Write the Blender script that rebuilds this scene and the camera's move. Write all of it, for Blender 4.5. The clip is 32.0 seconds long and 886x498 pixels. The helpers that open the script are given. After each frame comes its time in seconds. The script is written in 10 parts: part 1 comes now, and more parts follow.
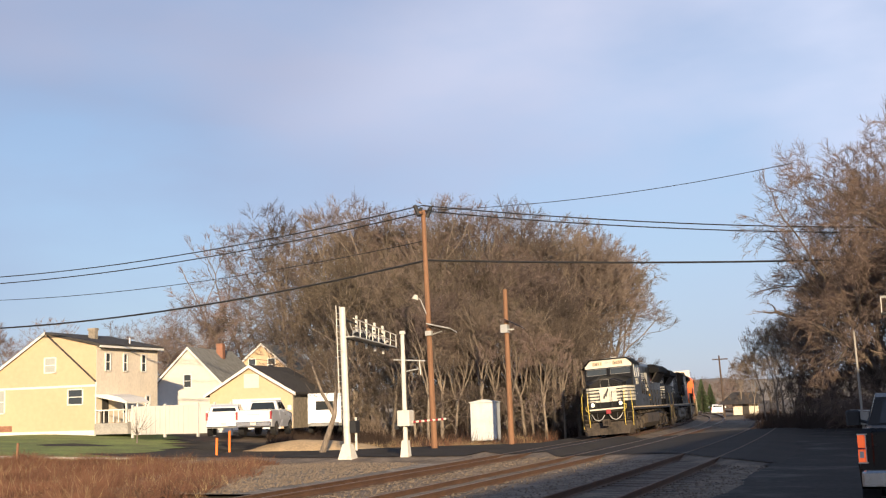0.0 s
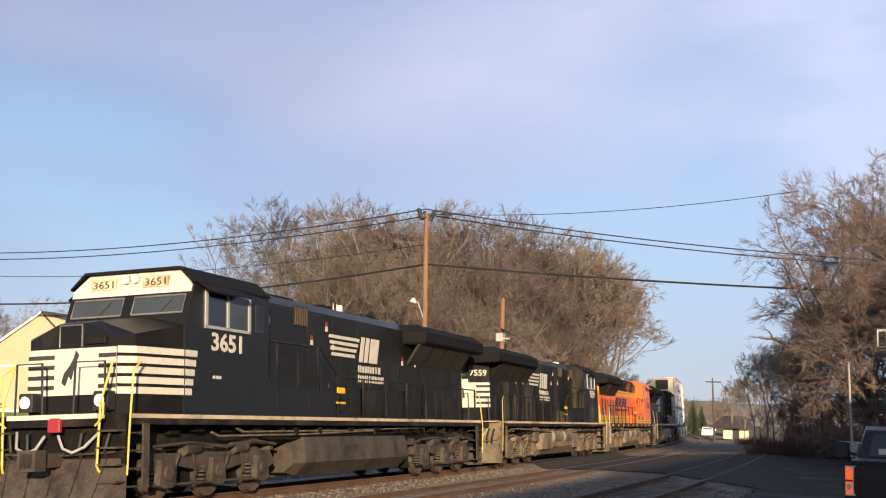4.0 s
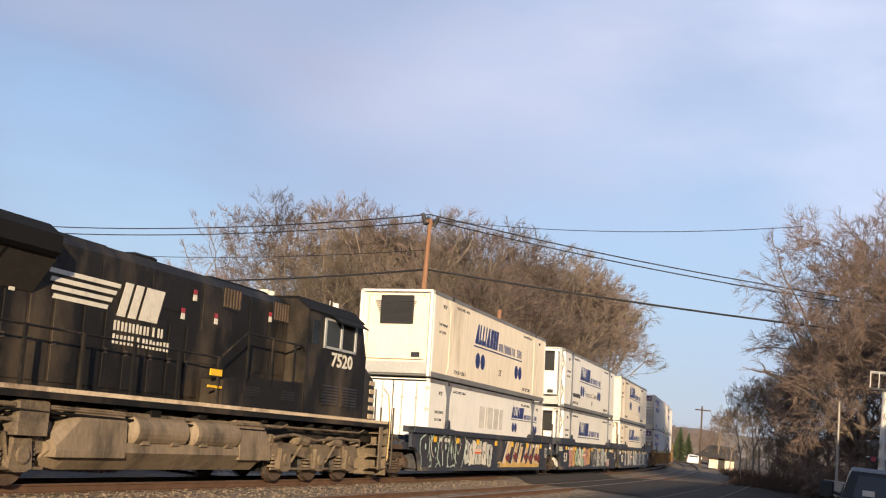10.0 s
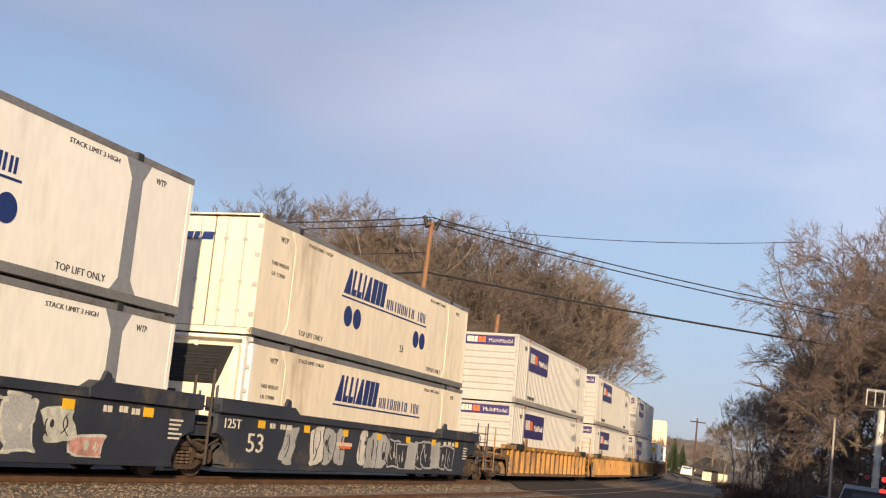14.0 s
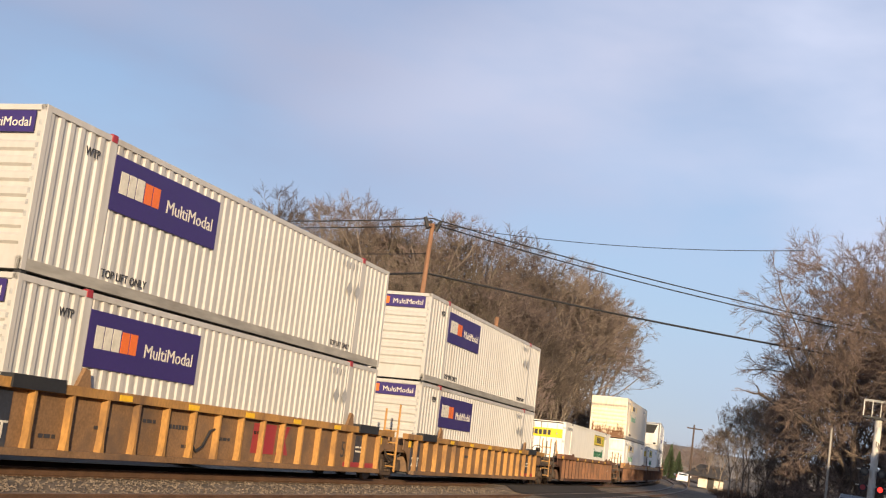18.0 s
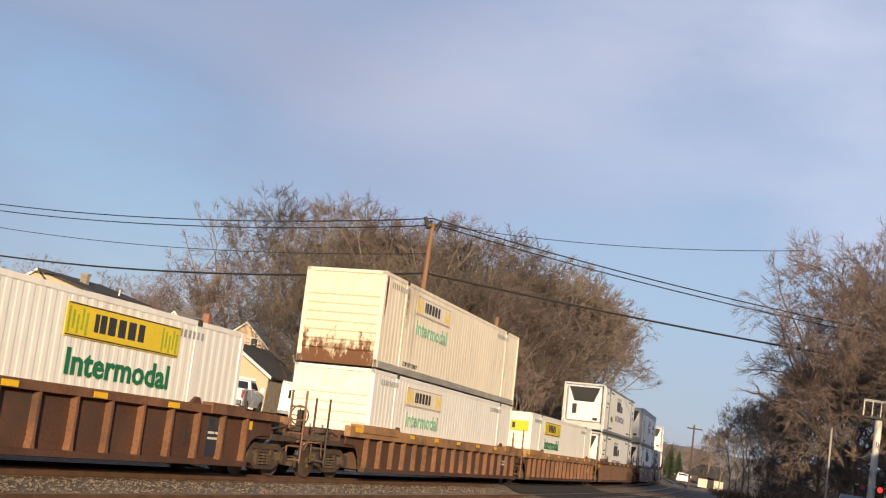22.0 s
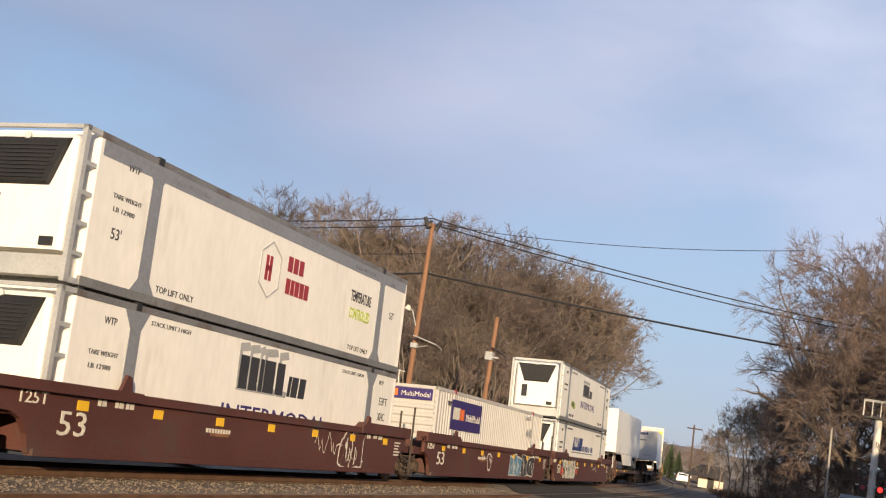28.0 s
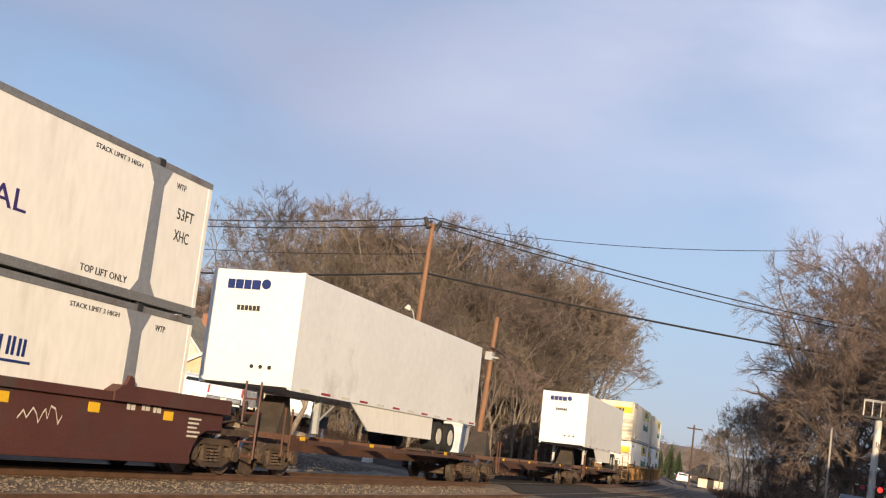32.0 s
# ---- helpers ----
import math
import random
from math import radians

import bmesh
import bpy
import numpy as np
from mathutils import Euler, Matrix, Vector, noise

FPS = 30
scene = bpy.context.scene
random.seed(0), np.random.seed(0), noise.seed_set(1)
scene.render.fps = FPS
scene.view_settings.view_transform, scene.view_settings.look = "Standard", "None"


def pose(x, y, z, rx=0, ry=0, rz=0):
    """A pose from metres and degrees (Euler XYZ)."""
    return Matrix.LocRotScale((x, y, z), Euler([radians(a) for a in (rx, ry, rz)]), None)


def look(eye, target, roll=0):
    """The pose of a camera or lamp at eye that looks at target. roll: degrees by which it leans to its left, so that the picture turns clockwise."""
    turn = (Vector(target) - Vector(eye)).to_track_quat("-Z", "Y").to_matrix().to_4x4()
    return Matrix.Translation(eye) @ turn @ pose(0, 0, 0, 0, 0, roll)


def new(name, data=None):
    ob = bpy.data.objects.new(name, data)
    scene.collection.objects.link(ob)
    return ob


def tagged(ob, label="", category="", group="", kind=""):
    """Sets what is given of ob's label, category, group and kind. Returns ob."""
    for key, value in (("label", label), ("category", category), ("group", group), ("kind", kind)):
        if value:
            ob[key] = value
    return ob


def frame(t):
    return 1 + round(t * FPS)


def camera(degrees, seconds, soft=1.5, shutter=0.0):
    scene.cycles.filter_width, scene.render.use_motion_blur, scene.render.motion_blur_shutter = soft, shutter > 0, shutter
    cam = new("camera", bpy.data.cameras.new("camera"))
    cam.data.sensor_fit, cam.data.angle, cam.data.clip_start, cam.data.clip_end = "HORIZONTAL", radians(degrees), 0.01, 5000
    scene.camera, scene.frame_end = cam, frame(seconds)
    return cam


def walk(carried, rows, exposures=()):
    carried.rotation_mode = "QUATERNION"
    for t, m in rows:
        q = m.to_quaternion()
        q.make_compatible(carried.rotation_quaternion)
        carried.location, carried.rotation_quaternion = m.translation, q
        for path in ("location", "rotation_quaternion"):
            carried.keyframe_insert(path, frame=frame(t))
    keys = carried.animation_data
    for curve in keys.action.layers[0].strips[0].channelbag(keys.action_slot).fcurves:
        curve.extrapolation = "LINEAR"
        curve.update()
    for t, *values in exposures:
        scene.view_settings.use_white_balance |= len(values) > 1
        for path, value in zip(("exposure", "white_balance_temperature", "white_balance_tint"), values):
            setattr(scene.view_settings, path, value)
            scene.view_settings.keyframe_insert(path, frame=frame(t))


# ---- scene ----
# the camera: a phone held in one place, slowly leaning over during the first half
EYE = (0.0, 0.0, 1.95)


def aim(yaw, pitch, roll):
    a, b = radians(yaw), radians(pitch)
    way = Vector((-math.sin(a) * math.cos(b), math.cos(a) * math.cos(b), math.sin(b)))
    return look(EYE, Vector(EYE) + way * 10, roll)


cam = camera(41.55, 32.0, soft=1.2)
walk(cam, [(t, aim(*r)) for t, *r in (
    (0.0, 21.32, 7.80, -1.80), (0.1, 21.32, 7.81, -1.70), (1.0, 21.33, 7.87, -0.80), (2.0, 21.345, 7.93, 0.07), (3.0, 21.36, 7.985, 0.97),
    (3.5, 21.365, 8.01, 1.46), (5.5, 21.41, 8.14, 3.32), (6.0, 21.42, 8.175, 3.75), (7.0, 21.43, 8.22, 4.52),
    (8.0, 21.44, 8.27, 5.26), (9.0, 21.45, 8.315, 5.97), (10.0, 21.46, 8.355, 6.60), (11.0, 21.475, 8.39, 7.16),
    (12.0, 21.48, 8.435, 7.66), (13.0, 21.495, 8.475, 8.11), (14.0, 21.515, 8.505, 8.55), (14.5, 21.52, 8.525, 8.76),
    (16.5, 21.54, 8.565, 9.44), (17.0, 21.54, 8.57, 9.58), (18.0, 21.54, 8.577, 9.69), (19.0, 21.543, 8.577, 9.70),
    (25.0, 21.543, 8.577, 9.70), (31.9, 21.543, 8.577, 9.70), (32.0, 21.543, 8.577, 9.70))],
     exposures=[(0, 0.28), (3, 0.3), (6, 0.45), (8, 0.4), (10, 0.32), (13, 0.18), (17, 0.24), (20, 0.14), (24, 0.03), (28, 0.15), (32, 0.2)])

# light: low winter sun behind the camera, thin broken cloud
SUN_EL, SUN_WAY = 11.5, Vector((0.46, -0.888))
world = bpy.data.worlds.new("sky")
scene.world = world
world.use_nodes = True
wn, wl = world.node_tree.nodes, world.node_tree.links
wn.clear()
w_out, w_bg = wn.new("ShaderNodeOutputWorld"), wn.new("ShaderNodeBackground")
w_sky = wn.new("ShaderNodeTexSky")
w_sky.sky_type, w_sky.sun_disc = "NISHITA", False
w_sky.sun_elevation, w_sky.sun_rotation = radians(SUN_EL), math.atan2(SUN_WAY.x, SUN_WAY.y)
w_co, w_map = wn.new("ShaderNodeTexCoord"), wn.new("ShaderNodeMapping")
w_map.inputs["Scale"].default_value = (1.6, 1.6, 4.2)
w_map.inputs["Rotation"].default_value = (0.0, 0.35, 0.5)
w_n1, w_n2 = wn.new("ShaderNodeTexNoise"), wn.new("ShaderNodeTexNoise")
w_n1.inputs["Scale"].default_value, w_n1.inputs["Detail"].default_value, w_n1.inputs["Roughness"].default_value = 1.7, 5.0, 0.5
w_n2.inputs["Scale"].default_value, w_n2.inputs["Detail"].default_value = 0.9, 2.0
w_r1, w_r2 = wn.new("ShaderNodeValToRGB"), wn.new("ShaderNodeValToRGB")
w_r1.color_ramp.elements[0].position, w_r1.color_ramp.elements[1].position = 0.36, 0.66
w_r1.color_ramp.elements[0].color, w_r1.color_ramp.elements[1].color = (0.30, 0.30, 0.30, 1), (0.92, 0.92, 0.92, 1)
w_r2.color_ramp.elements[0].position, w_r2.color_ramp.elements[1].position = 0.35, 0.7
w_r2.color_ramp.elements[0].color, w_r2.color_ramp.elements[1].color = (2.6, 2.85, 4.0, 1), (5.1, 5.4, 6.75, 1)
w_mix = wn.new("ShaderNodeMix")
w_mix.data_type = "RGBA"
w_gain = wn.new("ShaderNodeMix")
w_gain.data_type, w_gain.blend_type = "RGBA", "MULTIPLY"
w_gain.inputs["Factor"].default_value = 1.0
w_gain.inputs["B"].default_value = (1.06, 1.0, 1.05, 1)
wl.new(w_co.outputs["Generated"], w_map.inputs["Vector"])
wl.new(w_map.outputs["Vector"], w_n1.inputs["Vector"])
wl.new(w_map.outputs["Vector"], w_n2.inputs["Vector"])
wl.new(w_n1.outputs["Fac"], w_r1.inputs["Fac"])
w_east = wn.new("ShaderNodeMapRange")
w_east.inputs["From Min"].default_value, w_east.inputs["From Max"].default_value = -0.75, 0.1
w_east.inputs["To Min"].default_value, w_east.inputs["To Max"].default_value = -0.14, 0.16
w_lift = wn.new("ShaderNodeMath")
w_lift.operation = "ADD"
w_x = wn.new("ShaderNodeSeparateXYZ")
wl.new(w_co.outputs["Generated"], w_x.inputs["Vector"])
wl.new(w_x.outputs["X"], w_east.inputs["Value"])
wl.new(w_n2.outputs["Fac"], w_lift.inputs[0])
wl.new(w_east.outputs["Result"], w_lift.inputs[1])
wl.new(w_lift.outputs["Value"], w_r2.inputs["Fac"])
wl.new(w_sky.outputs["Color"], w_gain.inputs["A"])
w_sky.dust_density, w_sky.ozone_density, w_sky.air_density = 0.4, 2.2, 1.0
w_sep, w_thin, w_low, w_cloud = wn.new("ShaderNodeSeparateXYZ"), wn.new("ShaderNodeMapRange"), wn.new("ShaderNodeMapRange"), wn.new("ShaderNodeMath")
w_thin.inputs["From Min"].default_value, w_thin.inputs["From Max"].default_value = 0.42, 0.80
w_thin.inputs["To Min"].default_value, w_thin.inputs["To Max"].default_value = 1.0, 0.10
w_low.inputs["From Min"].default_value, w_low.inputs["From Max"].default_value = 0.02, 0.22
w_low.inputs["To Min"].default_value, w_low.inputs["To Max"].default_value = 0.35, 1.0
w_cloud.operation = "MULTIPLY"
w_veil = wn.new("ShaderNodeMath")
w_veil.operation = "MULTIPLY"
wl.new(w_co.outputs["Generated"], w_sep.inputs["Vector"])
wl.new(w_sep.outputs["Z"], w_thin.inputs["Value"])
wl.new(w_sep.outputs["Z"], w_low.inputs["Value"])
wl.new(w_thin.outputs["Result"], w_cloud.inputs[0])
wl.new(w_low.outputs["Result"], w_cloud.inputs[1])
wl.new(w_r1.outputs["Color"], w_veil.inputs[0])
wl.new(w_cloud.outputs["Value"], w_veil.inputs[1])
wl.new(w_veil.outputs["Value"], w_mix.inputs["Factor"])
wl.new(w_gain.outputs["Result"], w_mix.inputs["A"])
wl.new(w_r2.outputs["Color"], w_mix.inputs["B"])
w_band, w_deep = wn.new("ShaderNodeMapRange"), wn.new("ShaderNodeMix")
w_band.interpolation_type = "SMOOTHSTEP"
w_band.inputs["From Min"].default_value, w_band.inputs["From Max"].default_value = 0.0, 0.30
w_band.inputs["To Min"].default_value, w_band.inputs["To Max"].default_value = 0.62, 0.0
w_deep.data_type = "RGBA"
w_deep.inputs["B"].default_value = (2.15, 2.95, 4.85, 1)
wl.new(w_sep.outputs["Z"], w_band.inputs["Value"])
wl.new(w_band.outputs["Result"], w_deep.inputs["Factor"])
wl.new(w_mix.outputs["Result"], w_deep.inputs["A"])
wl.new(w_deep.outputs["Result"], w_bg.inputs["Color"])
w_bg.inputs["Strength"].default_value = 0.125
wl.new(w_bg.outputs["Background"], w_out.inputs["Surface"])

sun = new("sun", bpy.data.lights.new("sun", "SUN"))
sun.data.energy, sun.data.angle, sun.data.color = 5.8, radians(0.6), (1.0, 0.775, 0.50)
sun.matrix_world = look((SUN_WAY.x * 100, SUN_WAY.y * 100, 100 * math.tan(radians(SUN_EL))), (0, 0, 0))


# ---- materials ----
def material(name, color, rough=0.7, metal=0.0, vary=0.15, scale=1.5, grain=20.0, bump=0.0, dirt=None, dirt_amount=0.0,
             stretch=(1, 1, 1), coords="Object", random=0.0, gloss=0.5):
    """Principled surface with stains (large noise), grain (small noise), optional dirt colour and relief."""
    m = bpy.data.materials.new(name)
    m.use_nodes = True
    n, l = m.node_tree.nodes, m.node_tree.links
    b = n["Principled BSDF"]
    b.inputs["Metallic"].default_value = metal
    b.inputs["Specular IOR Level"].default_value = gloss
    co, mp = n.new("ShaderNodeTexCoord"), n.new("ShaderNodeMapping")
    mp.inputs["Scale"].default_value = stretch
    l.new(co.outputs[coords], mp.inputs["Vector"])
    big, small = n.new("ShaderNodeTexNoise"), n.new("ShaderNodeTexNoise")
    big.inputs["Scale"].default_value, big.inputs["Detail"].default_value = scale, 4.0
    small.inputs["Scale"].default_value, small.inputs["Detail"].default_value = grain, 3.0
    l.new(mp.outputs["Vector"], big.inputs["Vector"])
    l.new(mp.outputs["Vector"], small.inputs["Vector"])
    add = n.new("ShaderNodeMath")
    add.operation = "ADD"
    l.new(big.outputs["Fac"], add.inputs[0])
    l.new(small.outputs["Fac"], add.inputs[1])
    ramp = n.new("ShaderNodeValToRGB")
    lo, hi = [max(0.0, c * (1 - vary)) for c in color], [min(1.0, c * (1 + vary)) for c in color]
    ramp.color_ramp.elements[0].position, ramp.color_ramp.elements[1].position = 0.38, 0.62
    ramp.color_ramp.elements[0].color, ramp.color_ramp.elements[1].color = (*lo, 1), (*hi, 1)
    half = n.new("ShaderNodeMath")
    half.operation = "MULTIPLY"
    half.inputs[1].default_value = 0.5
    l.new(add.outputs[0], half.inputs[0])
    l.new(half.outputs[0], ramp.inputs["Fac"])
    out = ramp.outputs["Color"]
    if dirt:
        dn, dr, dm = n.new("ShaderNodeTexNoise"), n.new("ShaderNodeValToRGB"), n.new("ShaderNodeMix")
        dn.inputs["Scale"].default_value, dn.inputs["Detail"].default_value, dn.inputs["Roughness"].default_value = scale * 0.8, 7.0, 0.65
        dr.color_ramp.elements[0].position, dr.color_ramp.elements[1].position = 0.62 - 0.3 * dirt_amount, 0.80 - 0.25 * dirt_amount
        l.new(mp.outputs["Vector"], dn.inputs["Vector"])
        l.new(dn.outputs["Fac"], dr.inputs["Fac"])
        dm.data_type = "RGBA"
        l.new(dr.outputs["Color"], dm.inputs["Factor"])
        l.new(out, dm.inputs["A"])
        dm.inputs["B"].default_value = (*dirt, 1)
        out = dm.outputs["Result"]
    if random:
        oi, hs, mr = n.new("ShaderNodeObjectInfo"), n.new("ShaderNodeHueSaturation"), n.new("ShaderNodeMapRange")
        mr.inputs["To Min"].default_value, mr.inputs["To Max"].default_value = 1 - random, 1 + random
        l.new(oi.outputs["Random"], mr.inputs["Value"])
        l.new(mr.outputs["Result"], hs.inputs["Value"])
        l.new(out, hs.inputs["Color"])
        out = hs.outputs["Color"]
    l.new(out, b.inputs["Base Color"])
    rr = n.new("ShaderNodeMapRange")
    rr.inputs["To Min"].default_value, rr.inputs["To Max"].default_value = max(0.03, rough - 0.12), min(1.0, rough + 0.12)
    l.new(big.outputs["Fac"], rr.inputs["Value"])
    l.new(rr.outputs["Result"], b.inputs["Roughness"])
    if bump:
        bp = n.new("ShaderNodeBump")
        bp.inputs["Strength"].default_value, bp.inputs["Distance"].default_value = 0.6, bump
        l.new(add.outputs[0], bp.inputs["Height"])
        l.new(bp.outputs["Normal"], b.inputs["Normal"])
    return m


def glow(name, color, strength):
    m = material(name, color, 0.3, vary=0.05)
    b = m.node_tree.nodes["Principled BSDF"]
    b.inputs["Emission Color"].default_value, b.inputs["Emission Strength"].default_value = (*color, 1), strength
    return m


def glass(name, color, rough=0.06):
    m = material(name, color, rough, vary=0.1, gloss=0.5)
    m.node_tree.nodes["Principled BSDF"].inputs["IOR"].default_value = 1.5
    return m


def rusted(name, color, reach_up):
    """Old paint with rust that eats upwards from the lower edge in blotches and runs."""
    m = material(name, color, 0.55, vary=0.1, scale=0.8, grain=6, dirt=(0.5, 0.38, 0.22), dirt_amount=0.35, stretch=(1, 1, 0.35))
    n, l = m.node_tree.nodes, m.node_tree.links
    b = n["Principled BSDF"]
    old = b.inputs["Base Color"].links[0].from_socket
    co, sep, no, run, up = n.new("ShaderNodeTexCoord"), n.new("ShaderNodeSeparateXYZ"), n.new("ShaderNodeTexNoise"), n.new("ShaderNodeMapping"), n.new("ShaderNodeMapRange")
    run.inputs["Scale"].default_value = (3.0, 3.0, 1.2)
    no.inputs["Scale"].default_value, no.inputs["Detail"].default_value, no.inputs["Roughness"].default_value = 1.6, 8.0, 0.7
    up.inputs["From Min"].default_value, up.inputs["From Max"].default_value = 0.1, reach_up
    up.inputs["To Min"].default_value, up.inputs["To Max"].default_value = 0.24, -0.14
    l.new(co.outputs["Object"], sep.inputs["Vector"])
    l.new(co.outputs["Object"], run.inputs["Vector"])
    l.new(run.outputs["Vector"], no.inputs["Vector"])
    l.new(sep.outputs["Z"], up.inputs["Value"])
    add, ramp, mix = n.new("ShaderNodeMath"), n.new("ShaderNodeValToRGB"), n.new("ShaderNodeMix")
    add.operation = "ADD"
    l.new(no.outputs["Fac"], add.inputs[0])
    l.new(up.outputs["Result"], add.inputs[1])
    ramp.color_ramp.elements[0].position, ramp.color_ramp.elements[1].position = 0.52, 0.66
    l.new(add.outputs["Value"], ramp.inputs["Fac"])
    mix.data_type = "RGBA"
    mix.inputs["B"].default_value = (0.16, 0.07, 0.028, 1)
    l.new(ramp.outputs["Color"], mix.inputs["Factor"])
    l.new(old, mix.inputs["A"])
    l.new(mix.outputs["Result"], b.inputs["Base Color"])
    return m


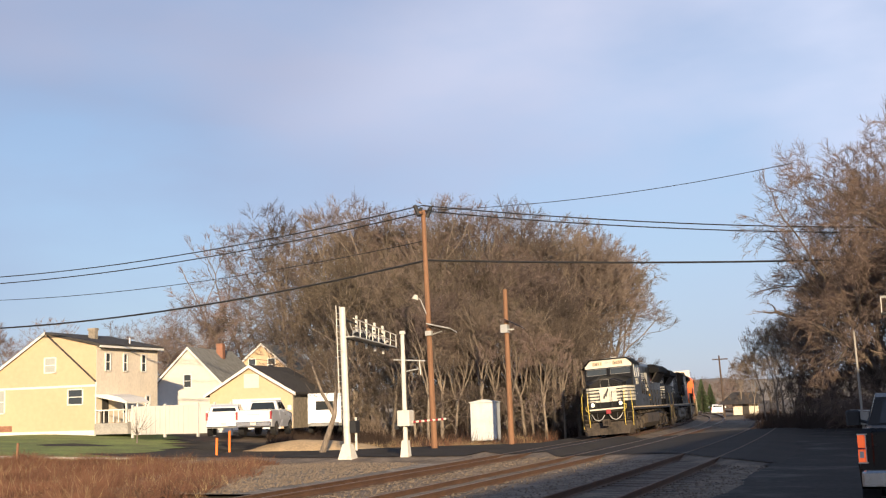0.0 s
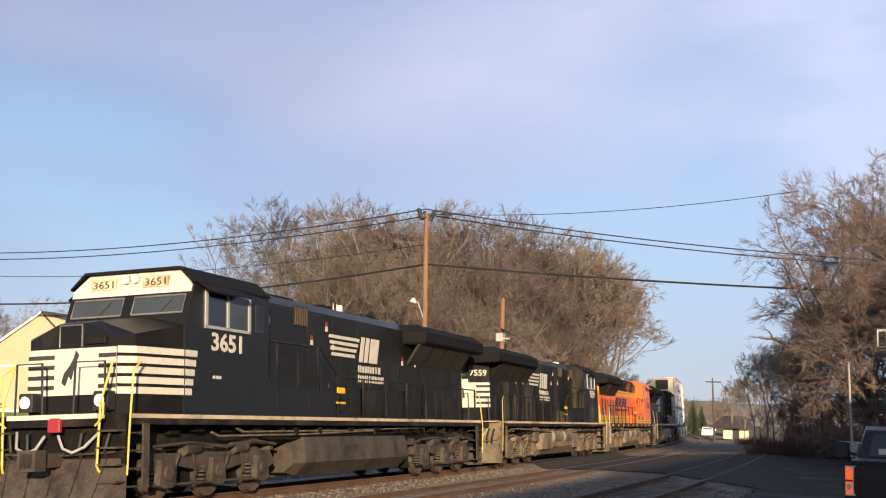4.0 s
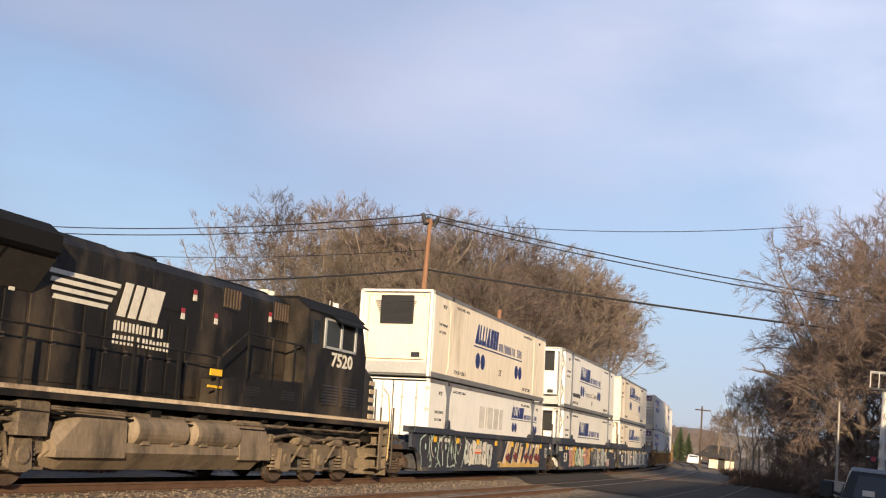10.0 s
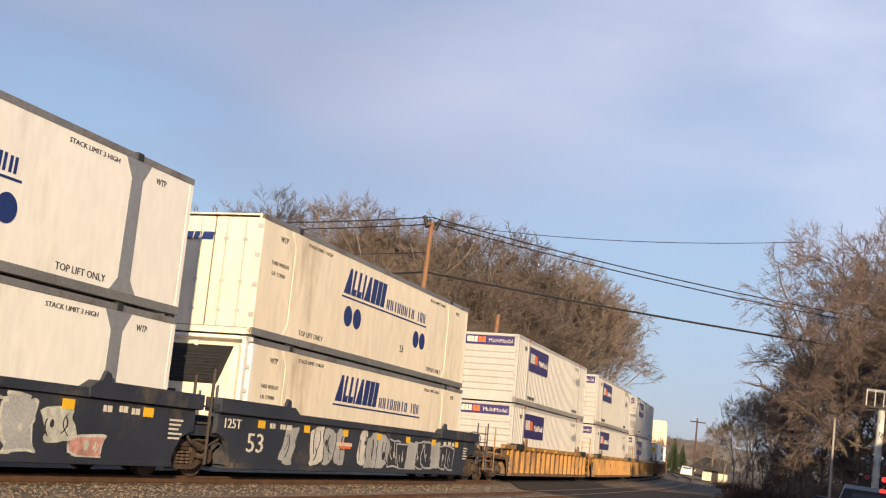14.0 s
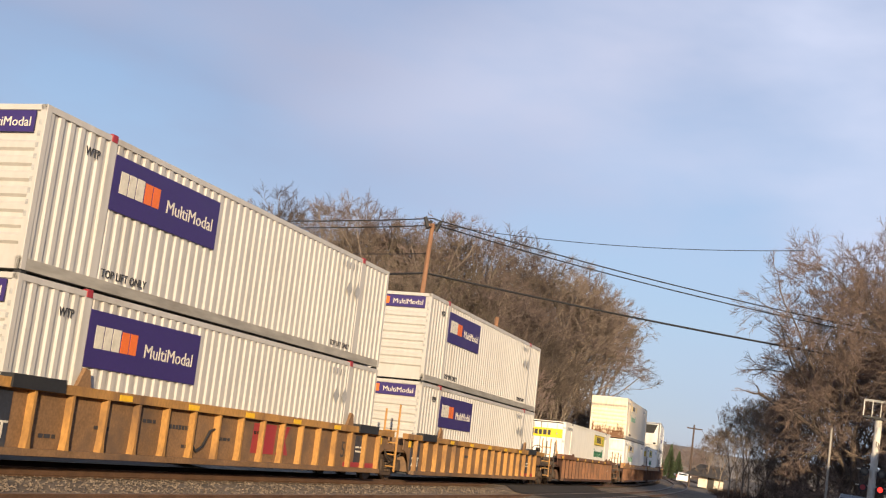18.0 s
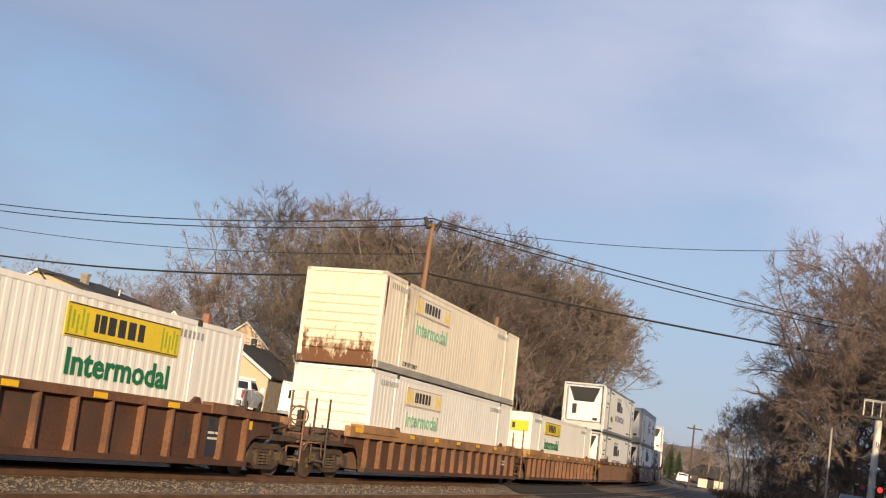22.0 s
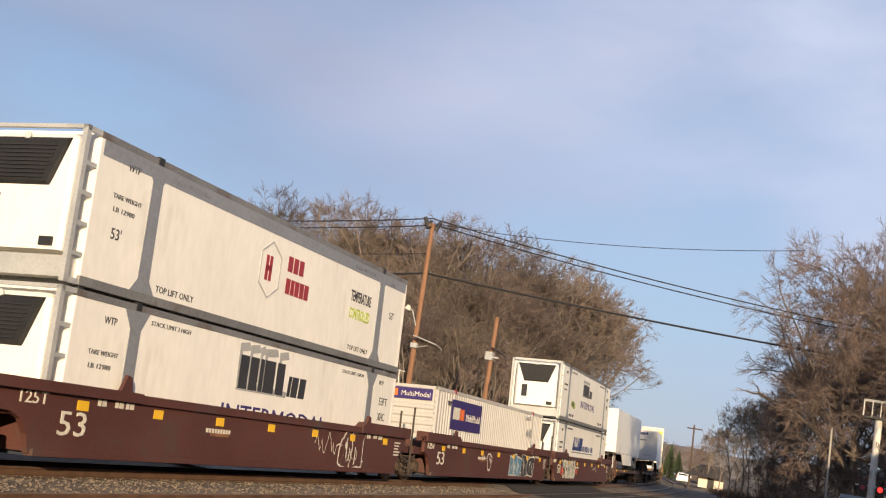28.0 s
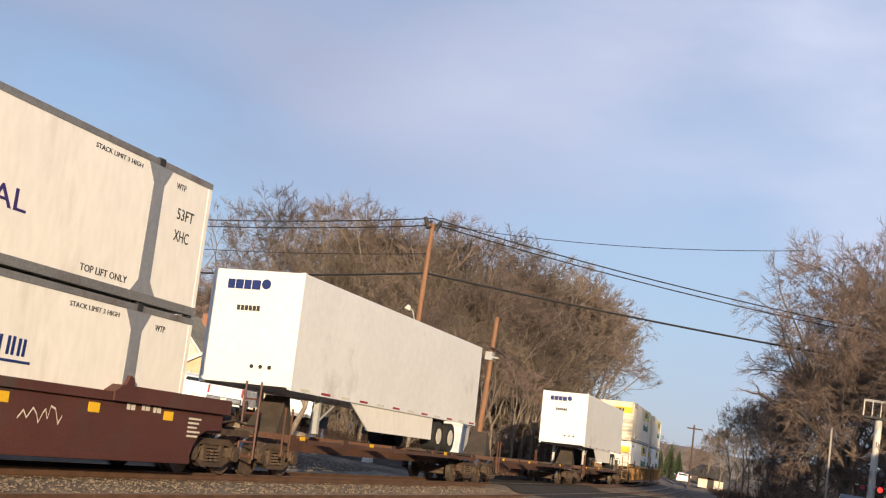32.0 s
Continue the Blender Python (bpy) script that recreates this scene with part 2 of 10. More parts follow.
M = {
    "cream_rusted": rusted("rusted_cream_paint", (0.86, 0.74, 0.55), 1.5),
    "white_rusted": rusted("rusted_white_paint", (0.86, 0.80, 0.68), 0.55),
    # ballast darkened in its colour for the shade under the train
    "ballast_shade": material("shade_dark_ballast", (0.045, 0.037, 0.03), 0.95, vary=0.5, scale=1.2, grain=11, bump=0.05, dirt=(0.09, 0.07, 0.05), dirt_amount=0.3),
    "brick_grey": material("grey_tan_brick", (0.3, 0.26, 0.21), 0.9, vary=0.3, scale=4, grain=14, bump=0.01),
    "white": material("white_paint", (0.86, 0.83, 0.77), 0.45, vary=0.05, scale=0.6, grain=6, dirt=(0.62, 0.57, 0.49), dirt_amount=0.14, stretch=(1, 1, 0.35)),
    "cream": material("cream_paint", (0.86, 0.76, 0.6), 0.5, vary=0.08, scale=0.5, grain=5, dirt=(0.42, 0.33, 0.22), dirt_amount=0.25, stretch=(1, 1, 0.3)),
    "container_grey": material("container_light_grey", (0.515, 0.495, 0.47), 0.5, vary=0.07, scale=0.5, grain=6, dirt=(0.36, 0.32, 0.27), dirt_amount=0.22, stretch=(1, 1, 0.25)),
    "aluminium": material("dull_aluminium", (0.30, 0.31, 0.33), 0.5, 0.35, vary=0.1, scale=0.8, grain=9),
    "steel_frame": material("weathered_steel_frame", (0.22, 0.22, 0.22), 0.55, 0.3, vary=0.2, scale=1.2, dirt=(0.14, 0.10, 0.08), dirt_amount=0.3),
    "sheet": material("bright_trailer_sheet", (0.8, 0.8, 0.79), 0.4, 0.0, vary=0.05, scale=0.4, grain=5, dirt=(0.45, 0.44, 0.42), dirt_amount=0.06),
    "blue": material("logo_blue", (0.012, 0.03, 0.15), 0.5, vary=0.1),
    "purple": material("logo_purple", (0.04, 0.024, 0.14), 0.5, vary=0.08),
    "orange_mark": material("logo_orange", (0.75, 0.16, 0.03), 0.5, vary=0.08),
    "red_mark": material("logo_dark_red", (0.32, 0.03, 0.04), 0.5, vary=0.1),
    "green_mark": material("sign_green", (0.02, 0.16, 0.07), 0.5, vary=0.15),
    "green_faded": material("faded_green", (0.30, 0.50, 0.36), 0.6, vary=0.3, scale=3),
    "lime_mark": material("lime_mark", (0.35, 0.42, 0.03), 0.5, vary=0.2),
    "yellow_sign": material("sign_yellow", (0.80, 0.58, 0.03), 0.45, vary=0.06),
    "letter_white": material("lettering_white", (0.66, 0.62, 0.53), 0.55, vary=0.08, scale=4, dirt=(0.4, 0.36, 0.3), dirt_amount=0.15),
    "letter_black": material("lettering_black", (0.035, 0.035, 0.04), 0.6, vary=0.2),
    "rust": material("rust_stain", (0.22, 0.10, 0.045), 0.9, vary=0.4, scale=4, grain=20),
    "spray_pale": material("spray_paint_pale", (0.50, 0.50, 0.44), 0.6, vary=0.25, scale=2, grain=8),
    "spray_blue": material("spray_paint_blue", (0.10, 0.22, 0.32), 0.6, vary=0.25, scale=2, grain=8),
    "spray_orange": material("spray_paint_orange", (0.60, 0.34, 0.12), 0.6, vary=0.3, scale=2, grain=8),
    "spray_tan": material("spray_paint_tan", (0.62, 0.42, 0.2), 0.6, vary=0.3, scale=1.2, grain=8, dirt=(0.3, 0.2, 0.13), dirt_amount=0.25),
    "spray_gold": material("spray_paint_gold", (0.56, 0.36, 0.11), 0.6, vary=0.2, scale=1.5, grain=8),
    "spray_cream": material("spray_paint_cream", (0.66, 0.47, 0.27), 0.6, vary=0.2, scale=1.5, grain=8),
    "spray_maroon": material("spray_paint_maroon", (0.16, 0.035, 0.028), 0.6, vary=0.3, scale=2, grain=8),
    "spray_pink": material("spray_paint_pink", (0.50, 0.26, 0.22), 0.6, vary=0.3, scale=2, grain=8),
    "spray_green": material("spray_paint_green", (0.36, 0.46, 0.32), 0.6, vary=0.3, scale=2, grain=8),
    "sill_white": material("sill_stripe_dirty_white", (0.62, 0.49, 0.34), 0.7, vary=0.25, scale=1.2, dirt=(0.16, 0.10, 0.065), dirt_amount=0.3),
    "letter_grey": material("lettering_grey", (0.38, 0.38, 0.38), 0.6, vary=0.2),
    "reflector": material("yellow_reflector", (0.85, 0.50, 0.02), 0.4, vary=0.08),
    "well_grey": material("well_car_dark_grey", (0.028, 0.033, 0.048), 0.6, vary=0.25, scale=1.2, dirt=(0.12, 0.095, 0.07), dirt_amount=0.25),
    "well_yellow": material("well_car_yellow", (0.43, 0.225, 0.065), 0.6, vary=0.2, scale=1.0, dirt=(0.15, 0.085, 0.045), dirt_amount=0.45, stretch=(1, 1, 0.5)),
    # brown darkened for shaded panels between ribs; the rib paint is its lit copy
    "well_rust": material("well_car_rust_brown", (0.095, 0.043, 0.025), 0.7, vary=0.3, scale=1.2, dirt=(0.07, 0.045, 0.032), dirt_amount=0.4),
    "well_rib_lit": material("well_car_rust_rib_lit", (0.19, 0.088, 0.045), 0.7, vary=0.3, scale=1.2, dirt=(0.09, 0.05, 0.032), dirt_amount=0.35),
    "bogie_rust": material("bogie_rusty_dust", (0.08, 0.052, 0.034), 0.8, vary=0.35, scale=3, grain=25, bump=0.01, dirt=(0.04, 0.03, 0.024), dirt_amount=0.4),
    "rust_run": material("rust_run_tan", (0.42, 0.265, 0.14), 0.85, vary=0.35, scale=4, grain=20),
    "faded_grey": material("faded_grey_mark", (0.6, 0.57, 0.52), 0.7, vary=0.2, scale=2),
    "spray_mint": material("spray_paint_mint", (0.42, 0.52, 0.45), 0.6, vary=0.25, scale=2, grain=8),
    "twig_pale": material("twig_pale_tan", (0.2, 0.148, 0.11), 0.9, vary=0.3, scale=0.25, grain=2, random=0.42),
    "well_maroon": material("well_car_maroon", (0.088, 0.03, 0.022), 0.6, vary=0.18, scale=1.0, dirt=(0.075, 0.05, 0.042), dirt_amount=0.3),
    # worn, dirty wall paint, also darkened for the shade between the yellow ribs
    "well_side_worn_shaded": material("well_worn_orange_shaded", (0.225, 0.128, 0.062), 0.65, vary=0.25, scale=1.2, dirt=(0.12, 0.08, 0.055), dirt_amount=0.45),
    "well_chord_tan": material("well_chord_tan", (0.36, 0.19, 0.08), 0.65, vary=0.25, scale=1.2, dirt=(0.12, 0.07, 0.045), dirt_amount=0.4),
    "truck_steel": material("bogie_dusty_steel", (0.055, 0.042, 0.032), 0.75, vary=0.3, scale=3, grain=25, bump=0.01, dirt=(0.04, 0.032, 0.027), dirt_amount=0.35),
    "loco_dust": material("brake_dusted_steel", (0.175, 0.132, 0.088), 0.8, vary=0.3, scale=2, grain=20, bump=0.008, dirt=(0.035, 0.028, 0.022), dirt_amount=0.45),
    # greasy parts, and the darkness under the body put into the colour
    "grease_shade_black": material("oily_and_shade_black", (0.007, 0.0065, 0.006), 0.8, vary=0.3, scale=3, dirt=(0.03, 0.024, 0.018), dirt_amount=0.25, gloss=0.2),
    "loco_enamel": material("glossy_black_enamel", (0.02, 0.019, 0.018), 0.3, vary=0.15, scale=2, gloss=0.9),
    "tank_dust": material("dusted_tank", (0.225, 0.172, 0.116), 0.7, vary=0.2, scale=1.2, grain=14, dirt=(0.04, 0.032, 0.025), dirt_amount=0.35, stretch=(1, 1, 0.4)),
    "wheel": material("wheel_steel", (0.125, 0.085, 0.06), 0.6, 0.3, vary=0.3, scale=4),
    "wheel_bright": material("wheel_tread_bright", (0.45, 0.43, 0.41), 0.3, 0.9, vary=0.1),
    "intake_grey": material("dusty_intake_screen", (0.038, 0.034, 0.03), 0.6, vary=0.2, scale=3, gloss=0.2),
    "loco_black": material("locomotive_black", (0.013, 0.0125, 0.0125), 0.5, vary=0.3, scale=0.8, dirt=(0.075, 0.058, 0.042), dirt_amount=0.45, stretch=(1, 1, 0.5), gloss=0.15),
    "loco_clean": material("clean_locomotive_black", (0.012, 0.0115, 0.0115), 0.35, vary=0.2, scale=0.8, dirt=(0.04, 0.032, 0.026), dirt_amount=0.16, gloss=0.3),
    "pilot_dust": material("grimy_pilot_steel", (0.07, 0.054, 0.042), 0.75, vary=0.35, scale=2, grain=20, bump=0.008, dirt=(0.016, 0.013, 0.011), dirt_amount=0.5),
    "grab_yellow": material("bright_grab_rail_yellow", (0.72, 0.55, 0.12), 0.5, vary=0.12),
    "loco_roof": material("locomotive_roof_black", (0.010, 0.010, 0.011), 0.8, vary=0.2, scale=1.0, gloss=0.15),
    "loco_orange": material("locomotive_orange", (0.8, 0.14, 0.012), 0.4, vary=0.08, scale=0.8, dirt=(0.28, 0.10, 0.04), dirt_amount=0.1, stretch=(1, 1, 0.5)),
    "loco_yellow": material("locomotive_yellow", (0.80, 0.42, 0.03), 0.45, vary=0.08, scale=0.9, dirt=(0.3, 0.16, 0.05), dirt_amount=0.14),
    "rail_yellow": material("handrail_yellow", (0.46, 0.36, 0.17), 0.5, vary=0.15),
    "grille": material("dark_grille", (0.014, 0.014, 0.015), 0.6, vary=0.3, scale=8),
    "dark_glass": glass("dark_window_glass", (0.02, 0.025, 0.03)),
    "lamp_on": glow("headlight_on", (1.0, 0.90, 0.70), 1.3),
    "lamp_red": glow("red_lamp_on", (0.9, 0.03, 0.02), 1.8),
    "tail_lens": glow("tail_lamp_orange_lens", (0.95, 0.14, 0.035), 0.55),
    "lens_white": material("lens_clear", (0.6, 0.6, 0.58), 0.15, vary=0.05, gloss=0.8),
    "rail": material("rail_rust", (0.135, 0.075, 0.045), 0.65, 0.2, vary=0.3, scale=2, grain=30),
    "rail_top": material("rail_polished_head", (0.27, 0.20, 0.155), 0.42, 0.6, vary=0.12, scale=3),
    "tie": material("timber_sleeper", (0.075, 0.055, 0.042), 0.9, vary=0.35, scale=4, grain=30, bump=0.01, random=0.25),
    "ballast": material("ballast_stone", (0.2, 0.155, 0.115), 0.95, vary=0.5, scale=1.2, grain=13, bump=0.05, dirt=(0.09, 0.065, 0.047), dirt_amount=0.3, coords="Object"),
    "gravel": material("pale_gravel", (0.25, 0.21, 0.165), 0.95, vary=0.5, scale=1.5, grain=14, bump=0.03),
    "grass_dark": material("dry_grass_dark", (0.085, 0.045, 0.03), 0.9, vary=0.3, scale=0.3, grain=2.5),
    "stone": material("loose_ballast_stone", (0.165, 0.128, 0.096), 0.95, vary=0.6, scale=6, grain=25),
    "asphalt": material("asphalt", (0.04, 0.035, 0.032), 0.85, vary=0.45, scale=0.5, grain=10, bump=0.012, dirt=(0.13, 0.12, 0.105), dirt_amount=0.3, gloss=0.15),
    "asphalt_old": material("crossing_asphalt", (0.055, 0.048, 0.042), 0.88, vary=0.3, scale=0.4, grain=12, bump=0.008, dirt=(0.055, 0.047, 0.04), dirt_amount=0.35, gloss=0.15),
    "earth": material("bare_earth", (0.115, 0.08, 0.052), 0.95, vary=0.35, scale=0.15, grain=3, bump=0.05, dirt=(0.21, 0.17, 0.10), dirt_amount=0.4),
    "sand": material("sandy_soil_heap", (0.50, 0.36, 0.21), 0.95, vary=0.2, scale=1.0, grain=8, bump=0.05),
    "lawn": material("lawn_green", (0.2, 0.245, 0.06), 0.95, vary=0.3, scale=0.5, grain=5, bump=0.03, dirt=(0.17, 0.15, 0.06), dirt_amount=0.3),
    "dry_grass": material("dry_grass_straw", (0.2, 0.098, 0.06), 0.9, vary=0.35, scale=0.25, grain=2.5),
    "straw_pale": material("pale_straw", (0.42, 0.31, 0.17), 0.9, vary=0.3, scale=0.5, grain=3),
    "brush": material("winter_brush_twigs", (0.06, 0.038, 0.028), 0.9, vary=0.3, scale=0.3, grain=2),
    "bark": material("bark_grey_brown", (0.24, 0.195, 0.155), 0.9, vary=0.35, scale=1.5, grain=12, bump=0.02, stretch=(1, 1, 0.3), random=0.2),
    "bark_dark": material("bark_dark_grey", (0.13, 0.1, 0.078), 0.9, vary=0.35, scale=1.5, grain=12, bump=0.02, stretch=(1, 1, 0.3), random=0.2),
    "twig": material("twig_tan", (0.15, 0.117, 0.096), 0.9, vary=0.3, scale=0.25, grain=2, random=0.42),
    "twig_road": material("twig_pale_brown", (0.19, 0.138, 0.115), 0.9, vary=0.3, scale=0.25, grain=2, random=0.42),
    "rail_grey": material("container_rail_grey", (0.34, 0.32, 0.285), 0.6, vary=0.2, scale=1.0, grain=8, dirt=(0.2, 0.17, 0.14), dirt_amount=0.3, stretch=(1, 0.2, 1)),
    "twig_olive": material("twig_olive", (0.137, 0.109, 0.08), 0.9, vary=0.3, scale=0.25, grain=2, random=0.42),
    "twig_grey": material("twig_grey_pink", (0.172, 0.128, 0.115), 0.9, vary=0.25, scale=0.3, grain=2, random=0.42),
    "evergreen": material("evergreen_needles", (0.045, 0.065, 0.028), 0.9, vary=0.4, scale=0.4, grain=3, random=0.2),
    "pole_wood": material("treated_pole_wood", (0.24, 0.125, 0.07), 0.85, vary=0.3, scale=2, grain=18, stretch=(4, 4, 0.3)),
    "pole_grey": material("weathered_pole_wood", (0.085, 0.06, 0.048), 0.9, vary=0.3, scale=2, grain=18, stretch=(4, 4, 0.3)),
    "wire": material("black_cable", (0.018, 0.018, 0.02), 0.6, vary=0.1),
    "galv": material("galvanised_steel", (0.52, 0.52, 0.50), 0.5, 0.35, vary=0.1, scale=2),
    "signal_white": material("signal_mast_white", (0.70, 0.67, 0.60), 0.5, vary=0.08, scale=2, dirt=(0.4, 0.34, 0.27), dirt_amount=0.2),
    "post_grey": material("dull_grey_post", (0.36, 0.33, 0.29), 0.6, vary=0.15, scale=2),
    "signal_black": material("signal_black", (0.022, 0.022, 0.024), 0.6, vary=0.2),
    "solar": material("solar_panel_face", (0.02, 0.025, 0.045), 0.15, 0.2, vary=0.2, scale=3, gloss=0.8),
    "cabinet": material("cabinet_grey", (0.58, 0.6, 0.62), 0.55, vary=0.12, scale=1.2, dirt=(0.62, 0.60, 0.55), dirt_amount=0.35),
    "concrete": material("concrete", (0.38, 0.36, 0.33), 0.9, vary=0.2, scale=1.5, grain=12, bump=0.01),
    "siding_yellow": material("siding_pale_yellow", (0.62, 0.455, 0.3), 0.7, vary=0.05, scale=0.4, grain=3),
    "siding_tan": material("siding_tan_grey", (0.76, 0.67, 0.55), 0.75, vary=0.08, scale=0.5, grain=4),
    "siding_white": material("siding_white", (0.66, 0.625, 0.565), 0.7, vary=0.05, scale=0.4, grain=3),
    "shingle_dark": material("roof_shingle_dark", (0.055, 0.050, 0.048), 0.9, vary=0.35, scale=2, grain=16, bump=0.02),
    "shingle_grey": material("roof_shingle_grey", (0.26, 0.26, 0.245), 0.9, vary=0.25, scale=2, grain=16, bump=0.02),
    "brick": material("chimney_brick", (0.30, 0.145, 0.095), 0.9, vary=0.3, scale=5, grain=20),
    "trim_white": material("trim_white", (0.78, 0.76, 0.72), 0.6, vary=0.04),
    "vinyl": material("vinyl_fence_white", (0.6, 0.58, 0.55), 0.45, vary=0.04, scale=0.8),
    "pane": glass("window_pane", (0.05, 0.06, 0.07)),
    "curtained": glass("window_pane_curtained", (0.42, 0.44, 0.42), 0.2),
    "car_white": material("car_paint_white", (0.75, 0.75, 0.75), 0.25, vary=0.03, gloss=0.6),
    "car_black": material("car_paint_black", (0.006, 0.006, 0.007), 0.28, vary=0.15, gloss=0.35, dirt=(0.02, 0.019, 0.017), dirt_amount=0.12),
    "tyre": material("tyre_rubber", (0.022, 0.022, 0.022), 0.85, vary=0.2),
    "chrome": material("chrome", (0.6, 0.6, 0.6), 0.2, 0.9, vary=0.05),
    "stake": material("orange_marker", (0.80, 0.20, 0.03), 0.6, vary=0.1),
    "hill": material("far_wooded_hill", (0.16, 0.15, 0.15), 1.0, vary=0.2, scale=0.02, grain=0.2),
}


# ---- mesh helpers ----
class Shape:
    """Collects vertices and faces of one part."""

    def __init__(self):
        self.v, self.f = [], []

    def add(self, verts, faces):
        k = len(self.v)
        self.v += [tuple(p) for p in verts]
        self.f += [tuple(i + k for i in q) for q in faces]
        return self

    def box(self, x0, x1, y0, y1, z0, z1):
        return self.add([(x0, y0, z0), (x1, y0, z0), (x1, y1, z0), (x0, y1, z0), (x0, y0, z1), (x1, y0, z1), (x1, y1, z1), (x0, y1, z1)],
                        [(0, 3, 2, 1), (4, 5, 6, 7), (0, 1, 5, 4), (1, 2, 6, 5), (2, 3, 7, 6), (3, 0, 4, 7)])

    def soft_box(self, x0, x1, y0, y1, z0, z1, c=0.02):
        """A box with its vertical and top edges chamfered."""
        def ring(d, z):
            return [(x0 + d + c, y0 + d, z), (x1 - d - c, y0 + d, z), (x1 - d, y0 + d + c, z), (x1 - d, y1 - d - c, z),
                    (x1 - d - c, y1 - d, z), (x0 + d + c, y1 - d, z), (x0 + d, y1 - d - c, z), (x0 + d, y0 + d + c, z)]
        v = ring(0, z0) + ring(0, z1 - c) + ring(c, z1)
        f = [tuple(range(7, -1, -1)), tuple(range(16, 24))]
        for k in (0, 8):
            f += [(k + i, k + (i + 1) % 8, k + 8 + (i + 1) % 8, k + 8 + i) for i in range(8)]
        return self.add(v, f)

    def loft(self, rings, caps=True):
        n = len(rings[0])
        v = [p for r in rings for p in r]
        f = []
        for k in range(len(rings) - 1):
            f += [(k * n + i, k * n + (i + 1) % n, (k + 1) * n + (i + 1) % n, (k + 1) * n + i) for i in range(n)]
        if caps:
            f += [tuple(range(n - 1, -1, -1)), tuple(range((len(rings) - 1) * n, len(rings) * n))]
        return self.add(v, f)

    def side(self, outline, x0, x1):
        """A prism across x from an outline of (y, z)."""
        return self.loft([[(x0, y, z) for y, z in outline], [(x1, y, z) for y, z in outline]])

    def along(self, outline, y0, y1):
        """A prism along y from an outline of (x, z)."""
        return self.loft([[(x, y0, z) for x, z in outline], [(x, y1, z) for x, z in outline]])

    def up(self, outline, z0, z1):
        return self.loft([[(x, y, z0) for x, y in outline], [(x, y, z1) for x, y in outline]])

    def tube(self, a, b, r, r2=None, n=8, caps=True):
        a, b = Vector(a), Vector(b)
        d = (b - a).normalized()
        s = d.orthogonal().normalized()
        t = d.cross(s)
        r2 = r if r2 is None else r2
        ring = [(math.cos(2 * math.pi * i / n), math.sin(2 * math.pi * i / n)) for i in range(n)]
        return self.loft([[a + (s * c + t * w) * r for c, w in ring], [b + (s * c + t * w) * r2 for c, w in ring]], caps)

    def path(self, pts, r, n=6):
        pts, rings, o = [Vector(p) for p in pts], [], None
        for i, p in enumerate(pts):
            d = (pts[min(i + 1, len(pts) - 1)] - pts[max(i - 1, 0)]).normalized()
            o = d.orthogonal() if o is None else o - d * o.dot(d)
            o = o.normalized() if o.length > 1e-6 else d.orthogonal().normalized()
            q = d.cross(o)
            rings.append([p + (o * math.cos(2 * math.pi * k / n) + q * math.sin(2 * math.pi * k / n)) * r for k in range(n)])
        return self.loft(rings)


def mesh_of(name, s, smooth=False):
    me = bpy.data.meshes.new(name)
    me.from_pydata(s.v, [], s.f)
    me.update()
    bm = bmesh.new()
    bm.from_mesh(me)
    bmesh.ops.recalc_face_normals(bm, faces=bm.faces)
    bm.to_mesh(me)
    bm.free()
    if smooth:
        me.polygons.foreach_set("use_smooth", [True] * len(me.polygons))
    return me


SINGLE = {"sign_word", "shipper_name", "logo", "logo_line", "class_mark", "small_print", "equipment_box", "block_mark", "capacity_print", "lock_guide"}


def islands(s):
    """The separate closed pieces of a shape."""
    group = list(range(len(s.v)))

    def root(i):
        while group[i] != i:
            i = group[i]
        return i
    for f in s.f:
        for i in f[1:]:
            group[root(i)] = root(f[0])
    found = {}
    for f in s.f:
        found.setdefault(root(f[0]), []).append(f)
    out = []
    for faces in found.values():
        used = sorted({i for f in faces for i in f})
        back = {i: k for k, i in enumerate(used)}
        out.append(Shape().add([s.v[i] for i in used], [tuple(back[i] for i in f) for f in faces]))
    return out


def part(name, s, mat, parent=None, label="", smooth=False):
    if name in SINGLE:
        pieces = islands(s)
        if len(pieces) > 1:
            for one in pieces[1:]:
                SINGLE.discard(name)
                part(name, one, mat, parent, label, smooth)
                SINGLE.add(name)
            s = pieces[0]
    ob = new(name, mesh_of(name, s, smooth))
    ob.data.materials.append(M[mat])
    if parent:
        ob.parent = parent
    return tagged(ob, label)


def piece(name, mesh, parent, m=None):
    ob = new(name, mesh)
    ob.parent = parent
    if m is not None:
        ob.matrix_basis = m
    return ob


def thing(name, label, category, m=None, group="", kind=""):
    ob = new(name)
    ob.empty_display_size = 0.3
    if m is not None:
        ob.matrix_basis = m
    return tagged(ob, label, category, group, kind)


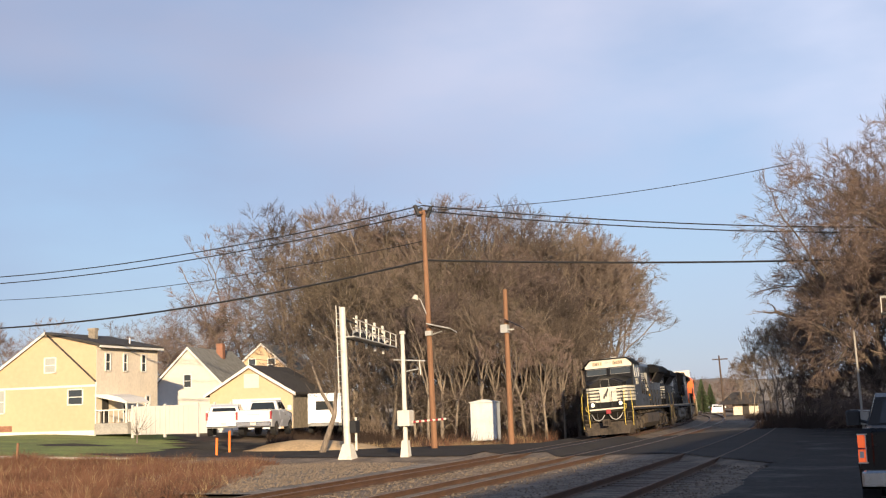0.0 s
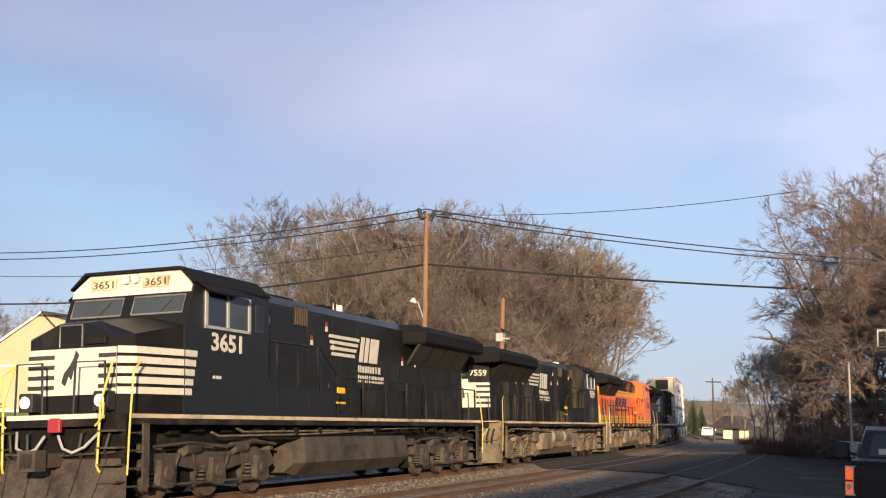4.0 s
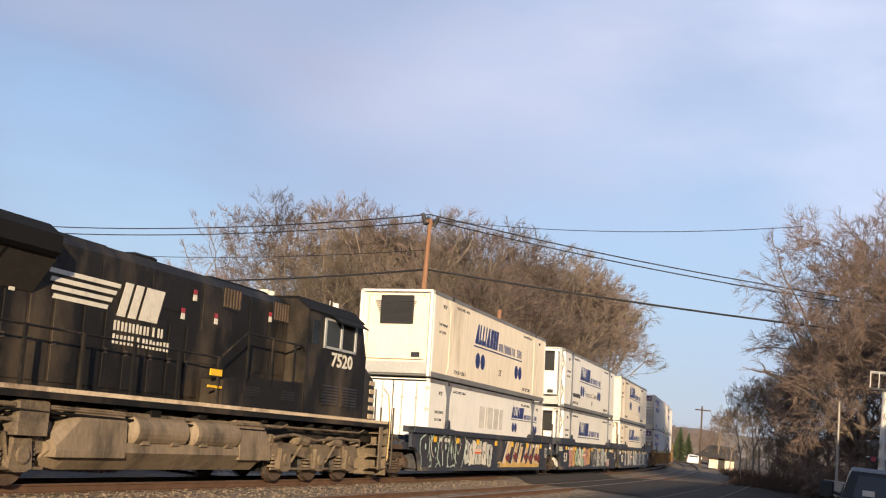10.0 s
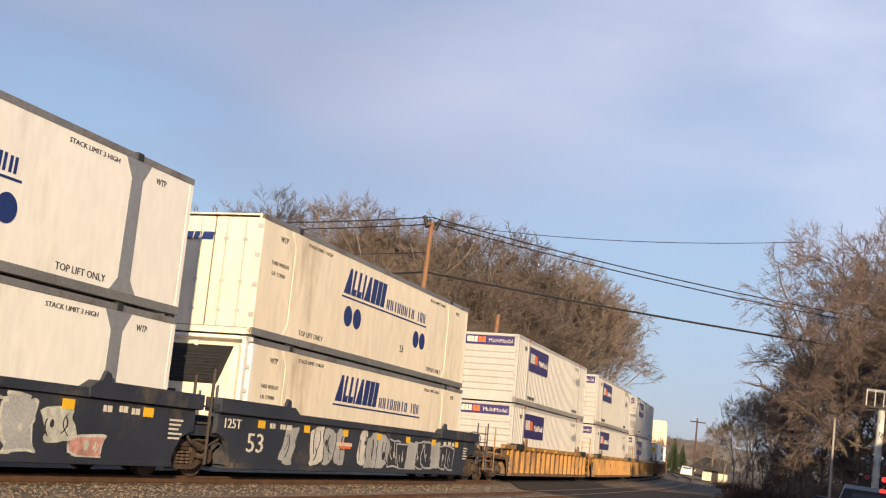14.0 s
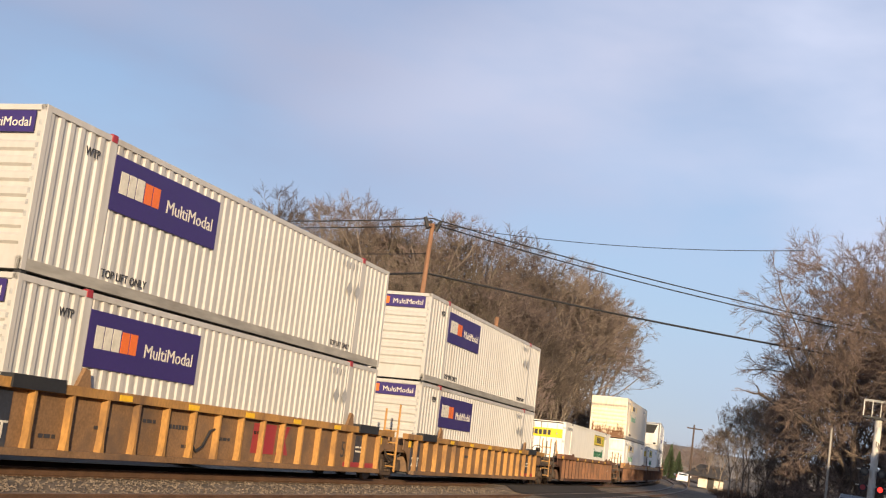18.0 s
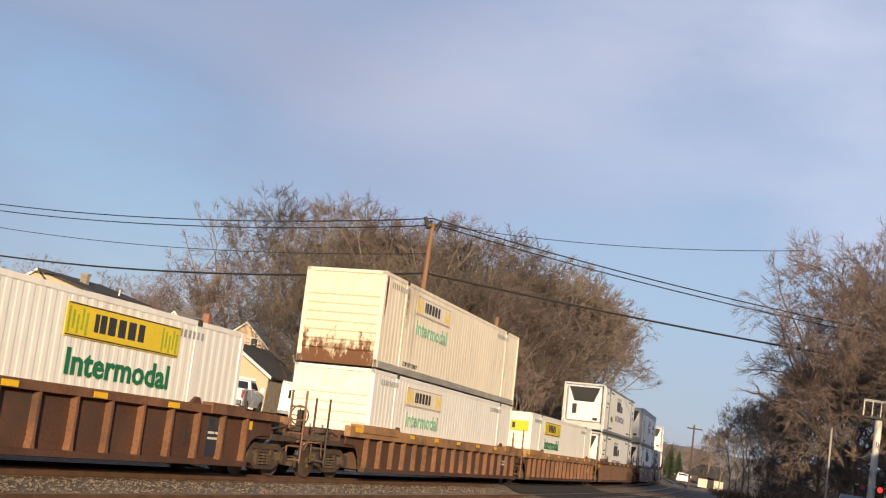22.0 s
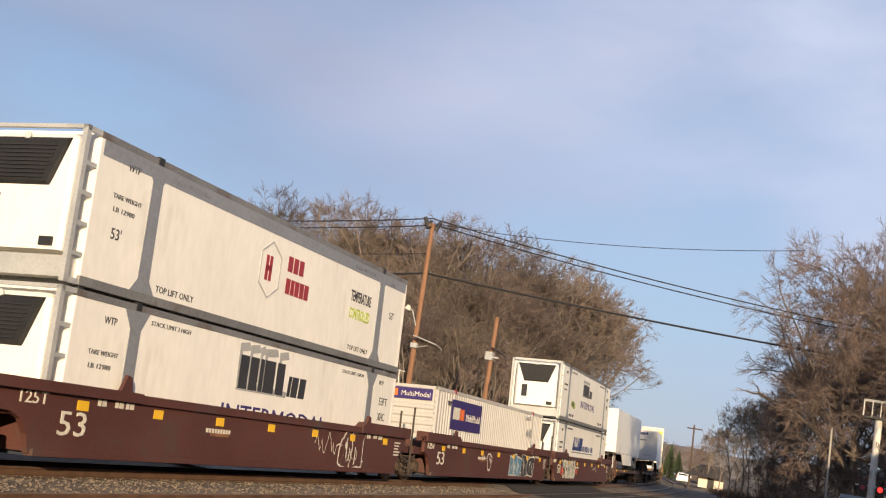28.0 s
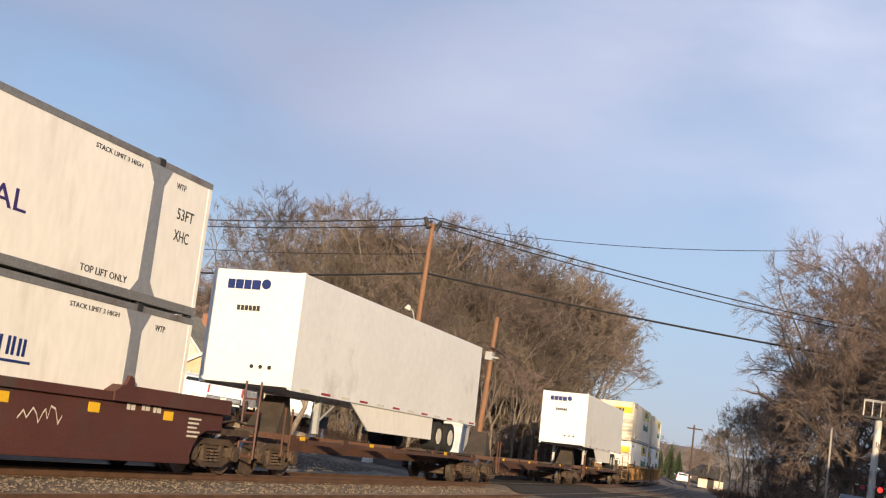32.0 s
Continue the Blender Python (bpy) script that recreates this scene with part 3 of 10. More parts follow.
def text_shape(body, size, place, face="side", slant=0.0, depth=0.006, width=None, bold=0.0):
    """Lettering as a mesh. face 'side': on a plane facing +x, read along +y; 'front': on a plane facing -y, read along +x;
    'far': on a plane facing -x, read along -y."""
    cu = bpy.data.curves.new("lettering", "FONT")
    cu.body, cu.size, cu.extrude, cu.shear, cu.offset, cu.resolution_u = body, size, depth, slant, bold, 2
    ob = bpy.data.objects.new("lettering", cu)
    me = bpy.data.meshes.new_from_object(ob)
    bpy.data.objects.remove(ob)
    s = Shape()
    v = [p.co.copy() for p in me.vertices]
    xs = [p.x for p in v]
    k = width / (max(xs) - min(xs)) if width else 1.0
    x, y, z = place
    turn = {"side": lambda p: (x + p.z, y + p.x * k, z + p.y), "front": lambda p: (x + p.x * k, y - p.z, z + p.y),
            "far": lambda p: (x - p.z, y - p.x * k, z + p.y)}[face]
    s.add([turn(p) for p in v], [tuple(q.vertices) for q in me.polygons])
    bpy.data.meshes.remove(me)
    bpy.data.curves.remove(cu)
    return s


# ---- the railway's line ----
K0, K1, FIRST, CANT = 0.000847, 3.8e-6, -14.584, -0.060
STEP = 0.5
LINE = {}
_x, _y = FIRST, 0.0
for _i in range(0, 1300):
    _s = _i * STEP
    _k = lambda q: K0 * q + K1 * q * q / 2 if q < 150 else K0 * 150 + K1 * 11250 + (K0 + K1 * 150) * (q - 150)
    LINE[_i] = (_x, _y, _k(_s))
    _m = _k(_s + STEP / 2)
    _x, _y = _x - math.sin(_m) * STEP, _y + math.cos(_m) * STEP
_x, _y = FIRST, 0.0
for _i in range(0, -900, -1):
    _s = _i * STEP
    LINE[_i] = (_x, _y, K0 * _s)
    _m = K0 * (_s - STEP / 2)
    _x, _y = _x + math.sin(_m) * STEP, _y - math.cos(_m) * STEP


def rail_at(s, lat=0.0, z=0.0, cant=None):
    """A point by the way along the line, across it (towards the camera) and up from the rails."""
    i = math.floor(s / STEP)
    (x0, y0, t0), (x1, y1, t1) = LINE[i], LINE[i + 1]
    w = s / STEP - i
    x, y, t = x0 + (x1 - x0) * w, y0 + (y1 - y0) * w, t0 + (t1 - t0) * w
    c = CANT if cant is None else cant
    l = lat * math.cos(c) + z * math.sin(c)
    return Vector((x + math.cos(t) * l, y + math.sin(t) * l, -lat * math.sin(c) + z * math.cos(c)))


def on_rails(s, length, z=0.0):
    """The pose of a vehicle whose front is at s, which sits on the chord between its bogies."""
    a, b = rail_at(s + 0.12 * length), rail_at(s + 0.88 * length)
    d = (b - a).normalized()
    m = Matrix.Rotation(math.atan2(-d.x, d.y), 4, "Z") @ Matrix.Rotation(-CANT * -1, 4, "Y")
    m.translation = a - d * (0.12 * length) + m.to_3x3() @ Vector((0, 0, z))
    return m


RUN = ((0, -169.0), (2, -143.1), (3, -130.35), (6, -91.4), (9, -52.4), (13, 0.0), (17, 52.2), (20, 91.3), (22, 117.35), (24, 143.75), (26, 170.0), (28, 196.3), (30, 222.7), (32, 248.8))
MOVING = []


def run_at(t):
    """How far the train has come at t seconds."""
    for (a, p), (b, q) in zip(RUN, RUN[1:]):
        if t <= b:
            return p + (q - p) * (t - a) / (b - a)
    return RUN[-1][1]


def rides(ob, u, length, z=0.0, turned=False):
    """Remembers that ob rides in the train, u metres behind its zero mark."""
    MOVING.append((ob, u, length, z, turned))
    return ob


def train_pose(t, u, length, z, turned):
    m = on_rails(u - run_at(t), length, z)
    if turned:
        m = m @ Matrix.Translation((0, length, 0)) @ Matrix.Rotation(math.pi, 4, "Z")
    return m


def bearing(az, dist, z=0.0):
    """A place by its bearing to the left of north and its distance from the camera."""
    return Vector((-dist * math.sin(radians(az)), dist * math.cos(radians(az)), z))


# ---- ground, tracks, roads ----
def smooth_step(a, b, v):
    w = min(1.0, max(0.0, (v - a) / (b - a)))
    return w * w * (3 - 2 * w)


def land(x, y):
    """Height of the ground."""
    s = min(max(y, -150.0), 400.0)
    lat = x - LINE[int(s / STEP)][0]
    far = -0.42 + 1.4 * smooth_step(12, 42, -lat) * (1 - 0.75 * smooth_step(62, 110, y - 0.25 * x - 22)) if lat < 0 else -0.42
    z = far + (0.0 - far) * smooth_step(6, 11, lat)
    if lat > 11:
        z += 0.2 * smooth_step(4, -8, y)
    z += 0.05 * noise.noise((x * 0.15, y * 0.15, 0))
    return z + 6.0 * smooth_step(400, 2500, math.hypot(x, y))


def grid(xs, ys, height):
    s = Shape()
    n = len(xs)
    s.v = [(x, y, height(x, y)) for y in ys for x in xs]
    s.f = [(j * n + i, j * n + i + 1, (j + 1) * n + i + 1, (j + 1) * n + i) for j in range(len(ys) - 1) for i in range(n - 1)]
    return s


def spread(a, b, step, ends):
    mid = [a + step * i for i in range(int((b - a) / step) + 1)]
    return [-e for e in reversed(ends)] + mid + list(ends)


ground = part("ground", grid(spread(-130, 60, 2.5, (150, 250, 500, 1000, 2500, 4500)), spread(-60, 260, 2.5, (320, 500, 900, 2000, 4500)), land), "earth",
              label="bare brown winter earth beside the railway", smooth=True)
tagged(ground, category="ground", kind="structure")

BED = ((-5.2, -0.62), (-2.6, -0.36), (-1.5, -0.275), (-0.9, -0.225), (0.9, -0.115), (1.5, -0.10), (2.05, -0.12), (2.5, -0.16), (2.9, -0.175), (4.5, -0.10), (5.2, -0.07), (6.2, -0.05),
       (7.2, 0.02), (10.0, 0.02), (10.7, 0.0), (11.6, -0.06))
bed_rings = [-100 + 1.5 * i for i in range(290)]
bed = Shape()
bed.v = []
for q in bed_rings:
    for l, z in BED:
        p = rail_at(q, l, 0, 0)
        bed.v.append((p.x, p.y, z + 0.03 * noise.noise((p.x * 0.7, p.y * 0.7, 3))))
nb = len(BED)
bed.f = [(j * nb + i, j * nb + i + 1, (j + 1) * nb + i + 1, (j + 1) * nb + i) for j in range(len(bed_rings) - 1) for i in range(nb - 1)]
bed_ob = part("ballast_bed", bed, "ballast", label="crushed stone ballast under three railway tracks", smooth=True)
tagged(bed_ob, category="ballast", kind="structure")
# the strip below the train carries that shade as a darker material
bed_ob.data.materials.append(M["ballast_shade"])
SHADED = [i for i, (l, z) in enumerate(BED[:-1]) if -3 < l < 0.8]
bed_ob.data.polygons.foreach_set("material_index", [1 if k % (nb - 1) in SHADED else 0 for k in range(len(bed_ob.data.polygons))])

TRACKS = ((0.0, CANT, 0.0), (3.69, -0.0555, 0.0), (8.74, 0.0, 0.18))


def swept(outline, lat, cant, lift, s0, s1, step=2.0):
    s = Shape()
    rings = []
    q = s0
    while q <= s1:
        rings.append([rail_at(q, lat, 0, 0) + (lambda p0, p1: (p1 - p0))(rail_at(q, 0, 0, cant), rail_at(q, x, z, cant)) + Vector((0, 0, lift)) for x, z in outline])
        q += step
    return s.loft(rings)


RAIL = ((-0.075, -0.17), (0.075, -0.17), (0.07, -0.15), (0.012, -0.13), (0.012, -0.045), (0.036, -0.035), (0.036, -0.004), (-0.036, -0.004), (-0.036, -0.035), (-0.012, -0.045), (-0.012, -0.13), (-0.07, -0.15))
HEAD = ((-0.030, -0.003), (0.030, -0.003), (0.026, 0.004), (-0.026, 0.004))
tie_mesh = mesh_of("sleeper", Shape().soft_box(-1.3, 1.3, -0.115, 0.115, -0.34, -0.155, 0.012))
tie_mesh.materials.append(M["tie"])
plate_mesh = mesh_of("tie_plate", Shape().box(-0.86, -0.62, -0.09, 0.09, -0.158, -0.145).box(0.62, 0.86, -0.09, 0.09, -0.158, -0.145))
plate_mesh.materials.append(M["rail"])
TRACK_OBS = []
for lat, cant, lift in TRACKS:
    tr = thing("railway_track", "rusty steel railway track on timber sleepers in ballast", "track", group="parallel tracks", kind="structure")
    for gx in (-0.753, 0.753):
        rail_ob = part("rail", swept([(gx + x, z) for x, z in RAIL], lat, cant, lift, -100, 330), "rail", tr)
        part("rail_head", swept([(gx + x, z) for x, z in HEAD], lat, cant, lift, -100, 330), "rail_top" if lat < 5 else "rail", rail_ob, "worn running surface of the rail")
    TRACK_OBS.append((tr, lat, cant, lift))

# the crossing road and the road along the line
NEAR_EDGE = ((-90, 58), (-40, 55), (-10.8, 50), (-0.8, 48.5), (4, 45), (8, 40.5), (10.5, 36))
FAR_EDGE = ((-90, 63), (-40, 60), (-15, 60), (-4.4, 64), (7, 71), (10.5, 75))


def edge_at(edge, lat):
    for (a, p), (b, q) in zip(edge, edge[1:]):
        if lat <= b:
            return p + (q - p) * (lat - a) / (b - a)
    return edge[-1][1]


def crossing_height(lat):
    for (tl, cant, lift) in TRACKS:
        if abs(lat - tl) < 1.6:
            return lift - (lat - tl) * math.sin(cant) - 0.012
    if lat < -1.6:
        p = rail_at(55, lat, 0, 0)
        base = -0.108 + (0.30 * smooth_step(10, 30, -lat))
        return base + (land(p.x, p.y) + 0.05 - base) * smooth_step(14, 30, -lat)
    if lat < 2.09:
        return 0.084
    if lat < 7.1:
        return 0.077 + (0.168 - 0.077) * smooth_step(5.3, 7.1, lat)
    return 0.168 - 0.125 * smooth_step(10.2, 11.7, lat)


cross, shoulder = Shape(), Shape()
lats = [-90, -70, -55, -45, -40, -35, -30, -26] + [-24 + 0.7 * i for i in range(31)] + [-2.6, -1.6, -0.85, 0.0, 0.85, 1.55, 2.15, 2.9, 3.69, 4.5, 5.25, 6.2, 7.15, 8.0, 8.74, 9.5, 10.3, 10.8, 11.3, 11.8]
cols = 7
for l in lats:
    a, b = edge_at(NEAR_EDGE, l), edge_at(FAR_EDGE, l)
    a += 0.5 * noise.noise((l * 0.7, 0, 3)) + 0.4 * noise.noise((l * 2.1, 4, 3))
    h = crossing_height(l)
    for j in range(cols):
        p = rail_at(a + (b - a) * j / (cols - 1), l, 0, 0)
        cross.v.append((p.x, p.y, h))
    for q, dz in ((a - 4.0, -0.42), (a - 1.6, -0.16), (a + 0.3, -0.006), (b - 0.3, -0.006), (b + 1.6, -0.16), (b + 4.0, -0.42)):
        p = rail_at(q, l, 0, 0)
        shoulder.v.append((p.x, p.y, h + dz + 0.04 * noise.noise((p.x, p.y, 2)) * (dz < -0.1)))
cross.f = [(i * cols + j, (i + 1) * cols + j, (i + 1) * cols + j + 1, i * cols + j + 1) for i in range(len(lats) - 1) for j in range(cols - 1)]
shoulder.f = [(i * 6 + j, (i + 1) * 6 + j, (i + 1) * 6 + j + 1, i * 6 + j + 1) for i in range(len(lats) - 1) for j in (0, 1, 3, 4)]
tagged(part("crossing_road", cross, "asphalt_old", label="worn grey asphalt road across the railway tracks"), category="road", kind="structure")
tagged(part("road_shoulder", shoulder, "ballast", label="gravel shoulders of the crossing road", smooth=True), category="gravel", kind="structure")
gravel = grid([-34 + 1.5 * i for i in range(12)], [30 + 1.5 * i for i in range(16)], lambda x, y: land(x, y) + 0.10)
gravel.f = [f for f in gravel.f if -12.5 < (lambda v: v[0] - LINE[int(v[1] / STEP)][0] + 0.35 * (48 - v[1]) * (v[1] < 48))(gravel.v[f[0]]) < 4]
tagged(part("gravel_patch", gravel, "gravel", label="coarse grey gravel around the signal masts", smooth=True), category="gravel", kind="structure")


def road_height(x, y):
    return max(land(x, y), 0.0) + 0.05 + 0.012 * noise.noise((x * 0.3, y * 0.3, 7))


ROAD = Shape()
rows = [-60 + 2.0 * i for i in range(30)] + [0.5 * i for i in range(170)]
for y in rows:
    line = LINE[int(y / STEP)][0]
    left = line + 11.2 + (0.5 * noise.noise((y * 0.12, 0, 1)) + 0.25 * noise.noise((y * 0.6, 0, 2)) + 0.16 * noise.noise((y * 1.7, 0, 4)))
    right = 9.0 + 0.8 * noise.noise((y * 0.1, 5, 1))
    left = left + (-4.0) * smooth_step(34, 40, y) * (1 - smooth_step(70, 78, y)) * 0.15
    for j in range(14):
        x = left + (right - left) * j / 13
        ROAD.v.append((x, y, road_height(x, y)))
ROAD.f = [(i * 14 + j, i * 14 + j + 1, (i + 1) * 14 + j + 1, (i + 1) * 14 + j) for i in range(len(rows) - 1) for j in range(13)]
tagged(part("road", ROAD, "asphalt", label="dark patched asphalt lot beside the tracks", smooth=True), category="road", kind="structure")

# out of view: added so that its shadow falls on the lot and road trees
shade_wall = thing("wall_unseen_shade", "unseen plain brick block, added to shade the lot and the roadside trees", "wall", kind="structure")
for y0, y1, h in ((-55.0, -22.0, 7.0), (-22.0, 38.0, 10.0), (38.0, 54.0, 15.0)):
    part("wall", Shape().box(14.0, 24.0, y0, y1, 0.0, h), "brick", shade_wall)
    part("roof", Shape().box(13.7, 24.3, y0, y1, h, h + 0.3), "shingle_dark", shade_wall)


# ---- the train ----
def bars(x, y, z, widths, height, gap=0.25, slant=0.0, face="side", depth=0.006):
    """A run of slanted blocks that stands for lettering or a mark."""
    s, p = Shape(), 0.0
    for w in widths:
        quad = [(p, 0), (p + w, 0), (p + w + slant * height, height), (p + slant * height, height)]
        if face == "side":
            s.loft([[(x, y + a, z + b) for a, b in quad], [(x + depth, y + a, z + b) for a, b in quad]])
        elif face == "far":
            s.loft([[(x, y - a, z + b) for a, b in quad], [(x - depth, y - a, z + b) for a, b in quad]])
        else:
            s.loft([[(x + a, y, z + b) for a, b in quad], [(x + a, y - depth, z + b) for a, b in quad]])
        p += w * (1 + gap)
    return s


STROKES = (((0, 0.32, 0, 1), (0.56, 0.88, 0, 1)), ((0, 0.32, 0, 0.94), (0.56, 0.88, 0, 0.94)), ((0.3, 0.64, 0, 1),), ((0, 0.32, 0, 1), (0.56, 0.88, 0, 0.9)))


def strokes(x, y, z, order, w, h, slant=0.0, face="side", depth=0.006, gap=0.12):
    """A run of plain upright bars that stands for a mark; order picks the pattern of each pair."""
    s, p = Shape(), 0.0
    for k in order:
        for a0, a1, b0, b1 in STROKES[k]:
            quad = [(p + a0 * w + slant * b0 * h, b0 * h), (p + a1 * w + slant * b0 * h, b0 * h), (p + a1 * w + slant * b1 * h, b1 * h), (p + a0 * w + slant * b1 * h, b1 * h)]
            if face == "side":
                s.loft([[(x + d, y + a, z + b) for a, b in quad] for d in (0, depth)])
            elif face == "far":
                s.loft([[(x - d, y - a, z + b) for a, b in quad] for d in (0, depth)])
            else:
                s.loft([[(x + a, y - d, z + b) for a, b in quad] for d in (0, depth)])
        p += w * (1 + gap)
    return s


def disc(x, y, z, r, n=20, depth=0.006):
    ring = [(math.cos(2 * math.pi * i / n) * r, math.sin(2 * math.pi * i / n) * r) for i in range(n)]
    return Shape().loft([[(x, y + a, z + b) for a, b in ring], [(x + depth, y + a, z + b) for a, b in ring]])


def wheel_part(parent, x, y, r, side):
    w = part("wheel", Shape().tube((x - 0.065, y, r), (x + 0.065, y, r), r, n=24).tube((x - side * 0.07, y, r), (x - side * 0.10, y, r), r + 0.03, n=24), "wheel", parent, smooth=False)
    part("tread", Shape().tube((x - 0.05, y, r), (x + 0.05, y, r), r + 0.004, n=24, caps=False), "wheel_bright", w, "bright worn wheel tread")
    return w


def loco_bogie(parent, yc, dust="loco_dust"):
    b = part("bogie_frame", Shape(), dust, parent, "dust-covered three-axle bogie frame")
    f = Shape()
    for sx in (-1, 1):
        x0, x1 = sx * 0.98, sx * 1.20
        f.side([(yc - 2.75, 0.62), (yc - 2.5, 0.92), (yc + 2.5, 0.92), (yc + 2.75, 0.62), (yc + 2.35, 0.50), (yc + 1.4, 0.66), (yc + 0.6, 0.55), (yc - 0.6, 0.55), (yc - 1.4, 0.66), (yc - 2.35, 0.50)], min(x0, x1), max(x0, x1))
        for a in (-1.95, 0.0, 1.95):
            xa, xb = sorted((sx * 1.02, sx * 1.32))
            f.side([(yc + a - 0.30, 0.30), (yc + a - 0.22, 0.80), (yc + a + 0.22, 0.80), (yc + a + 0.30, 0.30), (yc + a + 0.14, 0.24), (yc + a - 0.14, 0.24)], xa, xb)
            f.tube((sx * 1.30, yc + a, 0.53), (sx * 1.37, yc + a, 0.53), 0.15, n=12)
            for d in (-0.42, 0.42):
                for k in range(4):
                    f.tube((sx * 1.12, yc + a + d, 0.34 + 0.085 * k), (sx * 1.12, yc + a + d, 0.39 + 0.085 * k), 0.12, n=10)
        for a in (-1.0, 1.0):
            f.tube((sx * 1.22, yc + a - 0.28, 0.98), (sx * 1.22, yc + a + 0.28, 1.02), 0.13, n=10)
            f.tube((sx * 1.28, yc + a, 0.95), (sx * 1.15, yc + a + 0.35, 0.45), 0.035, n=6)
            f.tube((sx * 1.28, yc + a - 0.5, 0.90), (sx * 1.2, yc + a - 0.75, 0.35), 0.04, n=6)
        f.path([(sx * 1.30, yc - 2.5, 1.05), (sx * 1.32, yc - 1.2, 1.12), (sx * 1.32, yc + 0.3, 1.02), (sx * 1.30, yc + 1.6, 1.14), (sx * 1.30, yc + 2.6, 1.05)], 0.035)
        f.path([(sx * 1.25, yc - 2.6, 0.30), (sx * 1.25, yc + 2.6, 0.30)], 0.03)
        xs = sorted((sx * 0.95, sx * 1.22))
        for a in (-2.7, -0.95, 1.05, 2.55):
            f.soft_box(xs[0], xs[1], yc + a - 0.11, yc + a + 0.11, 0.92, 1.12, 0.03)
    b.data = mesh_of("bogie_frame", f)
    b.data.materials.append(M[dust])
    # added box: its black stands for the shade between the bogie parts
    part("bogie_core", Shape().box(-0.93, 0.93, yc - 2.6, yc + 2.6, 0.22, 1.1), "grease_shade_black", b, "added black box that fills the bogie's middle as the shade in its gaps")
    for a in (-1.95, 0.0, 1.95):
        for sx in (-1, 1):
            wheel_part(b, sx * 0.98, yc + a, 0.53, sx)
        part("axle", Shape().tube((-0.95, yc + a, 0.53), (0.95, yc + a, 0.53), 0.09), "wheel", b)
    return b


def handrail_set(parent, sg, x, y0, y1, z0, mat, gap=1.55):
    n = max(2, round((y1 - y0) / gap))
    ys = [y0 + (y1 - y0) * i / n for i in range(n + 1)]
    top = part("handrail", Shape().path([(sg * x, y0, z0 + 1.0), (sg * x, y1, z0 + 1.0)], 0.022), mat, parent)
    for y in ys:
        part("stanchion", Shape().box(min(sg * x, sg * (x + 0.05)), max(sg * x, sg * (x + 0.05)), y - 0.035, y + 0.035, z0 - 0.12, z0 + 1.02), mat, top)


def locomotive(u, turned, livery, number, label, L=22.5):
    """A six-axle diesel locomotive; its cab end is at y = 0."""
    sg = -1 if turned else 1
    e = thing("locomotive", label, "locomotive", group="four locomotives")
    orange = livery == "orange"
    body = "loco_orange" if orange else ("loco_black" if turned else "loco_clean")
    dust = "loco_dust" if turned else "pilot_dust"
    roof = "loco_roof"
    # frame, walkway, ends
    part("underframe", Shape().box(-1.05, 1.05, 1.2, L - 1.2, 1.05, 1.5).box(-1.5, 1.5, 1.0, L - 1.0, 1.48, 1.68), "loco_black", e)
    for s in (-1, 1):
        x = sorted((s * 1.502, s * 1.512))
        if orange:
            part("sill_stripe", Shape().box(*x, 1.1, L - 1.1, 1.50, 1.62), "loco_black", e)
            for i in range(10):
                y = 1.9 + i * 2.0
                part("reflector", Shape().box(*sorted((s * 1.513, s * 1.52)), y, y + 0.48, 1.50, 1.61), "reflector", e)
        else:
            part("sill_stripe", Shape().box(*x, 1.1, L - 1.1, 1.60, 1.68), "sill_white", e, "dirty white stripe along the walkway sill")
    for y0, y1 in ((0.05, 1.05), (L - 1.05, L - 0.05)):
        inner = y1 if y0 < 5 else y0
        outer = y0 if y0 < 5 else y1
        d = 1 if y0 < 5 else -1
        part("end_plate", Shape().box(-1.5, 1.5, min(inner - d * 0.1, inner), max(inner - d * 0.1, inner), 0.75, 1.68), "grease_shade_black" if not turned else "loco_dust", e)
        pl = Shape()
        pl.loft([[(-1.48, inner - d * 0.02, 0.86), (1.48, inner - d * 0.02, 0.86), (1.40, inner - d * 0.12, 0.86), (-1.40, inner - d * 0.12, 0.86)],
                 [(-1.48, inner - d * 0.05, 0.13), (1.48, inner - d * 0.05, 0.13), (1.25, inner - d * 0.42, 0.13), (-1.25, inner - d * 0.42, 0.13)]])
        part("plow", pl, dust, e, "dusty steel snow plow")
        for k in range(5):
            part("plow_rib", Shape().loft([[(-1.1 + 0.55 * k - 0.02, inner - d * 0.10, 0.86), (-1.1 + 0.55 * k + 0.02, inner - d * 0.10, 0.86), (-1.1 + 0.55 * k + 0.02, inner - d * 0.17, 0.84), (-1.1 + 0.55 * k - 0.02, inner - d * 0.17, 0.84)],
                                            [(-1.0 + 0.5 * k - 0.02, inner - d * 0.40, 0.15), (-1.0 + 0.5 * k + 0.02, inner - d * 0.40, 0.15), (-1.0 + 0.5 * k + 0.02, inner - d * 0.46, 0.15), (-1.0 + 0.5 * k - 0.02, inner - d * 0.46, 0.15)]]), dust, e)
        part("coupler", Shape().box(-0.14, 0.14, min(inner, outer), max(inner, outer), 0.72, 0.98).box(-0.2, 0.2, min(outer, outer + d * 0.3), max(outer, outer + d * 0.3), 0.66, 1.04), dust, e)
        pw = 1.45 if turned or d < 0 else 1.02
        part("anticlimber", Shape().box(-1.0, 1.0, min(inner - d * 0.32, inner), max(inner - d * 0.32, inner), 1.46, 1.66), "loco_black", e)
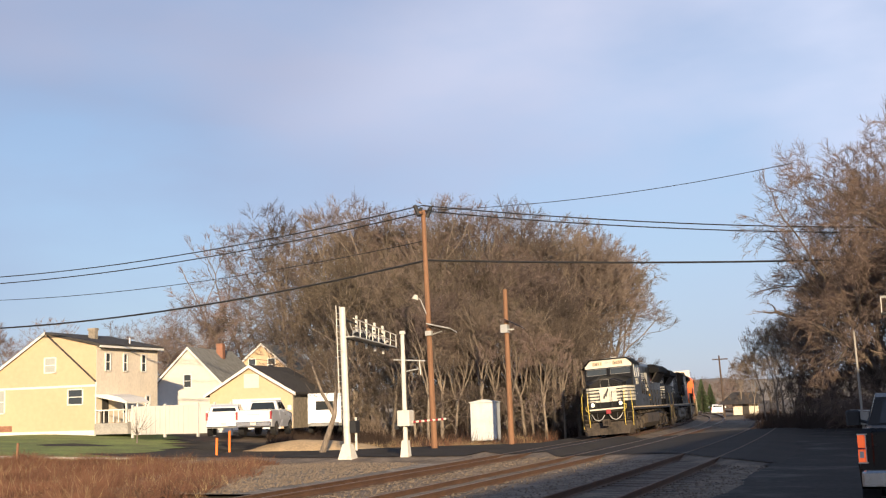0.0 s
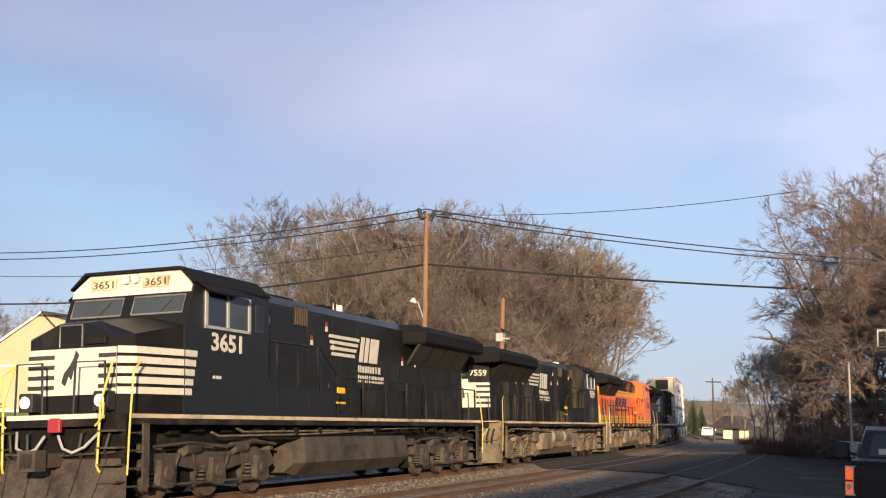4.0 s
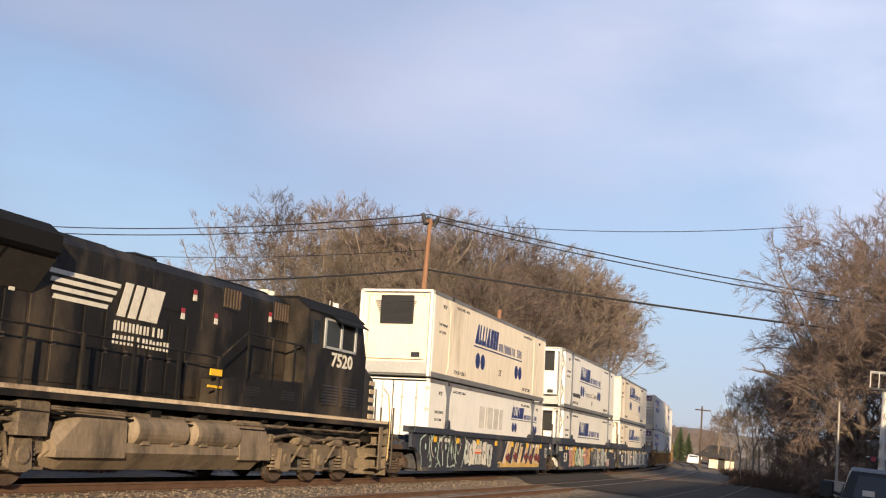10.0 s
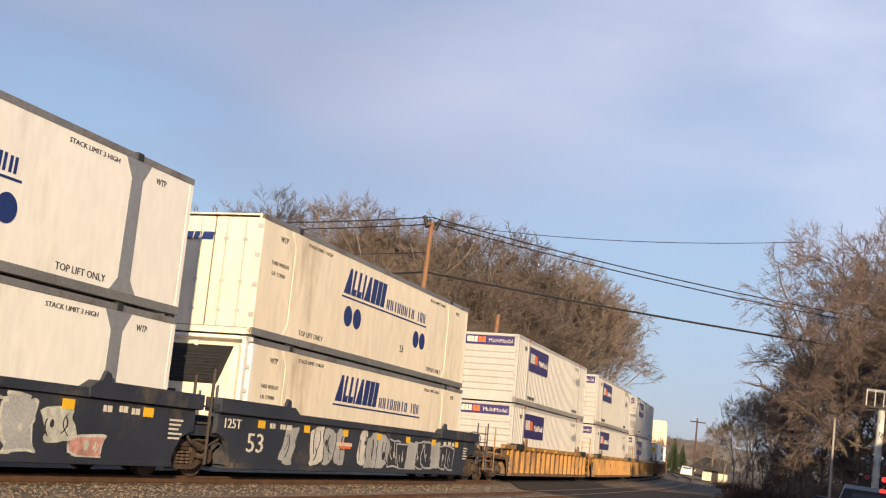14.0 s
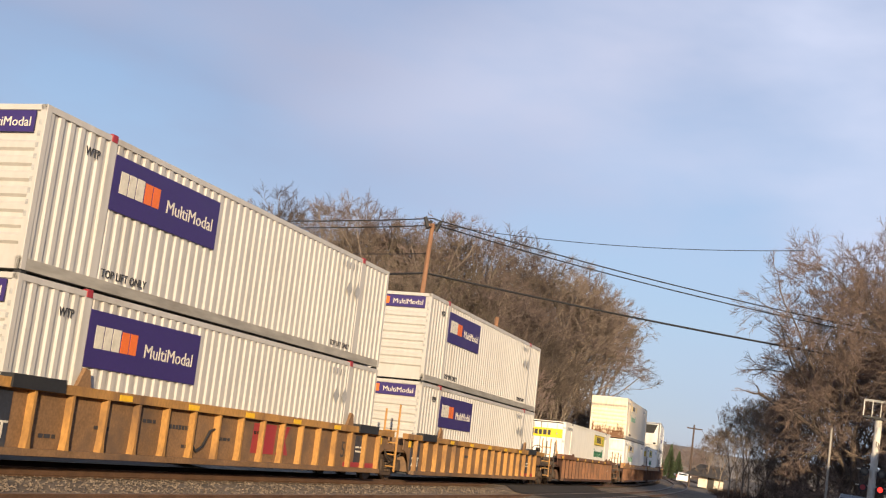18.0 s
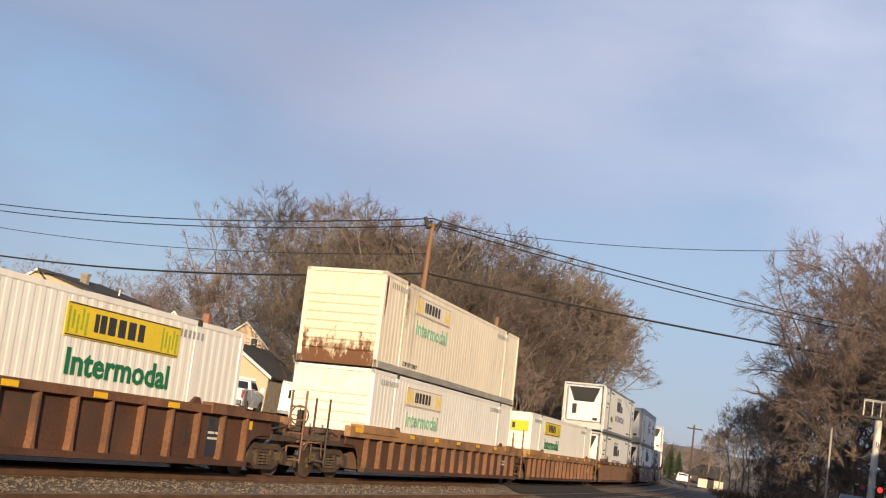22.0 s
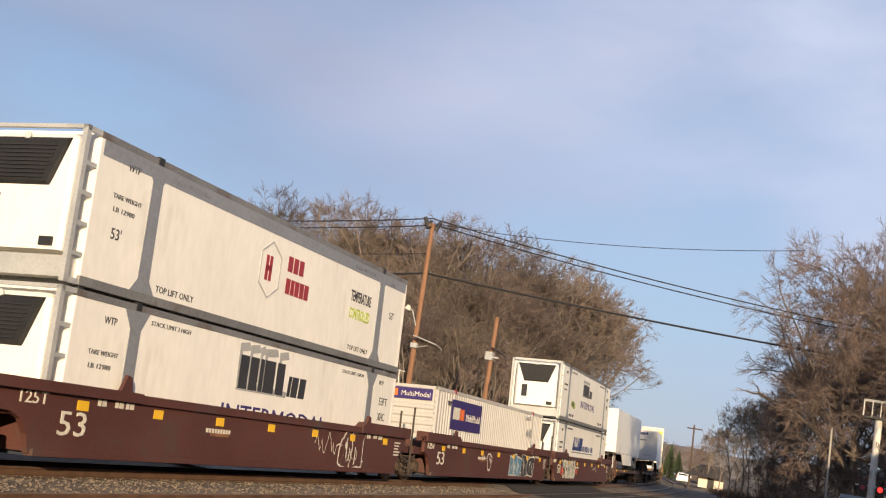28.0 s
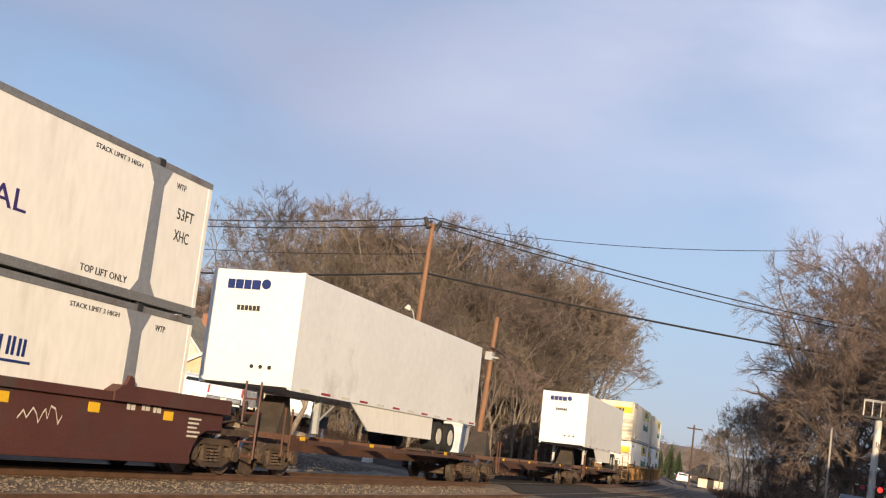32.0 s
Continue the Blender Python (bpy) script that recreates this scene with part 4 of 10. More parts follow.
        part("step_edge", Shape().box(-pw, pw, min(inner - d * 0.33, inner), max(inner - d * 0.33, inner), 1.60 if pw < 1.2 else 1.662, 1.69), ("letter_white" if pw < 1.2 else "sill_white") if not orange else "loco_yellow", e, "pale edge of the end platform")
        hose = Shape()
        for k in (-1, 1):
            hose.path([(k * 0.15, inner - d * 0.30, 1.30), (k * 0.30, inner - d * 0.36, 1.06), (k * 0.52, inner - d * 0.38, 0.98), (k * 0.76, inner - d * 0.34, 1.08), (k * 0.95, inner - d * 0.1, 1.38)], 0.028)
        part("air_hose", hose, "letter_grey", e, "grey rubber brake hoses")
        for k in (-1.2, -1.0, -0.6, 0.6, 1.0, 1.2):
            part("hose", Shape().path([(k, inner - d * 0.02, 1.42), (k * 1.02, inner - d * 0.22, 1.32), (k * 0.96, inner - d * 0.25, 1.02), (k * 0.9, inner - d * 0.08, 0.82)], 0.035), "signal_black", e)
        part("lever_bar", Shape().path([(-1.35, inner - d * 0.2, 0.98), (-0.3, inner - d * 0.24, 0.93), (0.3, inner - d * 0.24, 0.93), (1.35, inner - d * 0.2, 0.98)], 0.022), dust, e)
        for k in (-1, 1):
            st = Shape()
            xa, xb = sorted((k * 1.05, k * 1.5))
            for i in range(4):
                z = 0.35 + 0.33 * i
                st.box(xa, xb, min(inner, inner + d * 0.45), max(inner, inner + d * 0.45), z - 0.03, z)
            xs = sorted((k * 1.49, k * 1.53))
            st.box(*xs, min(inner + d * 0.42, inner + d * 0.62), max(inner + d * 0.42, inner + d * 0.62), 0.30, 1.5)
            part("step", st, dust, e)
            ty = inner - d * 0.05
            part("grab_rail", Shape().path([(k * 1.5, ty, 0.55), (k * 1.54, ty, 1.5), (k * 1.50, ty + d * 0.15, 2.45), (k * 1.46, ty + d * 0.45, 2.62)], 0.02), ("rail_yellow" if turned else "grab_yellow") if not orange else "letter_white", e, "bent painted grab rail")
            part("end_rail", Shape().path([(k * 0.35, ty - d * 0.1, 1.66), (k * 0.38, ty - d * 0.1, 2.62), (k * 1.0, ty - d * 0.05, 2.62), (k * 1.02, ty - d * 0.05, 1.66)], 0.025), "signal_black" if not orange else "letter_white", e)
            if not turned and d > 0:
                part("grab_rail", Shape().path([(k * 1.08, inner - d * 0.30, 0.62), (k * 1.06, inner - d * 0.36, 0.72), (k * 1.10, inner - d * 0.34, 1.9), (k * 1.12, inner - d * 0.02, 2.62)], 0.024), "grab_yellow", e, "bent yellow grab rail beside the steps")
                # flat plate; the darkness of the step well is only its black colour
                part("step_plate", Shape().box(*sorted((k * 1.04, k * 1.5)), inner - 0.12, inner - 0.09, 0.75, 1.64), "grease_shade_black", e, "black plate painted as the dark well behind the corner steps")
                for i in range(4):
                    z = 0.42 + 0.31 * i
                    part("step_tread", Shape().box(*sorted((k * 1.06, k * 1.5)), inner - 0.38, inner - 0.12, z, z + 0.035), dust, e, "steel corner step")
                part("bracket_loop", Shape().path([(k * 1.0, inner - 0.36, 1.46), (k * 1.2, inner - 0.42, 1.62), (k * 1.22, inner - 0.42, 1.86), (k * 1.02, inner - 0.36, 1.88)], 0.02), "grab_yellow", e)

    # nose and cab
    prof = lambda y, w, zt, ch: [(-w, y, 1.68), (w, y, 1.68), (w, y, zt - ch), (w - 0.22, y, zt), (-w + 0.22, y, zt), (-w, y, zt - ch)]
    high = lambda y, w, zc, zm: [(-w, y, 1.68), (w, y, 1.68), (w, y, zc), (w * 0.34, y, zm), (-w * 0.34, y, zm), (-w, y, zc)]
    if turned:
        part("nose", Shape().loft([prof(1.32, 1.0, 2.85, 0.22), prof(1.6, 1.22, 2.98, 0.22), prof(2.95, 1.46, 3.36, 0.2)]), body, e)
    else:
        part("nose", Shape().loft([high(1.32, 1.0, 3.08, 3.36), high(1.6, 1.22, 3.14, 3.42), high(2.95, 1.46, 3.40, 3.60)]), body, e, "tall black nose with a sloping top")
        part("nose_seam", Shape().path([(-0.30, 1.30, 2.93), (-0.30, 1.30, 3.33), (0.22, 1.30, 3.33), (0.22, 1.30, 2.93)], 0.018, 5), "steel_frame", e, "edge of the nose door")
        part("nose_box", Shape().soft_box(0.30, 0.78, 1.24, 1.33, 2.97, 3.10, 0.02), "loco_black", e)
    out = lambda y, z1, d: [(-1.5, y, 1.68), (1.5, y, 1.68), (1.5, y, z1), (1.15, y, z1 + d), (-1.15, y, z1 + d), (-1.5, y, z1)]
    lo = out(2.92, 3.36, 0.02)
    cab = Shape().loft([lo, [(x, 2.92 + (0.34 if z > 3.2 else 0.0), z + (0.86 if z > 3.2 else 0)) for x, y, z in lo], out(3.5, 4.26, 0.28), out(6.5, 4.26, 0.28)])
    cabp = part("cab", cab, body, e, "cab with side windows and number")
    part("cab_roof", Shape().loft([[(-1.53, y, 4.25), (-1.17, y, 4.55), (1.17, y, 4.55), (1.53, y, 4.25), (1.53, y, 4.29), (1.17, y, 4.60), (-1.17, y, 4.60), (-1.53, y, 4.29)] for y in (3.2, 6.52)]), "loco_orange" if orange else roof, cabp)
    part("roof_hatch", Shape().soft_box(-0.5, 0.5, 4.2, 5.6, 4.60, 4.68, 0.03), "steel_frame", cabp, "grey air conditioner on the cab roof")
    part("antenna", Shape().box(-0.12, 0.12, 5.85, 5.91, 4.60, 4.80).box(-0.12, 0.12, 6.15, 6.21, 4.60, 4.80).box(-0.03, 0.03, 5.9, 6.2, 4.68, 4.72), "letter_white", cabp, "white roof aerials")

    def slope(x0, x1, z0, z1, off):
        yz = lambda z: 2.92 + (z - 3.36) * (0.34 / 0.86) - off
        return [[(x0, yz(z0), z0), (x1, yz(z0), z0), (x1, yz(z1), z1), (x0, yz(z1), z1)], [(x0, yz(z0) + 0.03, z0), (x1, yz(z0) + 0.03, z0), (x1, yz(z1) + 0.03, z1), (x0, yz(z1) + 0.03, z1)]]
    for x0, x1 in ((-1.36, -0.13), (0.13, 1.36)):
        ws = part("windscreen", Shape().loft(slope(x0, x1, 3.46 if turned else 3.66, 4.02, 0.012)), "pane", cabp, "windscreen reflecting the sky")
        part("wiper", Shape().tube(((x0 + x1) / 2, 2.99, 3.62), ((x0 + x1) / 2 + 0.32, 3.10, 3.95), 0.012, n=5), "signal_black", ws)
        part("screen_frame", Shape().path([tuple(v) for v in slope(x0, x1, 3.46 if turned else 3.66, 4.02, 0.03)[0]] + [tuple(slope(x0, x1, 3.46 if turned else 3.66, 4.02, 0.03)[0][0])], 0.02, 5), "steel_frame", ws)
    if not orange:
        band = [(-1.46, 3.21, 4.08), (1.46, 3.21, 4.08), (1.46, 3.25, 4.22), (1.12, 3.36, 4.54), (-1.12, 3.36, 4.54), (-1.46, 3.25, 4.22)]
        part("cab_front_band", Shape().loft([[(x, y - 0.03, z) for x, y, z in band], [(x, y + 0.12, z) for x, y, z in band]]), "letter_white", cabp, "cream white band above the windscreens")
        for x in (-1.0, 0.28):
            part("number_board", Shape().box(x, x + 0.62, 3.19, 3.28, 4.22, 4.44), "sill_white", cabp)
            part("lettering", text_shape(number, 0.21, (x + 0.05, 3.185, 4.25), "front", width=0.5), "letter_black", cabp)
        part("nose_mark", Shape().box(-1.0, 1.0, 1.29, 1.33, 1.72 if turned else 2.05, 2.78 if turned else 2.90), "letter_white", e, "white nose panel")
        z_low, z_gap = (1.72, 0.235) if turned else (2.05, 0.185)
        for s in (-1, 1):
            for i in range(4):
                z = z_low + 0.11 + z_gap * i
                part("nose_stripe", Shape().box(*sorted((s * (0.40 if turned or s < 0 else 0.62), s * 1.005)), 1.272, 1.292, z, z + (0.10 if turned else 0.075)), "letter_black", e)
            for i in range(5):
                z = z_low + z_gap * i
                ye, xe = (2.2, 1.33) if turned else (2.95, 1.46)
                lam = Shape().loft([[(s * (1.0 + d), 1.33, z), (s * (1.22 + d), 1.60, z), (s * (xe + d), ye, z), (s * (xe + d), ye, z + 0.125), (s * (1.22 + d), 1.60, z + 0.125), (s * (1.0 + d), 1.33, z + 0.125)] for d in (0.008, 0.03)])
                part("nose_stripe", lam, "sill_white" if turned else "letter_white", e)
                if not turned:
                    part("nose_stripe", Shape().box(*sorted((s * 1.502, s * 1.508)), 2.93, 3.18 + 0.05 * i, z, z + 0.125), "letter_white", e)
        part("nose_emblem", Shape().loft([[(-0.22, d, 1.85), (-0.05, d, 1.80), (0.02, d, 2.10), (0.18, d, 2.05), (0.2, d, 2.4), (0.28, d, 2.6), (0.12, d, 2.68), (-0.02, d, 2.45), (-0.16, d, 2.3)] for d in (1.27, 1.29)] if turned else
             [[(-0.22, d, 2.28), (-0.14, d, 2.22), (-0.06, d, 2.4), (0.0, d, 2.32), (0.05, d, 2.5), (0.1, d, 2.62), (0.17, d, 2.78), (0.1, d, 2.86), (0.04, d, 2.7), (-0.04, d, 2.58), (-0.16, d, 2.46)] for d in (1.27, 1.29)]), "letter_black", e, "black emblem on the white nose")
    for x in (-0.85, 0.85):
        part("ditch_light", Shape().tube((x, 1.0, 1.93), (x, 1.2, 1.93), 0.11, n=14), "lamp_on" if not turned else "lens_white", e, "round ditch light")
        part("light_box", Shape().soft_box(x - 0.16, x + 0.16, 1.02, 1.3, 1.76, 2.10, 0.02), "signal_black", e)
    part("marker_light", Shape().soft_box(-0.02, 0.26, 0.62, 0.74, 1.36, 1.62, 0.03), "red_mark", e, "red marker lamp box")
    part("headlight", Shape().tube((-0.11, 3.16, 4.40), (-0.11, 3.28, 4.40), 0.09, n=12), "lens_white", e)
    part("headlight", Shape().tube((0.11, 3.16, 4.40), (0.11, 3.28, 4.40), 0.09, n=12), "lens_white", e)
    for s in (-1, 1):
        o = lambda a, b: sorted((s * a, s * b))
        for y0, y1 in ((3.72, 4.55), (4.65, 5.5)):
            part("side_window", Shape().box(*o(1.502, 1.512), y0, y1, 3.45, 4.12), "pane" if y0 > 4 else "dark_glass", cabp, "cab side window")
        frame_ = Shape()
        for y in (3.66, 4.55, 5.5):
            frame_.box(*o(1.50, 1.535), y, y + 0.09, 3.40, 4.17)
        part("window_frame", frame_.box(*o(1.50, 1.535), 3.66, 5.59, 4.12, 4.17).box(*o(1.50, 1.535), 3.66, 5.59, 3.39, 3.45), "galv" if not orange else "loco_orange", cabp, "bright metal window frame")
        part("awning", Shape().loft([[(s * 1.49, 3.45, 4.30), (s * 1.49, 5.2, 4.30), (s * 1.49, 5.2, 4.26), (s * 1.49, 3.45, 4.26)], [(s * 1.78, 3.45, 4.10), (s * 1.78, 5.2, 4.10), (s * 1.78, 5.2, 4.08), (s * 1.78, 3.45, 4.08)]]), "loco_orange" if orange else roof, cabp, "sun visor over the cab window")
        part("port_window", Shape().box(*o(1.502, 1.512), 5.85, 6.25, 3.45, 4.05), "dark_glass", cabp)
        for y in (3.35, 4.55) if turned else ():
            lv = part("cab_louver", Shape().box(*o(1.50, 1.51), y, y + 1.05, 1.92, 2.5), body, cabp)
            for i in range(7):
                part("louver_slat", Shape().loft([[(s * 1.51, y + 0.06, 1.96 + i * 0.075), (s * 1.51, y + 0.99, 1.96 + i * 0.075), (s * 1.51, y + 0.99, 2.01 + i * 0.075), (s * 1.51, y + 0.06, 2.01 + i * 0.075)], [(s * 1.54, y + 0.06, 1.955 + i * 0.075), (s * 1.54, y + 0.99, 1.955 + i * 0.075), (s * 1.515, y + 0.99, 2.01 + i * 0.075), (s * 1.515, y + 0.06, 2.01 + i * 0.075)]]), body, lv)
        if s == sg:
            col = "letter_black" if orange else "letter_white"
            w = 1.45 if orange else 1.28
            big = text_shape(number, 0.60 if orange else 0.50, (s * 1.503, 3.92 if s > 0 else (4.9 if orange else 5.08), 2.72 if orange else 2.97), "side" if s > 0 else "far", width=w, bold=0.012)
            part("lettering", big, col, cabp, "road number on the cab side")
            part("class_mark", bars(s * 1.503, 4.0, 2.40, (0.1, 0.22), 0.06, 0.3, 0, "side") if s > 0 else bars(s * 1.503, 4.35, 2.40, (0.1, 0.22), 0.06, 0.3, 0, "far"), col, cabp)
    # low equipment boxes behind the cab, flush with the sill
    for s in (-1, 1):
        o = lambda a, b: sorted((s * a, s * b))
        part("battery_box", Shape().side([(6.5, 1.68), (10.2, 1.68), (10.2, 2.22), (9.9, 2.30), (6.5, 2.42)], *o(0.93, 1.48)), body, e)
        for y in (6.9, 8.6):
            lv = part("box_louver", Shape().box(*o(1.48, 1.49), y, y + 0.7, 1.92, 2.18), body, e)
            for i in range(4):
                part("louver_slat", Shape().box(*o(1.49, 1.50), y + 0.04, y + 0.66, 1.94 + i * 0.06, 1.97 + i * 0.06), "grille", lv)
        part("safety_plate", Shape().box(*o(1.47, 1.50), 10.3, 10.75, 2.28, 2.42), "reflector", e, "yellow safety plate")
        part("safety_bar", Shape().box(*o(1.47, 1.49), 10.25, 10.8, 2.02, 2.07), "reflector", e)
        part("box_rail", Shape().path([(s * 1.45, 6.3, 2.95), (s * 1.46, 6.6, 3.32), (s * 1.46, 9.3, 3.34), (s * 1.46, 10.3, 2.72)], 0.025), "loco_black", e)
        for y in (7.0, 8.1, 9.2):
            part("stanchion", Shape().box(*o(1.44, 1.48), y - 0.03, y + 0.03, 2.2, 3.33), "loco_black", e)
    # long hood, its end narrows to the headlight column
    hp = [(-0.93, 6.5), (0.93, 6.5), (0.93, L - 1.42), (0.28, L - 0.77), (-0.28, L - 0.77), (-0.93, L - 1.42)]
    hood = Shape().loft([[(x, y, 1.68) for x, y in hp], [(x, y, 4.30) for x, y in hp], [(x * 0.84, y, 4.50) for x, y in hp]])
    part("hood", hood, body, e, "long engine hood with doors")
    for s in (-1, 1):
        o = lambda a, b: sorted((s * a, s * b))
        y = 10.4
        while y < L - 2.6:
            w = 0.55 if int(y * 10) % 3 else 0.72
            d = part("hood_door", Shape().soft_box(*o(0.932, 0.958), y, y + w, 1.8, 3.28, 0.008), body, e)
            part("door_latch", Shape().box(*o(0.958, 0.975), y + w - 0.1, y + w - 0.02, 2.45, 2.55), "truck_steel", d)
            y += w + 0.09
        for y in (6.6, 7.55, 9.55):
            part("hood_panel", Shape().soft_box(*o(0.932, 0.95), y, y + 0.85, 2.55, 4.25, 0.01), body, e)
        for y in (6.3, 8.63):
            g = part("intake_grille", Shape().box(*o(0.93, 0.955), y + 0.25, y + 1.05, 3.86, 4.36), "grille", e)
            for i in range(6):
                part("grille_bar", Shape().box(*o(0.955, 0.985), y + 0.28 + i * 0.13, y + 0.33 + i * 0.13, 3.90, 4.33), "bogie_rust", g)
        for y, z in ((7.4, 3.95), (9.8, 3.6), (11.1, 3.55), (10.7, 4.0), (16.2, 3.4), (17.3, 3.4)):
            lb = part("notice_plate", Shape().box(*o(0.958, 0.964), y, y + 0.14, z, z + 0.10), "red_mark", e)
            part("notice_text", Shape().box(*o(0.958, 0.966), y, y + 0.14, z - 0.14, z - 0.01), "letter_white", lb)
        for i in range(3):
            y = 11.2 + i * 1.6
            part("roof_panel", Shape().soft_box(*o(0.932, 0.945), y, y + 1.1, 3.55, 4.2, 0.01), "loco_roof" if orange else body, e)
        # radiator intakes under the wing
        for i in range(4):
            y = L - 6.75 + i * 1.28
            ip = part("intake_panel", Shape().loft([[(s * 0.95, y, 3.30), (s * 0.95, y + 1.2, 3.30), (s * 1.40, y + 1.2, 3.90), (s * 1.40, y, 3.90)], [(s * 0.90, y, 3.36), (s * 0.90, y + 1.2, 3.36), (s * 1.33, y + 1.2, 3.95), (s * 1.33, y, 3.95)]]), "intake_grey", e)
            part("intake_rib", Shape().loft([[(s * 0.93, y + 1.2, 3.28), (s * 0.93, y + 1.27, 3.28), (s * 1.44, y + 1.27, 3.93), (s * 1.44, y + 1.2, 3.93)], [(s * 0.93, y + 1.2, 3.9), (s * 0.93, y + 1.27, 3.9), (s * 0.95, y + 1.27, 3.95), (s * 0.95, y + 1.2, 3.95)]]), body if (orange and i == 2) else "loco_roof", ip)
        handrail_set(e, s, 1.44, 10.4, L - 1.6, 1.68, "loco_black")
        if orange:
            for x0, x1, y0, y1, z0, z1, mt in ((0.96, 0.966, 10.3, L - 1.43, 1.70, 2.16, "loco_yellow"), (0.938, 0.952, 6.55, 16.6, 3.42, 3.74, "loco_yellow"), (0.952, 0.955, 6.55, 16.6, 3.50, 3.53, "loco_orange"), (0.938, 0.95, 6.55, 16.6, 3.75, 4.29, "loco_roof"),
                                               (1.482, 1.488, 6.52, 10.15, 1.72, 2.10, "loco_yellow"), (0.966, 0.969, 10.3, L - 1.5, 1.82, 1.85, "loco_black"), (0.966, 0.969, 10.3, L - 1.5, 1.97, 2.0, "loco_black"),
                                               (1.488, 1.491, 6.55, 10.1, 1.82, 1.85, "loco_black"), (1.488, 1.491, 6.55, 10.1, 1.97, 2.0, "loco_black"), (0.952, 0.955, 6.55, 16.6, 3.60, 3.625, "loco_black")):
                part("body_stripe", Shape().box(*o(x0, x1), y0, y1, z0, z1), mt, e)
            part("body_stripe", Shape().box(*o(1.503, 1.508), 2.95, 6.45, 1.72, 2.12), "loco_yellow", cabp)
            for z in (1.80, 1.98):
                part("body_stripe", Shape().box(*o(1.508, 1.511), 2.95, 6.45, z, z + 0.035), "loco_black", cabp)
            for i in range(6):
                y = L - 7.2 + i * 0.95
                part("door_window", Shape().box(*o(0.966, 0.972), y, y + 0.32, 2.15, 3.1), "grille", e)
            if s == sg:
                f, y0 = ("side", 10.7) if s > 0 else ("far", 15.6)
                part("block_mark", bars(s * 0.966, y0 + (0.15 if s > 0 else -0.15), 2.76, (0.95, 1.0, 0.95, 0.85), 0.52, 0.22, 0.4, f), "letter_black", e, "dark slanted maker's mark on orange")
                part("block_mark", bars(s * 0.966, y0, 2.48, (2.2, 1.5, 0.8), 0.12, 0.08, 0.3, f), "letter_black", e)
        elif s == sg:
            f, k, base = ("side", 1, 10.9) if s > 0 else ("far", -1, 15.4)
            for i in range(4):
                part("logo_stripe", bars(s * 0.962, base + k * 0.05 * (3 - i), 3.28 + 0.15 * i, (1.55 + 0.16 * i,), 0.085, 0, 0.35, f), "letter_white", e, "white slanted stripe")
            part("block_mark", bars(s * 0.962, base + k * 2.0, 3.20, (0.26, 0.26, 0.62), 0.68, 0.35, 0.3, f), "letter_white", e, "white block mark")
            for z, order, w in ((2.92, (0, 1, 1, 3, 1, 2, 0), 0.20), (2.66, (3, 1, 0, 2, 0, 3, 1, 0), 0.20)):
                part("lettering", strokes(s * 0.962, base + k * 1.95, z, order, w, 0.19, 0.0, f, 0.006, 0.2), "letter_white", e)
    wp = [(-1.56, L - 6.65), (-0.95, L - 7.1), (0.95, L - 7.1), (1.56, L - 6.65), (1.56, L - 0.75), (0.52, L - 0.30), (-0.52, L - 0.30), (-1.56, L - 0.75)]
    part("radiator_wing", Shape().loft([[(x * 0.93, y, 3.90) for x, y in wp], [(x, y, 3.97) for x, y in wp], [(x, y, 4.27) for x, y in wp], [(x * 0.80, y, 4.49) for x, y in wp]]), roof, e, "wide overhanging radiator roof section")
    if orange:
        part("hood_roof", Shape().loft([[(-0.94, y, 4.28), (0.94, y, 4.28), (0.80, y, 4.515), (-0.80, y, 4.515)] for y in (6.55, L - 6.5)]), roof, e, "black hood roof")
    part("roof_fan", Shape().box(-1.0, 1.0, L - 6.0, L - 1.6, 4.49, 4.55), "grille", e)
    part("exhaust_pipe", Shape().soft_box(-0.45, 0.45, 11.5, 12.3, 4.50, 4.66, 0.04), roof, e)
    part("roof_box", Shape().soft_box(-0.6, 0.6, 7.0, 9.6, 4.50, 4.60, 0.04), roof, e)
    part("roof_box", Shape().soft_box(-0.5, 0.5, 13.2, 14.9, 4.50, 4.60, 0.04), roof, e)
    for x in (-0.2, 0.05, 0.3):
        part("horn", Shape().tube((x, 15.6, 4.62), (x, 15.15, 4.64), 0.05, 0.09, 8), roof, e)
    # the leading end of the hood
    yb = L - 0.77
    for s in (-1, 1):
        pa, pb = Vector((s * 0.28, yb, 0)), Vector((s * 0.93, L - 1.42, 0))
        nn = Vector((s * 1, 1, 0)).normalized()

        def corner(w0, w1, z0, z1, d0, d1):
            a_, b_ = pa.lerp(pb, w0), pa.lerp(pb, w1)
            return Shape().loft([[tuple(a_ + nn * d + Vector((0, 0, z0))), tuple(b_ + nn * d + Vector((0, 0, z0))), tuple(b_ + nn * d + Vector((0, 0, z1))), tuple(a_ + nn * d + Vector((0, 0, z1)))] for d in (d0, d1)])
        if orange:
            part("corner_panel", corner(0.0, 1.0, 3.52, 3.92, 0.004, 0.02), "loco_yellow", e)
            part("corner_panel", corner(0.0, 1.0, 1.70, 2.14, 0.004, 0.02), "loco_yellow", e)
        else:
            part("corner_panel", corner(0.0, 1.0, 2.22, 3.16, 0.004, 0.015), "letter_white", e, "white end panel with dark stripes")
            part("corner_panel", corner(0.0, 1.0, 3.17, 3.86, 0.002, 0.010), "loco_enamel", e, "glossy black panel under the number")
            for i in range(4):
                part("end_stripe", corner(0.35, 1.0, 2.34 + 0.21 * i, 2.43 + 0.21 * i, 0.015, 0.022), "letter_black", e)
            if s == sg:
                t_ = text_shape(number, 0.32, (0, 0, 0), "side", width=0.74, bold=0.006)
                d_ = (pb - pa).normalized() if s > 0 else (pa - pb).normalized()
